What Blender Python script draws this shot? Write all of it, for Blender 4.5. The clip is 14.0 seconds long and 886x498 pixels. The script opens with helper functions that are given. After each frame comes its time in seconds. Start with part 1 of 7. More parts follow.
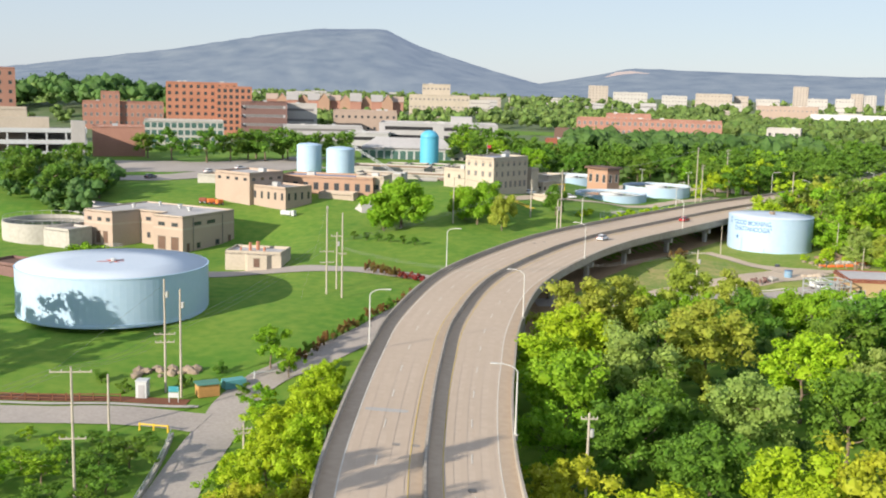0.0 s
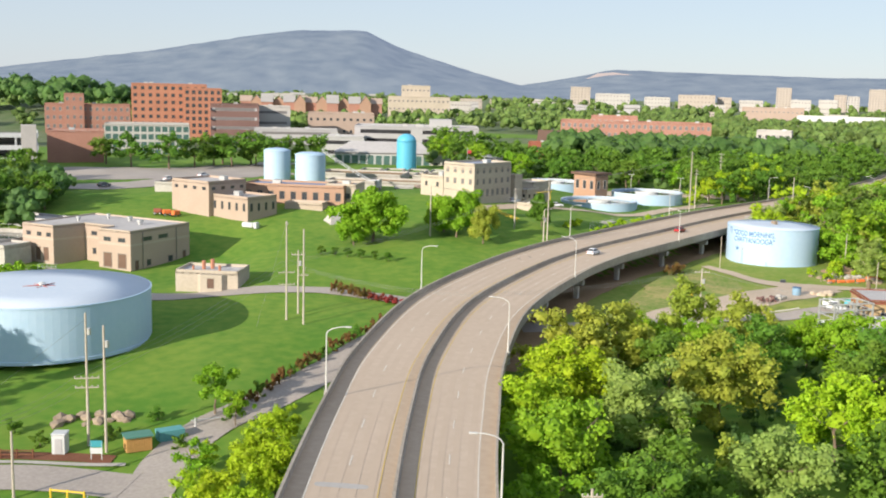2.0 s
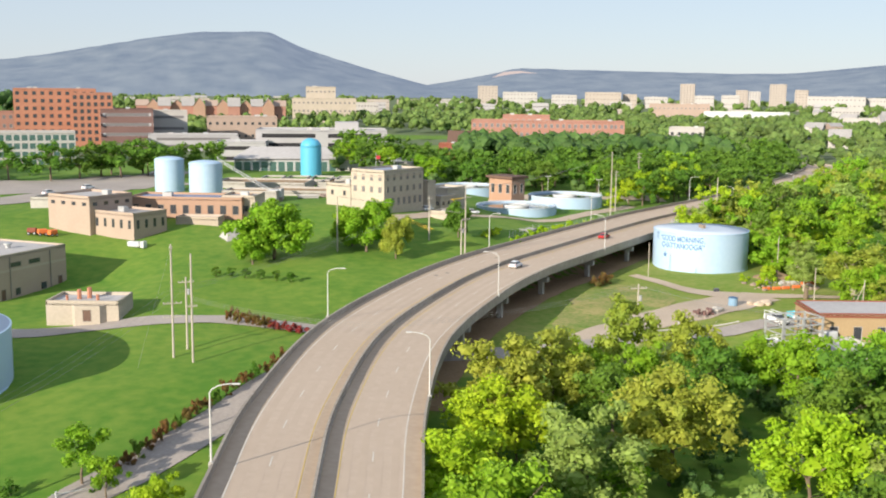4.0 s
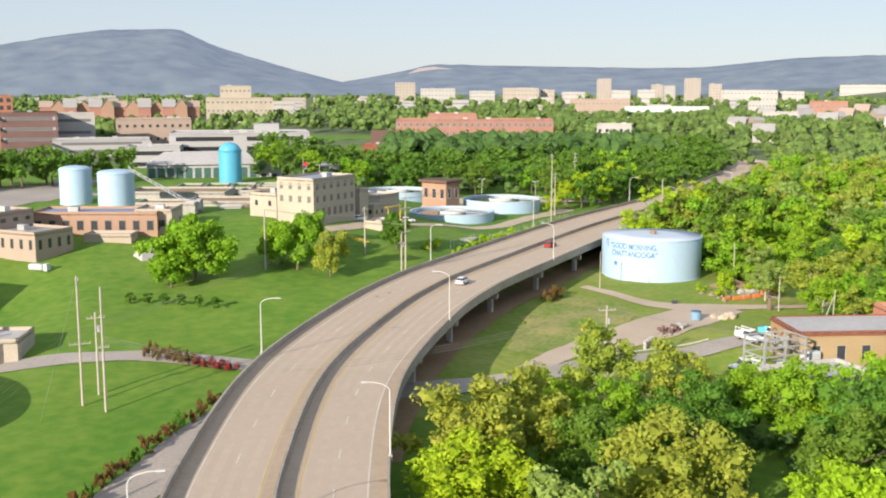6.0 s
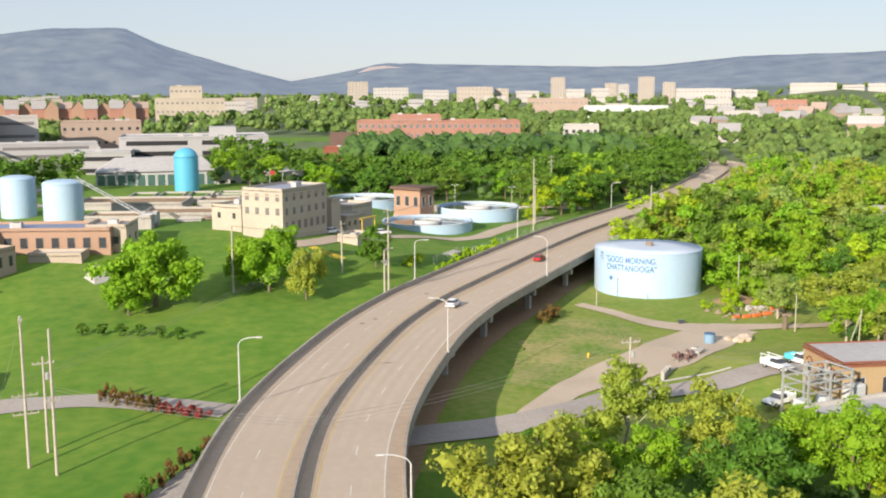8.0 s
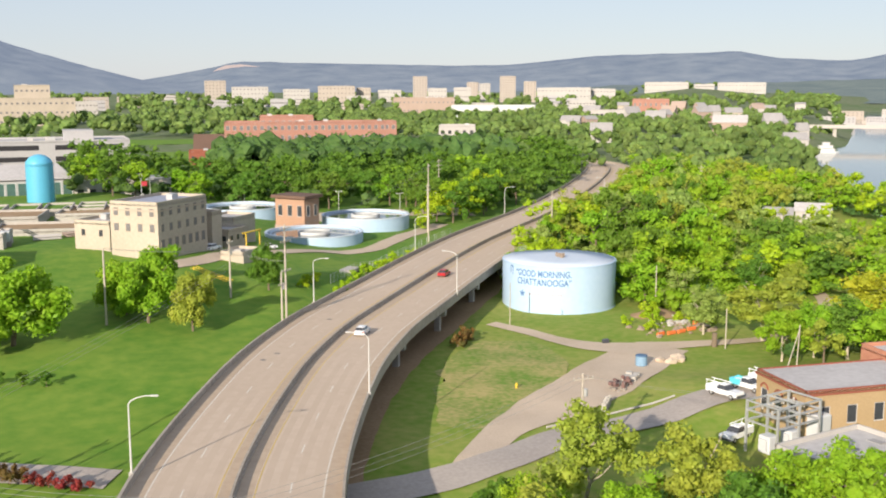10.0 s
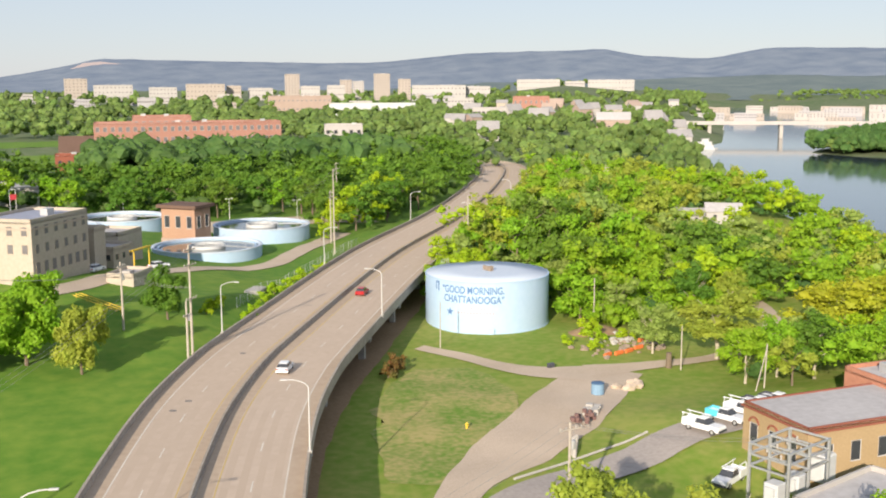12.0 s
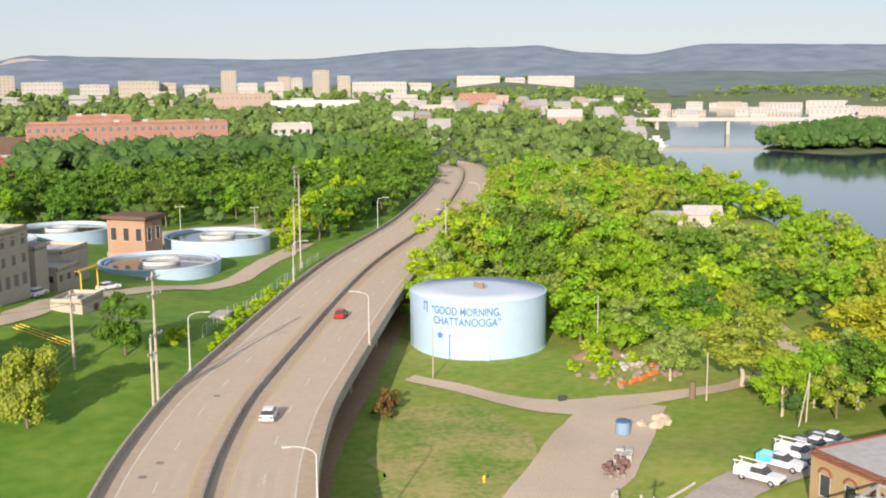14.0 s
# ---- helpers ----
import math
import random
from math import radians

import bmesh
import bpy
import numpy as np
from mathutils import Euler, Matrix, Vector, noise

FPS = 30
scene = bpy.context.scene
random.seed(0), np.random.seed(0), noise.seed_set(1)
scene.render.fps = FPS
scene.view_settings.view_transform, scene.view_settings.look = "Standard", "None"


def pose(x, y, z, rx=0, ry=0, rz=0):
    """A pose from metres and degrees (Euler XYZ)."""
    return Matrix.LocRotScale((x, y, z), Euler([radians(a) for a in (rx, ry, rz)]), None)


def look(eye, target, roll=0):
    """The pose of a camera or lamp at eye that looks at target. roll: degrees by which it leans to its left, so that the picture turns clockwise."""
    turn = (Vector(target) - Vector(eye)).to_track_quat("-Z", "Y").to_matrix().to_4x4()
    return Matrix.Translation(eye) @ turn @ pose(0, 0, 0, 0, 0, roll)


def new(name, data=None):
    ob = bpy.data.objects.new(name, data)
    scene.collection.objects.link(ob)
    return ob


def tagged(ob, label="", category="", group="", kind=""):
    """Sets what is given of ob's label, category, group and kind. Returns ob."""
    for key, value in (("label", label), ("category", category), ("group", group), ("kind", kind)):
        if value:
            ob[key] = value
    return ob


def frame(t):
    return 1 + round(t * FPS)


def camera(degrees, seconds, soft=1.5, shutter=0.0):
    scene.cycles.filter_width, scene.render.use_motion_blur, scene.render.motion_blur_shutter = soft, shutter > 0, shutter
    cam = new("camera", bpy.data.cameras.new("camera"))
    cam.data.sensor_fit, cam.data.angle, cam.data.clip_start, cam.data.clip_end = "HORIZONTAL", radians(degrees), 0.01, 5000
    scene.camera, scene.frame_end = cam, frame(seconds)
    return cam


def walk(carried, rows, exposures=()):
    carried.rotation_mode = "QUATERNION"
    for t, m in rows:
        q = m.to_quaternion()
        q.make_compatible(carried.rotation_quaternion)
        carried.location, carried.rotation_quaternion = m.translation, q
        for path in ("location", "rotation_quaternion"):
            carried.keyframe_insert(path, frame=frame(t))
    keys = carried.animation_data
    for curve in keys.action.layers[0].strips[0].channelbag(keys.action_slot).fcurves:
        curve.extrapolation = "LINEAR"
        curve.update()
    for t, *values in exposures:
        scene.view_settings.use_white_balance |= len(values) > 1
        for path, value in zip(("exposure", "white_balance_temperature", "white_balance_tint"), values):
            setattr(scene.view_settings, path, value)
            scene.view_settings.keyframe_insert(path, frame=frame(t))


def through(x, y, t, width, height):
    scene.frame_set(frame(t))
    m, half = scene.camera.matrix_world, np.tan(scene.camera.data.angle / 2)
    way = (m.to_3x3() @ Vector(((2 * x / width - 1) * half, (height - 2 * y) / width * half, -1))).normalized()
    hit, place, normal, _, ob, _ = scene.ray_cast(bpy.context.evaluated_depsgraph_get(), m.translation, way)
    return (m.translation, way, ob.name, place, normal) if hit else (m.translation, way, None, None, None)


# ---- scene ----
cam = camera(45.5, 14.0, soft=2.0)
PATH = [
    (0, (0.202, -7.668, 49.058), (0.265, -5.693, 48.753), 1.5),
    (0.5, (0.683, -1.545, 48.996), (0.748, 0.43, 48.692), 1.5),
    (1, (1.297, 4.503, 49.06), (1.368, 6.478, 48.756), 1.5),
    (1.5, (1.763, 10.93, 48.878), (1.844, 12.905, 48.576), 1.4),
    (2, (2.379, 17.077, 48.738), (2.476, 19.052, 48.437), 1.4),
    (2.5, (2.947, 22.865, 48.728), (3.078, 24.838, 48.428), 1.2),
    (3, (3.365, 28.709, 48.766), (3.538, 30.679, 48.467), 1.1),
    (3.5, (3.669, 34.226, 48.8), (3.888, 36.191, 48.502), 0.8),
    (4, (3.875, 39.665, 48.852), (4.14, 41.625, 48.554), 0.6),
    (6.5, (1.716, 66.13, 50.054), (2.154, 68.058, 49.749), -0.1),
    (7, (1.329, 71.957, 50.136), (1.78, 73.882, 49.831), -0.2),
    (9.5, (-2.226, 99.05, 50.989), (-1.544, 100.905, 50.68), 0.0),
    (10, (-2.217, 105.367, 50.868), (-1.458, 107.191, 50.559), -0.1),
    (10.5, (-2.205, 111.372, 50.926), (-1.363, 113.16, 50.616), -0.2),
    (11, (-2.374, 117.325, 50.941), (-1.472, 119.082, 50.629), -0.2),
    (11.5, (-2.154, 123.559, 50.927), (-1.213, 125.296, 50.614), -0.1),
    (12, (-1.741, 129.718, 50.816), (-0.764, 131.435, 50.502), -0.2),
    (12.5, (-1.215, 135.6, 50.814), (-0.204, 137.297, 50.499), -0.1),
    (13, (-0.542, 141.448, 50.931), (0.495, 143.128, 50.613), -0.2),
    (13.5, (0.022, 146.683, 51.04), (1.082, 148.348, 50.721), -0.3),
    (14, (0.944, 152.445, 51.11), (2.022, 154.098, 50.789), -0.3),
]
walk(cam, [(t, look(e, a, r)) for t, e, a, r in PATH], ((0, 0.53, 6500, 10), (4, 0.52, 6520, 10.5), (7, 0.50, 6600, 11.5), (10, 0.46, 6700, 13), (14, 0.44, 6750, 13.5)))

# ---------------------------------------------------------------- light
SUN_EL, SUN_TO = 19.0, Vector((-0.73, -0.683))
world = bpy.data.worlds.new("sky_world")
scene.world = world
world.use_nodes = True
wn = world.node_tree.nodes
sky = wn.new("ShaderNodeTexSky")
sky.sky_type, sky.sun_disc = "NISHITA", False
sky.sun_elevation, sky.sun_rotation = radians(SUN_EL), math.atan2(SUN_TO.x, SUN_TO.y)
sky.altitude, sky.air_density, sky.dust_density, sky.ozone_density = 200, 1.0, 0.25, 3.0
wn["Background"].inputs["Strength"].default_value = 0.081
veil = wn.new("ShaderNodeMix")
veil.data_type = "RGBA"
veil.inputs[0].default_value, veil.inputs[7].default_value = 0.66, (6.0, 6.7, 7.8, 1)
world.node_tree.links.new(sky.outputs["Color"], veil.inputs[6])
world.node_tree.links.new(veil.outputs[2], wn["Background"].inputs["Color"])
sun = new("sun", bpy.data.lights.new("sun", "SUN"))
sun.data.energy, sun.data.angle, sun.data.color = 5.0, radians(0.6), (1.0, 0.895, 0.74)
sun.matrix_world = look((0, 0, 200), (-SUN_TO.x * 10, -SUN_TO.y * 10, 200 - 10 * math.tan(radians(SUN_EL))))

# ---------------------------------------------------------------- materials
def mat(name, color, rough=0.85, vary=0.25, scale=1.0, second=None, bump=0.0, metal=0.0, spec=0.3, fine=8.0, island=0.0, hue=0.0):
    """A procedural surface: two noise scales between two colours, fine relief."""
    m = bpy.data.materials.new(name)
    m.use_nodes = True
    n, l = m.node_tree.nodes, m.node_tree.links
    b = n["Principled BSDF"]
    b.inputs["Roughness"].default_value, b.inputs["Metallic"].default_value = rough, metal
    b.inputs["Specular IOR Level"].default_value = spec
    tc = n.new("ShaderNodeTexCoord")
    big, small = n.new("ShaderNodeTexNoise"), n.new("ShaderNodeTexNoise")
    big.inputs["Scale"].default_value, big.inputs["Detail"].default_value = scale * 0.12, 4
    small.inputs["Scale"].default_value, small.inputs["Detail"].default_value = scale * fine * 0.25, 3
    for q in (big, small):
        l.new(tc.outputs["Object"], q.inputs["Vector"])
    mix = n.new("ShaderNodeMix")
    mix.data_type = "RGBA"
    c2 = second or tuple(c * (1 - vary) for c in color)
    mix.inputs[6].default_value, mix.inputs[7].default_value = (*color, 1), (*c2, 1)
    add = n.new("ShaderNodeMath")
    add.operation = "ADD"
    l.new(big.outputs["Fac"], add.inputs[0]), l.new(small.outputs["Fac"], add.inputs[1])
    ramp = n.new("ShaderNodeMapRange")
    ramp.inputs[1].default_value, ramp.inputs[2].default_value = 0.75, 1.25
    l.new(add.outputs[0], ramp.inputs[0]), l.new(ramp.outputs[0], mix.inputs[0])
    out = mix.outputs[2]
    if island or hue:
        hsv = n.new("ShaderNodeHueSaturation")
        l.new(out, hsv.inputs["Color"])
        if island:
            geo, mr = n.new("ShaderNodeNewGeometry"), n.new("ShaderNodeMapRange")
            mr.inputs[3].default_value, mr.inputs[4].default_value = 1 - island, 1 + island
            l.new(geo.outputs["Random Per Island"], mr.inputs[0]), l.new(mr.outputs[0], hsv.inputs["Value"])
        if hue:
            oi, mr2 = n.new("ShaderNodeObjectInfo"), n.new("ShaderNodeMapRange")
            mr2.inputs[3].default_value, mr2.inputs[4].default_value = 0.5 - hue * 0.5, 0.5 + hue * 0.35
            l.new(oi.outputs["Random"], mr2.inputs[0]), l.new(mr2.outputs[0], hsv.inputs["Hue"])
        out = hsv.outputs["Color"]
    l.new(out, b.inputs["Base Color"])
    if bump:
        bp = n.new("ShaderNodeBump")
        bp.inputs["Strength"].default_value, bp.inputs["Distance"].default_value = bump, 0.1
        l.new(small.outputs["Fac"], bp.inputs["Height"]), l.new(bp.outputs["Normal"], b.inputs["Normal"])
    return m


def leafy(name, color, second, island=0.2, hue=0.03, through=0.36):
    """Foliage: a leaf surface that lets some light through."""
    m = mat(name, color, 0.6, 0.3, 0.6, second, 0.0, 0.0, 0.25, 4.0, island, hue)
    n, l = m.node_tree.nodes, m.node_tree.links
    b, tr, mx = n["Principled BSDF"], n.new("ShaderNodeBsdfTranslucent"), n.new("ShaderNodeMixShader")
    mx.inputs[0].default_value = through
    src = b.inputs["Base Color"].links[0].from_socket
    l.new(src, tr.inputs["Color"])
    l.new(b.outputs[0], mx.inputs[1]), l.new(tr.outputs[0], mx.inputs[2])
    l.new(mx.outputs[0], n["Material Output"].inputs["Surface"])
    return m


GRASS = mat("grass", (0.078, 0.192, 0.016), 0.95, 0.3, 0.35, (0.16, 0.255, 0.032), 0.6, fine=5)
MEADOW = mat("rough_meadow", (0.150, 0.250, 0.026), 0.95, 0.3, 0.5, (0.275, 0.300, 0.070), 0.6, fine=5)
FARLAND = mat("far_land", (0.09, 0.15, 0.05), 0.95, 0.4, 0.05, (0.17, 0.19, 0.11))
DRYGRASS = mat("dry_grass", (0.38, 0.325, 0.13), 0.95, 0.3, 0.9, (0.13, 0.235, 0.03), 0.5, fine=5)
GRAVEL = mat("gravel", (0.565, 0.465, 0.365), 0.95, 0.25, 0.8, (0.46, 0.37, 0.28), 0.6, fine=20)
ASPHALT = mat("old_asphalt", (0.42, 0.375, 0.34), 0.9, 0.2, 0.5, (0.33, 0.295, 0.27), 0.2, fine=16)
DECK = mat("deck_concrete", (0.55, 0.445, 0.35), 0.9, 0.2, 0.35, (0.495, 0.395, 0.305), 0.2, fine=8)
PARAPET = mat("parapet_concrete", (0.42, 0.375, 0.32), 0.9, 0.3, 0.6, (0.3, 0.265, 0.225), 0.2)
WHEELED = mat("worn_wheel_lane", (0.53, 0.425, 0.33), 0.85, 0.1, 0.2, (0.49, 0.39, 0.3), 0.1, fine=6)
SHOULDER = mat("stained_concrete", (0.42, 0.325, 0.24), 0.9, 0.2, 0.4, (0.48, 0.38, 0.285), 0.2, fine=10)
CONCRETE = mat("weathered_concrete", (0.46, 0.44, 0.41), 0.9, 0.3, 0.6, (0.37, 0.35, 0.32), 0.2)
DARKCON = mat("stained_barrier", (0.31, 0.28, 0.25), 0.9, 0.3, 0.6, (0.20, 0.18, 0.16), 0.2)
LINE = mat("road_paint", (0.72, 0.68, 0.6), 0.8, 0.2, 3.0)
YLINE = mat("yellow_paint", (0.62, 0.46, 0.16), 0.8, 0.2, 3.0)
TANKBLUE = mat("pale_blue_paint", (0.385, 0.535, 0.7), 0.55, 0.06, 0.5, (0.425, 0.565, 0.72), spec=0.3)
TANKTOP = mat("faded_blue_roof", (0.5, 0.585, 0.69), 0.8, 0.1, 0.6, (0.55, 0.62, 0.71), spec=0.1)
NAVY = mat("navy_letters", (0.10, 0.20, 0.40), 0.6, 0.1, 2.0)
PALEBAR = mat("pale_letters", (0.44, 0.40, 0.46), 0.6, 0.1, 2.0)
RUST = mat("rust_marks", (0.45, 0.12, 0.10), 0.8, 0.3, 2.0)
CYAN = mat("bright_blue_paint", (0.1, 0.42, 0.62), 0.45, 0.08, 0.8, spec=0.4)
WHITEP = mat("white_paint", (0.55, 0.57, 0.58), 0.6, 0.08, 0.8)
TAN = mat("tan_brick", (0.43, 0.34, 0.28), 0.9, 0.15, 1.0, (0.38, 0.295, 0.24), 0.2, fine=14)
TANLIGHT = mat("tan_band", (0.47, 0.39, 0.32), 0.9, 0.12, 1.0)
CREAM = mat("cream_stone", (0.48, 0.42, 0.345), 0.9, 0.12, 0.8, (0.41, 0.36, 0.295), 0.2)
BRICK = mat("red_brick", (0.3, 0.105, 0.07), 0.9, 0.2, 1.0, (0.25, 0.085, 0.055), 0.2, fine=14)
ORBRICK = mat("orange_brick", (0.46, 0.215, 0.14), 0.9, 0.2, 0.8, (0.38, 0.17, 0.11))
PLUM = mat("plum_brick", (0.20, 0.12, 0.11), 0.8, 0.2, 0.8)
PINKST = mat("pink_stone", (0.4, 0.31, 0.26), 0.9, 0.12, 0.8)
GREYST = mat("grey_panels", (0.42, 0.415, 0.43), 0.8, 0.12, 0.8)
PALEST = mat("pale_render", (0.46, 0.44, 0.42), 0.85, 0.1, 0.8)
ROOFL = mat("pale_roof_membrane", (0.50, 0.485, 0.48), 0.85, 0.15, 0.5, (0.40, 0.385, 0.38))
ROOFG = mat("grey_roof", (0.36, 0.35, 0.35), 0.85, 0.2, 0.5)
ROOFB = mat("brown_roof", (0.16, 0.10, 0.075), 0.85, 0.2, 0.8)
# Far brick paled and muted, with distance haze put into its colour.
FARBRICK = mat("hazed_brick", (0.4, 0.215, 0.165), 0.9, 0.2, 1.0, (0.34, 0.175, 0.135))
# Panes lightened for haze on far windows; the office shares this grey.
FARGLASS = mat("grey_glass", (0.2, 0.19, 0.195), 0.3, 0.2, 1.0)
GLASS = mat("dark_glass", (0.06, 0.065, 0.075), 0.12, 0.2, 1.0, spec=0.6)
GREENGLASS = mat("green_glass", (0.08, 0.15, 0.14), 0.12, 0.2, 1.0, spec=0.6)
WOOD = mat("pole_wood", (0.50, 0.45, 0.38), 0.9, 0.25, 2.0)
CEDAR = mat("cedar_boards", (0.50, 0.28, 0.10), 0.8, 0.2, 2.0)
SALMON = mat("salmon_brick", (0.42, 0.275, 0.20), 0.9, 0.15, 1.0, (0.36, 0.23, 0.165), 0.2, fine=14)
CITY = mat("pale_city_stone", (0.45, 0.435, 0.42), 0.85, 0.1, 0.5)
CITYWARM = mat("warm_city_stone", (0.42, 0.37, 0.325), 0.85, 0.1, 0.5)
STEEL = mat("galvanised_steel", (0.55, 0.56, 0.56), 0.45, 0.15, 2.0, metal=0.5)
LAMPGREY = mat("pale_steel", (0.62, 0.62, 0.60), 0.5, 0.1, 2.0, metal=0.2)
WIRE = mat("wire", (0.30, 0.30, 0.29), 0.6, 0.1, 2.0)
YELLOW = mat("yellow_paint_metal", (0.72, 0.50, 0.06), 0.5, 0.1, 2.0)
ORANGE = mat("orange_barrier", (0.78, 0.20, 0.06), 0.6, 0.15, 2.0)
DIRT = mat("bare_soil", (0.36, 0.25, 0.15), 0.95, 0.3, 0.8, (0.27, 0.18, 0.10), 0.5)
ROCK = mat("rubble_stone", (0.36, 0.29, 0.22), 0.95, 0.3, 1.5, (0.22, 0.17, 0.13), 0.5)
MULCH = mat("mulch", (0.20, 0.085, 0.05), 0.95, 0.3, 2.0)
SLUDGE = mat("settling_water", (0.11, 0.13, 0.12), 0.06, 0.2, 0.3, spec=0.5)
RIVER = mat("river_water", (0.055, 0.085, 0.10), 0.07, 0.2, 0.02, spec=0.6)
CARWHITE = mat("white_car_paint", (0.78, 0.80, 0.82), 0.3, 0.03, 1.0, spec=0.5)
CARRED = mat("red_car_paint", (0.40, 0.03, 0.035), 0.3, 0.05, 1.0, spec=0.5)
CARDARK = mat("dark_car_paint", (0.06, 0.065, 0.08), 0.3, 0.05, 1.0, spec=0.5)
CARCYAN = mat("turquoise_car_paint", (0.10, 0.55, 0.68), 0.35, 0.05, 1.0, spec=0.5)
TYRE = mat("tyre_rubber", (0.025, 0.025, 0.025), 0.8, 0.1, 3.0)
LAMPRED = mat("red_lens", (0.45, 0.02, 0.02), 0.3, 0.05, 3.0)
BARK = mat("bark", (0.22, 0.17, 0.12), 0.95, 0.3, 3.0, (0.13, 0.10, 0.075), 0.4)
PALEBARK = mat("pale_bark", (0.52, 0.46, 0.36), 0.95, 0.3, 3.0)
LEAF = [leafy("leaf_mid", (0.185, 0.38, 0.020), (0.29, 0.465, 0.028)),
        leafy("leaf_bright", (0.305, 0.48, 0.018), (0.415, 0.55, 0.024)),
        leafy("leaf_dark", (0.095, 0.215, 0.024), (0.165, 0.30, 0.034)),
        leafy("leaf_olive", (0.37, 0.42, 0.055), (0.285, 0.375, 0.05)),
        leafy("leaf_gold", (0.44, 0.45, 0.030), (0.36, 0.43, 0.032)),
        leafy("leaf_greyish", (0.24, 0.355, 0.075), (0.325, 0.43, 0.10))]
# Darker, bluer leaf: distance and undergrowth shade are put into its colour.
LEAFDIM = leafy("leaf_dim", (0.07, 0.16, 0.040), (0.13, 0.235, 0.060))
LEAFRED = leafy("leaf_russet", (0.24, 0.12, 0.04), (0.15, 0.15, 0.04))
LEAFCRIM = leafy("leaf_crimson", (0.38, 0.05, 0.06), (0.25, 0.07, 0.05))
# Greyer leaf: the haze over distant treetops is put into its colour.
LEAFFAR = leafy("leaf_far_hazed", (0.125, 0.225, 0.055), (0.225, 0.315, 0.085), 0.35, 0.0)


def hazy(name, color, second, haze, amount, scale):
    """Distant hillside: kilometres of bright hazy air are put in as bluish emission."""
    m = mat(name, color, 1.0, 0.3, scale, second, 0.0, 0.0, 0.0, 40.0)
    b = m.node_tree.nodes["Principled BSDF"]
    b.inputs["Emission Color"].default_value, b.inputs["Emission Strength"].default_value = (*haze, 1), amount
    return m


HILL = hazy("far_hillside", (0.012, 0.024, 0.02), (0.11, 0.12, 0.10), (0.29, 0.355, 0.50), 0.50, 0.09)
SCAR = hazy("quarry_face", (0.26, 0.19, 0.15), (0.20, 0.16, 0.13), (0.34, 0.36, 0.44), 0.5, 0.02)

# ---------------------------------------------------------------- helpers
def finish(name, bm, material, parent=None, label="", smooth=False):
    me = bpy.data.meshes.new(name)
    if smooth:
        for f in bm.faces:
            f.smooth = True
    bm.to_mesh(me)
    bm.free()
    for m_ in (material if isinstance(material, (list, tuple)) else [material]):
        me.materials.append(m_)
    ob = new(name, me)
    if parent:
        ob.parent = parent
    if label:
        ob["label"] = label
    return ob


def part(name, bm, material, parent, label="", smooth=False):
    return finish(name, bm, material, parent, label, smooth)


def thing(name, label, category, m=None, group="", kind=""):
    ob = new(name)
    if m is not None:
        ob.matrix_world = m
    return tagged(ob, label, category, group, kind)


def box(bm, x0, y0, z0, x1, y1, z1, bevel=0.0):
    v = bmesh.ops.create_cube(bm, size=1)["verts"]
    for q in v:
        q.co = Vector((x0 + (q.co.x + 0.5) * (x1 - x0), y0 + (q.co.y + 0.5) * (y1 - y0), z0 + (q.co.z + 0.5) * (z1 - z0)))
    if bevel:
        es = list({e for q in v for e in q.link_edges})
        bmesh.ops.bevel(bm, geom=es, offset=bevel, segments=1, affect="EDGES")
    return bm


def boxes(*bs):
    bm = bmesh.new()
    for b in bs:
        box(bm, *b)
    return bm


def rod(bm, a, b, r0, r1=None, seg=6):
    a, b = Vector(a), Vector(b)
    d = b - a
    rot = d.to_track_quat("Z", "Y").to_matrix().to_4x4()
    bmesh.ops.create_cone(bm, cap_ends=True, segments=seg, radius1=r0, radius2=r0 if r1 is None else r1, depth=d.length,
                          matrix=Matrix.Translation((a + b) / 2) @ rot)
    return bm


def rods(*rs):
    bm = bmesh.new()
    for r in rs:
        rod(bm, *r)
    return bm


def lathe(bm, profile, seg=48, caps=True):
    """A turned form from (radius, z) pairs."""
    rings = [[bm.verts.new((r * math.cos(2 * math.pi * k / seg), r * math.sin(2 * math.pi * k / seg), z)) for k in range(seg)] for r, z in profile]
    for a, b in zip(rings, rings[1:]):
        for k in range(seg):
            bm.faces.new((a[k], a[(k + 1) % seg], b[(k + 1) % seg], b[k]))
    if caps:
        bm.faces.new(list(reversed(rings[0])))
        bm.faces.new(rings[-1])
    return bm


def prism(bm, pts, z0, z1):
    lo, hi = [bm.verts.new((x, y, z0)) for x, y in pts], [bm.verts.new((x, y, z1)) for x, y in pts]
    n = len(pts)
    for k in range(n):
        bm.faces.new((lo[k], lo[(k + 1) % n], hi[(k + 1) % n], hi[k]))
    bm.faces.new(list(reversed(lo))), bm.faces.new(hi)
    bmesh.ops.recalc_face_normals(bm, faces=bm.faces)
    return bm


def smooth(a, b, v):
    u = np.clip((v - a) / (b - a), 0, 1)
    return u * u * (3 - 2 * u)


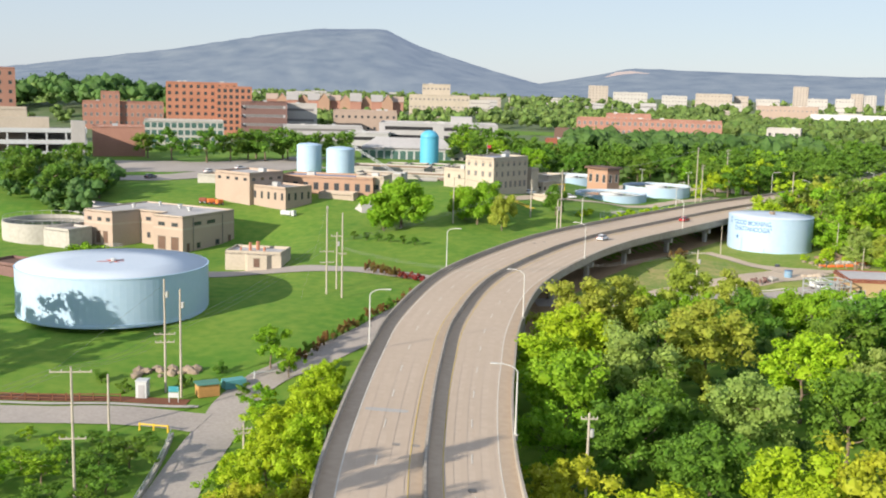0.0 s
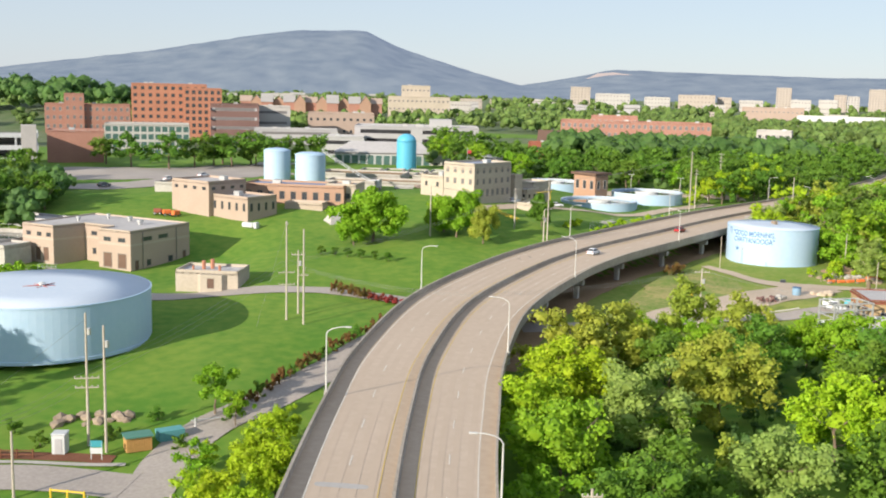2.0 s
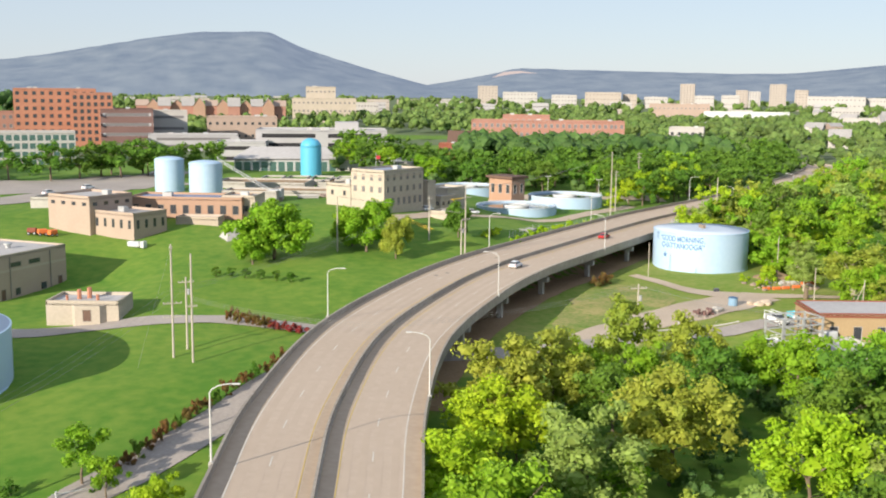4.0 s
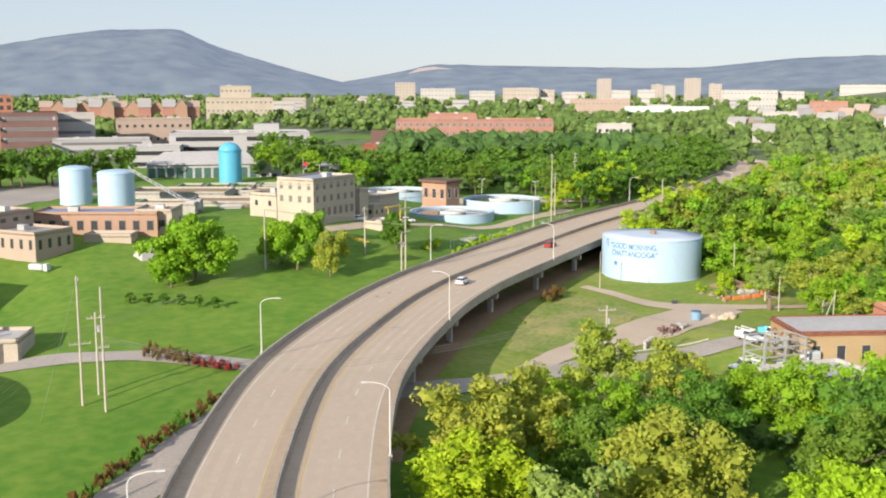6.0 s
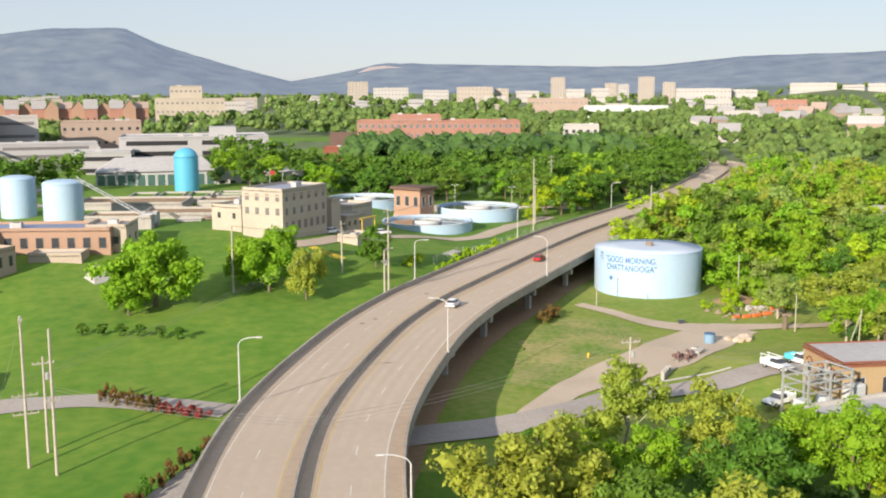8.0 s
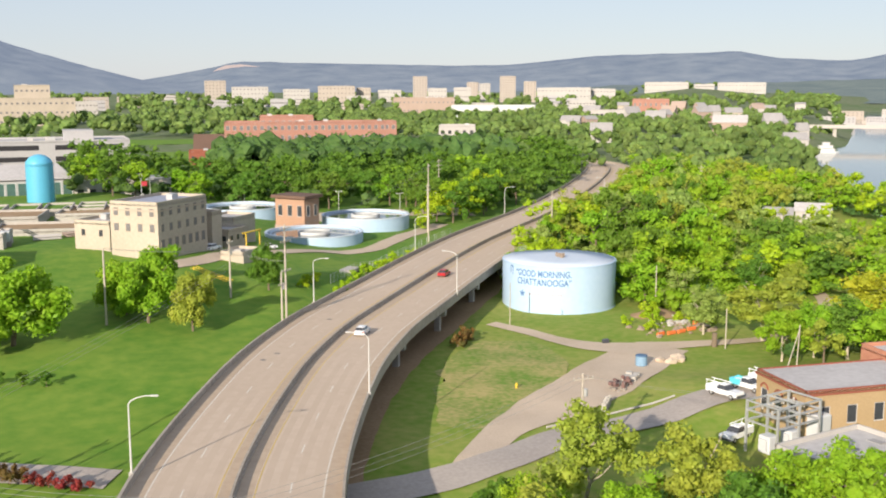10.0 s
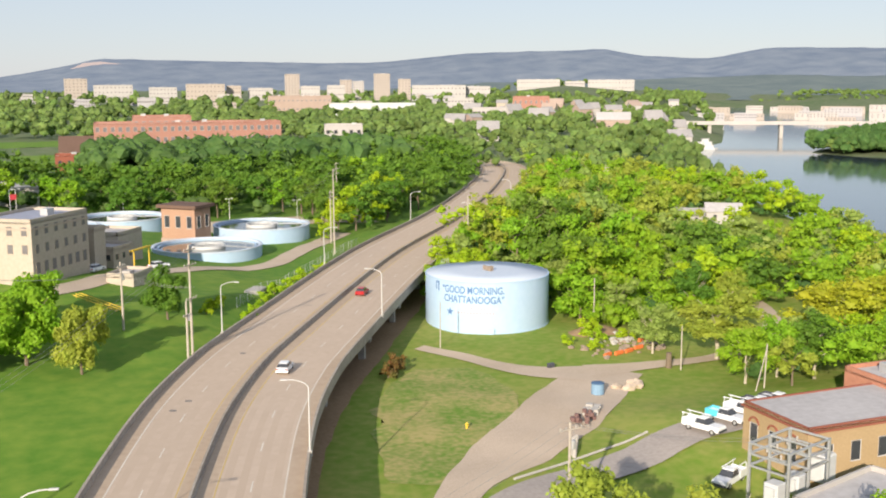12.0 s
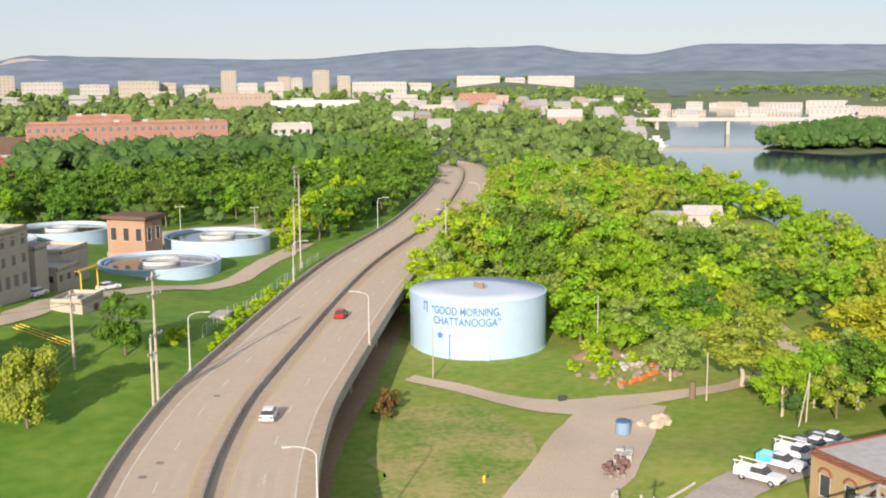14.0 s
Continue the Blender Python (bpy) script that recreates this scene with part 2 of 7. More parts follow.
# ---------------------------------------------------------------- the plan: bridge line and land
def spline(nodes, step):
    """Points at even steps on a smooth line through nodes."""
    p = np.array(nodes, float)
    p = np.vstack([2 * p[0] - p[1], p, 2 * p[-1] - p[-2]])
    out = []
    for k in range(1, len(p) - 2):
        a, b, c, d = p[k - 1:k + 3]
        for u in np.linspace(0, 1, 24, endpoint=False):
            out.append(0.5 * (2 * b + (c - a) * u + (2 * a - 5 * b + 4 * c - d) * u * u + (3 * b - a - 3 * c + d) * u ** 3))
    out.append(p[-2])
    out = np.array(out)
    s = np.concatenate([[0], np.cumsum(np.hypot(*np.diff(out[:, :2], axis=0).T))])
    t = np.arange(0, s[-1], step)
    return np.stack([np.interp(t, s, out[:, k]) for k in range(out.shape[1])], 1)


AXIS = spline([(4.5, 20), (3.0, 60), (2.4, 90), (3.2, 112), (5.2, 140), (8.4, 168), (17.0, 206), (32.6, 243), (46.5, 268), (63.2, 291),
               (111, 351), (164, 408), (222, 480), (268, 545), (282, 578), (284, 604)], 2.0)
TAN_ = np.gradient(AXIS, axis=0)
TAN_ /= np.hypot(*TAN_.T)[:, None]
RIGHT = np.stack([TAN_[:, 1], -TAN_[:, 0]], 1)
HALF = 10.9
DECK_Z = 9.75
STATION = np.arange(len(AXIS)) * 2.0


def bank(off):
    """Height of the deck off metres to the right of the axis: the curve is banked."""
    return DECK_Z - 0.045 * off


def lateral(x, y):
    """Signed distance to the right of the bridge axis, and the station along it."""
    x, y = np.atleast_1d(x).astype(float), np.atleast_1d(y).astype(float)
    if x.size < 64:
        dx, dy = x[:, None] - AXIS[None, ::2, 0], y[:, None] - AXIS[None, ::2, 1]
        d = dx * dx + dy * dy
        j = d.argmin(1)
        i = np.arange(x.size)
        return np.sqrt(d[i, j]) * np.sign(dx[i, j] * RIGHT[2 * j, 0] + dy[i, j] * RIGHT[2 * j, 1]), STATION[2 * j]
    best, off, st = np.full(x.shape, 1e9), np.zeros(x.shape), np.zeros(x.shape)
    for k in range(0, len(AXIS), 2):
        dx, dy = x - AXIS[k, 0], y - AXIS[k, 1]
        d = dx * dx + dy * dy
        m_ = d < best
        best[m_] = d[m_]
        off[m_] = (np.sqrt(d) * np.sign(dx * RIGHT[k, 0] + dy * RIGHT[k, 1]))[m_]
        st[m_] = STATION[k]
    return off, st


BANKLINE = spline([(205, 60), (225, 180), (255, 290), (290, 362), (315, 403), (361, 483), (429, 570), (574, 757), (690, 870), (800, 960), (1300, 1500)], 12.0)
WATER_Z = -3.0


def land(x, y):
    """Height of the ground."""
    x, y = np.atleast_1d(x).astype(float), np.atleast_1d(y).astype(float)
    off, st = lateral(x, y)
    left = np.interp(y, [60, 141, 157, 204, 240, 285, 310, 335, 400, 900, 2500], [-4, -2, -0.7, 4, 6, 10.5, 13.3, 16.2, 16.2, 19, 22])
    west = np.interp(y, [60, 141, 157, 204, 240, 274, 300, 318, 335, 400, 900, 2500], [-4, -2, -0.7, 3.2, 4.8, 5.6, 11.6, 13.5, 15.5, 16.2, 19, 22])
    wl = 1 - smooth(-42, -22, x)
    left = left * (1 - wl) + west * wl
    left = left - np.interp(x, [28, 45, 75, 130], [0, 2.6, 7, 7.6]) * smooth(300, 335, y) * (1 - smooth(500, 800, y))
    right = np.interp(y, [60, 100, 180, 225, 320, 400, 560, 900, 2500], [-3, -3, 0, 3, 3, 6, 9, 17, 22])
    right = right + 1.5 * smooth(84, 96, x) * smooth(190, 205, y) * (1 - smooth(236, 250, y))
    w = smooth(-11, 5, off)
    z = left * (1 - w) + right * w
    near = (1 - smooth(13, 40, np.abs(off))) * smooth(330, 395, st) * (1 - smooth(640, 800, y))
    z = z * (1 - near) + (DECK_Z - 0.9) * near
    z = np.where((np.abs(off) < 30) & (st < 640), np.minimum(z, DECK_Z - 0.045 * np.clip(off, -11, 11) - 0.9 + np.clip(np.abs(off) - 11.5, 0, 40) * 0.35), z)
    z = z + 22 * (1 - smooth(0, 1, np.clip(np.hypot((x - 1315) / 330, (y - 1900) / 260), 0, 1)))
    z = z + 17 * (1 - smooth(0, 1, np.clip(np.hypot((x + 240) / 130, (y - 775) / 75), 0, 1)))
    lift = (1 - smooth(600, 1500, np.hypot(x, y))) * 0.25
    z = z + lift * (np.sin(x * 0.11 + 1) * np.cos(y * 0.09) + 0.5 * np.sin(x * 0.31) * np.sin(y * 0.27 + 2))
    if x.size < 64:
        dx, dy = x[:, None] - BANKLINE[None, :-1, 0], y[:, None] - BANKLINE[None, :-1, 1]
        q = dx * dx + dy * dy
        j, i = q.argmin(1), np.arange(x.size)
        seg = np.diff(BANKLINE, axis=0)[j]
        d, side = q[i, j], np.sign(dx[i, j] * seg[:, 1] - dy[i, j] * seg[:, 0])
    else:
        d, side = np.full(x.shape, 1e9), np.zeros(x.shape)
        for k in range(len(BANKLINE) - 1):
            tx, ty = BANKLINE[k + 1] - BANKLINE[k]
            dx, dy = x - BANKLINE[k, 0], y - BANKLINE[k, 1]
            q = dx * dx + dy * dy
            m_ = q < d
            d[m_] = q[m_]
            side[m_] = np.sign(dx * ty - dy * tx)[m_]
    d = np.sqrt(d) * side
    wet = smooth(-28, 6, d) * (1 - smooth(380, 460, d + 0.0 * x))
    z = z * (1 - wet) + (WATER_Z - 4) * wet
    isle = smooth(1, 0, np.clip(np.hypot((x - 705) / 150, (y - 655) / 90), 0, 1))
    return np.maximum(z, (WATER_Z - 4) + 11 * isle)


def gz(x, y):
    return float(land(x, y)[0])


# ---------------------------------------------------------------- ground, water, hills
def lines(lo, hi, step, far, grow=1.22):
    mid = list(np.arange(lo, hi + 0.1, step))
    s, up, dn = step, [], []
    a = hi
    while a < far:
        s *= grow
        a += s
        up.append(a)
    s, a = step, lo
    while a > -far:
        s *= grow
        a -= s
        dn.append(a)
    return np.array(dn[::-1] + mid + up)


gx, gy = lines(-130, 330, 4.0, 4700), lines(40, 460, 4.0, 4700)
X, Y = np.meshgrid(gx, gy)
Z = land(X.ravel(), Y.ravel())
nx, ny = len(gx), len(gy)
me = bpy.data.meshes.new("ground")
idx = np.arange(nx * ny).reshape(ny, nx)
quads = np.stack([idx[:-1, :-1], idx[:-1, 1:], idx[1:, 1:], idx[1:, :-1]], -1).reshape(-1, 4)
me.from_pydata(np.stack([X.ravel(), Y.ravel(), Z], 1).tolist(), [], quads.tolist())
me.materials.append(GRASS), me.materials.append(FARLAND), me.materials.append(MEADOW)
cx, cy = X.ravel()[quads[:, 0]], Y.ravel()[quads[:, 0]]
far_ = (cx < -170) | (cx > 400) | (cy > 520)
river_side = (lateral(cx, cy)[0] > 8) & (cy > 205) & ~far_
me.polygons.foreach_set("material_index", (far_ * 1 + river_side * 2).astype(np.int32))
me.polygons.foreach_set("use_smooth", np.ones(len(quads), bool))
ground = tagged(new("ground", me), "mown green grass sloping up from the road", "ground", kind="structure")

bm = bmesh.new()
vs = [bm.verts.new(p) for p in ((180, 0, WATER_Z), (1700, 0, WATER_Z), (1700, 1700, WATER_Z), (180, 1700, WATER_Z))]
bm.faces.new(vs)
tagged(finish("water", bm, RIVER), "calm grey-blue river reflecting the sky", "river", kind="structure")


def ridge(name, label, az0, az1, dist, crest, material, seed):
    """A far wooded ridge: its crest follows a smooth profile of heights by bearing, its flank runs down towards the town."""
    n = 150
    bm = bmesh.new()
    rows = []
    fr = np.linspace(0, 1, 12)
    for k in range(n + 1):
        az = az0 + (az1 - az0) * k / n
        el = float(np.interp(az, *zip(*crest)))
        top = 50 + math.tan(radians(el)) * dist
        col = []
        for f in fr:
            d = dist - 900 + 900 * f
            h = 10 + (top - 10) * (f ** 0.8)
            h += (0 if f in (0, 1) else 10) * noise.noise(Vector((az * 0.7, f * 5, seed))) + (4 * noise.noise(Vector((az * 4, f * 9, seed))) if f > 0 else 0)
            col.append(bm.verts.new((math.sin(radians(az)) * d, math.cos(radians(az)) * d, h)))
        col.append(bm.verts.new((math.sin(radians(az)) * (dist + 150), math.cos(radians(az)) * (dist + 150), 0)))
        rows.append(col)
    for a, b in zip(rows, rows[1:]):
        for j in range(len(a) - 1):
            bm.faces.new((a[j], a[j + 1], b[j + 1], b[j]))
    return tagged(finish(name, bm, material, smooth=True), label, "mountain", kind="structure")


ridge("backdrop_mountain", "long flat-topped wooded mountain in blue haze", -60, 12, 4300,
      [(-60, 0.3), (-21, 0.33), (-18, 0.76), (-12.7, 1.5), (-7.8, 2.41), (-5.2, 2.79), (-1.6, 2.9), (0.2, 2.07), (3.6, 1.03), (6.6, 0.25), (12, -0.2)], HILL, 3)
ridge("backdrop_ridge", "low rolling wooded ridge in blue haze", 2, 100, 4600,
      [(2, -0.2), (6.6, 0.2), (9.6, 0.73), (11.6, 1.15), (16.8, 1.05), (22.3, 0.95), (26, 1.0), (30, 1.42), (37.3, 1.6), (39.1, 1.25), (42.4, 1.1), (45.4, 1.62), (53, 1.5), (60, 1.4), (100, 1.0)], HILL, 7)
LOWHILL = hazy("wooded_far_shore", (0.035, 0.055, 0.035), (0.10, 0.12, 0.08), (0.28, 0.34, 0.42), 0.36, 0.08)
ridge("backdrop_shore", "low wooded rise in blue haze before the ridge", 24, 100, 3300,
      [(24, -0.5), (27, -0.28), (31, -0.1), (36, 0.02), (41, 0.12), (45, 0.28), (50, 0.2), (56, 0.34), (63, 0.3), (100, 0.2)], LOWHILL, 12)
# bare quarry face on the low ridge
bm = bmesh.new()
pts = [(10.1, .62), (10.8, .95), (11.6, 1.02), (12.6, .9), (13.0, .72), (12.2, .6), (11.0, .58)]
vs = []
for a_, e_ in pts:
    d_ = 4420
    vs.append(bm.verts.new((math.sin(radians(a_)) * d_, math.cos(radians(a_)) * d_, 50 + math.tan(radians(e_)) * d_)))
bm.faces.new(vs)
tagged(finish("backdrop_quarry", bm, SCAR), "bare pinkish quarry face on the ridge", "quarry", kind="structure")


# ---------------------------------------------------------------- roads and paths
def ribbon(name, label, nodes, width, material, lift=0.1, category="path", cols=4, step=2.0, rag=0.08):
    line = spline(nodes, step)
    tg = np.gradient(line[:, :2], axis=0)
    tg /= np.hypot(*tg.T)[:, None]
    rt = np.stack([tg[:, 1], -tg[:, 0]], 1)
    w = line[:, 2] if line.shape[1] > 2 else np.full(len(line), width)
    bm = bmesh.new()
    rows = []
    for k in range(len(line)):
        row = []
        for c in range(cols + 1):
            o = (c / cols - 0.5) * w[k] * (1 + rag * noise.noise(Vector((k * 0.4, c, 3))))
            x, y = line[k, 0] + rt[k, 0] * o, line[k, 1] + rt[k, 1] * o
            row.append(bm.verts.new((x, y, gz(x, y) + lift)))
        rows.append(row)
    for a, b in zip(rows, rows[1:]):
        for c in range(cols):
            bm.faces.new((a[c], a[c + 1], b[c + 1], b[c]))
    bmesh.ops.recalc_face_normals(bm, faces=bm.faces)
    return tagged(finish(name, bm, material, smooth=True), label, category, kind="structure")


ribbon("path_gravel", "worn gravel yard with faded edges", [(50, 222, 5), (60, 233, 6), (71, 240, 11), (84, 248, 13), (96, 257, 13), (108, 264, 9)], 10, GRAVEL, 0.12)
ribbon("path_track", "dusty two-wheel track across the grass", [(104, 264, 10), (97, 269, 7), (93, 277, 4.5), (90, 287, 3.5), (86, 296, 3)], 4, GRAVEL, 0.16)
ribbon("path_lane", "dusty lane leading to the riverside trees", [(104, 266, 7), (116, 263, 3.5), (130, 262, 3.5), (144, 266, 4), (158, 277, 4), (171, 296, 3), (179, 322, 2.5)], 4, GRAVEL, 0.18)
ribbon("road_yard", "grey asphalt drive past the parked trucks", [(28, 219), (44, 220), (56, 223), (66, 227), (80, 229), (92, 231), (108, 231)], 6.2, ASPHALT, 0.2, "road")
ribbon("dry_patch", "sun-dried patch of pale grass", [(56, 236, 8), (63, 246, 15), (71, 257, 20), (78, 268, 20), (84, 281, 9)], 10, DRYGRASS, 0.08, "grass", 10, 2.0, 0.3)
ribbon("road_lower", "grey concrete ramp beside the overpass", [(-29.5, 90), (-29, 118), (-28, 140), (-25, 160), (-17, 172), (-9, 185), (-1, 200), (8, 213)], 6.8, ASPHALT, 0.12, "road")
ribbon("road_west", "two-lane asphalt street with a kerb", [(-160, 150), (-90, 147.5), (-60, 147), (-40, 147), (-29, 145)], 7, ASPHALT, 0.16, "road")
ribbon("road_drive", "pale concrete service drive", [(-80, 262), (-66, 250), (-52, 236), (-36, 235.5), (-20, 237), (-7, 236), (8, 228)], 5.5, ASPHALT, 0.14, "road")
ribbon("road_plant", "concrete plant road along the basins", [(18, 318), (30, 322), (44, 336), (56, 345), (68, 352), (82, 358), (98, 376), (120, 400)], 5, GRAVEL, 0.16, "road")
ribbon("road_upper", "grey asphalt street and parking area", [(-150, 330), (-110, 345), (-80, 360), (-55, 400), (-45, 460)], 16, ASPHALT, 0.16, "road")
ribbon("parking_west", "pale grey parking area by the street", [(-150, 385), (-110, 392), (-75, 402), (-45, 425)], 46, ASPHALT, 0.12, "parking", 10)
ribbon("field_turf", "open green ball field beyond the wood", [(25, 640), (60, 648), (98, 650)], 60, GRASS, 0.15, "field", 6)
ribbon("field_turf", "far strip of mown green turf", [(20, 735), (70, 742), (110, 738)], 40, GRASS, 0.15, "field", 6)
ribbon("yard_basins", "bare gravel yard behind the round basins", [(85, 425), (110, 430), (140, 425)], 20, GRAVEL, 0.15, "yard")


# ---------------------------------------------------------------- overpass
bridge = thing("overpass", "curved concrete road overpass with parapets, median and piers", "overpass", kind="structure")
N_ = len(AXIS)


def narrow(k):
    """How far the right carriageway is drawn in where the overpass begins."""
    return 1 - 0.125 * (1 - float(smooth(84, 146, STATION[k])))


def along(name, o0, o1, z0, z1, material, k0=0, k1=None, label="", parent=bridge):
    """A solid strip along the axis between two offsets and two heights over the deck."""
    bm = bmesh.new()
    rings = []
    for k in range(k0, k1 or N_):
        ring = []
        for o, h in ((o0, z0), (o1, z0), (o1, z1), (o0, z1)):
            p = AXIS[k] + RIGHT[k] * (o * narrow(k) if o > 0 else o)
            ring.append(bm.verts.new((p[0], p[1], bank(o) + h)))
        rings.append(ring)
    for a, b in zip(rings, rings[1:]):
        for j in range(4):
            bm.faces.new((a[j], b[j], b[(j + 1) % 4], a[(j + 1) % 4]))
    bm.faces.new(rings[0]), bm.faces.new(list(reversed(rings[-1])))
    bmesh.ops.recalc_face_normals(bm, faces=bm.faces)
    return part(name, bm, material, parent, label)


along("deck", -HALF, HALF, -0.45, 0, DECK, label="tan worn concrete deck")
END = 200
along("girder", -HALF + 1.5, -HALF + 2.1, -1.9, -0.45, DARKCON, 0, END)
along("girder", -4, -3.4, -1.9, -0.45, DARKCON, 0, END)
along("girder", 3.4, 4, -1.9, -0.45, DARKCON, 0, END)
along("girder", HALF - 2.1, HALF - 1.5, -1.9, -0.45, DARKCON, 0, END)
along("parapet", -HALF - 0.17, -HALF + 0.13, -0.9, 0.86, PARAPET, label="grey stained outer parapet")
along("parapet", HALF - 0.13, HALF + 0.17, -0.9, 0.86, PARAPET, label="grey stained outer parapet")
along("median_barrier", -0.33, -0.07, 0, 0.82, PARAPET, label="weathered concrete median barrier")
along("median_foot", -0.5, 0.1, 0, 0.3, PARAPET)
along("gutter", -HALF + 0.2, -HALF + 1.9, 0.0, 0.006, SHOULDER)
along("gutter", -1.7, -0.5, 0.0, 0.006, SHOULDER)
along("gutter", 0.1, 1.7, 0.0, 0.006, SHOULDER)
for o in (-7.9, -6.1, -4.4, -2.7, 2.7, 4.4, 6.1, 7.9):
    along("wheel_track", o - 0.42, o + 0.42, 0.0, 0.004, WHEELED)
along("gutter", HALF - 1.9, HALF - 0.2, 0.0, 0.006, SHOULDER)
along("edge_line", -HALF + 2.0, -HALF + 2.13, 0.0, 0.012, LINE)
along("edge_line", -1.95, -1.82, 0.0, 0.012, YLINE)
along("edge_line", 1.82, 1.95, 0.0, 0.012, YLINE)
along("edge_line", HALF - 2.13, HALF - 2.0, 0.0, 0.012, LINE)


def dash(o, s0, s1):
    bm = bmesh.new()
    row = []
    for s_ in (s0, s1):
        k = min(int(s_ / 2), N_ - 2)
        f = s_ / 2 - k
        p, r = AXIS[k] * (1 - f) + AXIS[k + 1] * f, RIGHT[k]
        for oo in (o - 0.07, o + 0.07):
            q = p + r * (oo * narrow(k) if oo > 0 else oo)
            row.append((q[0], q[1], bank(oo) + 0.012))
    a, b, c, d = [bm.verts.new(v) for v in row]
    bm.faces.new((a, b, d, c))
    bmesh.ops.recalc_face_normals(bm, faces=bm.faces)
    return part("lane_dash", bm, LINE, bridge)


for o in (-5.4, 5.4):
    for s_ in np.arange(4.0, 560, 12.2):
        dash(o, s_ + (2.5 if o > 0 else 0), s_ + 3.05 + (2.5 if o > 0 else 0))

# the straight approach behind the start of the walk
APPROACH = pose(AXIS[0][0], AXIS[0][1], DECK_Z, 0, math.degrees(math.atan(0.045)), math.degrees(math.atan2(RIGHT[0][1], RIGHT[0][0])))
for nm, x0, x1, z0, z1, m_ in (("deck", -HALF, HALF, -0.45, 0, DECK), ("parapet", -HALF - 0.2, -HALF + 0.2, -0.9, 1.05, PARAPET), ("parapet", HALF - 0.2, HALF + 0.2, -0.9, 1.0, PARAPET),
                               ("median_barrier", -0.35, -0.05, 0, 1.05, PARAPET), ("girder", -HALF + 1.5, HALF - 1.5, -1.9, -0.45, DARKCON)):
    part(nm, boxes((x0 if x0 < 0 else x0 - 1.47, -240, z0, x1 if x1 < 0 else x1 - 1.47, 0, z1)), m_, bridge).matrix_world = APPROACH
for v in (-30, -70, -110, -150, -190):
    part("pier_column", boxes((-1.2, v - 0.8, -18, 1.2, v + 0.8, -1.9)), CONCRETE, bridge).matrix_world = APPROACH

ribbon("soil_strip", "bare shaded soil below the overpass", [tuple(AXIS[k] + RIGHT[k] * 5.0) for k in range(88, 186, 7)], 13, DIRT, 0.1, "soil", 6, 2.0, 0.05)
# piers: a cap beam on square columns
for st in (70, 97, 124, 152, 180, 208, 236, 264, 292, 320, 348):
    k = int(st / 2)
    base = AXIS[k]
    ang = math.degrees(math.atan2(RIGHT[k][1], RIGHT[k][0]))
    pier = part("pier_cap", boxes((-HALF + 1, -0.6, -1.2, (HALF - 1) * narrow(k), 0.6, 0, 0.08)), CONCRETE, bridge)
    pier.matrix_world = pose(base[0], base[1], DECK_Z - 1.95, 0, math.degrees(math.atan(0.045)), ang)
    for o in (-8.2, 0, 8.2):
        p = base + RIGHT[k] * o
        g = gz(*p)
        if bank(o) - 3.1 > g:
            col = part("pier_column", boxes((-0.55, -0.55, g - 0.5, 0.55, 0.55, bank(o) - 2.9, 0.06)), CONCRETE, bridge)
            col.matrix_world = pose(p[0], p[1], 0, 0, 0, ang)


def lamp_post(o, st, inward):
    """A tapered steel street lamp on the parapet with a curved arm and a flat head."""
    k = int(st / 2)
    p = AXIS[k] + RIGHT[k] * (o * narrow(k) if o > 0 else o)
    z = bank(o) + 0.85
    ob = thing("street_lamp", "tall pale steel street lamp with curved arm on the overpass", "street lamp",
               pose(p[0], p[1], z, 0, 0, math.degrees(math.atan2(RIGHT[k][1], RIGHT[k][0])) + (180 if inward < 0 else 0)), "overpass lamps")
    part("base", boxes((-0.25, -0.25, -0.6, 0.25, 0.25, 0.12, 0.03)), CONCRETE, ob)
    part("pole", rods(((0, 0, 0), (0, 0, 7.4), 0.12, 0.075, 8)), LAMPGREY, ob)
    bm = bmesh.new()
    pts = [(0, 0, 7.35), (0.25, 0, 7.75), (0.8, 0, 8.05), (1.6, 0, 8.25), (2.5, 0, 8.3)]
    for a, b in zip(pts, pts[1:]):
        rod(bm, a, b, 0.065, 0.06, 6)
    part("arm", bm, LAMPGREY, ob)
    part("lamp_head", boxes((2.3, -0.16, 8.2, 3.1, 0.16, 8.36, 0.05)), LAMPGREY, ob, "pale flat lamp head")
    return ob


def station_of(x, y):
    return float(lateral(x, y)[1][0])


for x, y in ((13, 107), (19.5, 171), (41.6, 234.3), (80.3, 294.5), (139, 375), (190, 425)):
    lamp_post(HALF + 0.15, station_of(x, y), -1)
for x, y in ((-7.1, 143.8), (8.1, 216), (48, 294), (87, 343), (136, 405)):
    lamp_post(-HALF - 0.15, station_of(x, y), 1)


# ---------------------------------------------------------------- trees
ICO = bmesh.new()
bmesh.ops.create_icosphere(ICO, subdivisions=2, radius=1)
ICO_V = np.array([v.co[:] for v in ICO.verts])
ICO_F = [[v.index for v in f.verts] for f in ICO.faces]
ICO.free()
LOW = bmesh.new()
bmesh.ops.create_icosphere(LOW, subdivisions=1, radius=1)
LOW_V = np.array([v.co[:] for v in LOW.verts])
LOW_F = [[v.index for v in f.verts] for f in LOW.faces]
LOW.free()


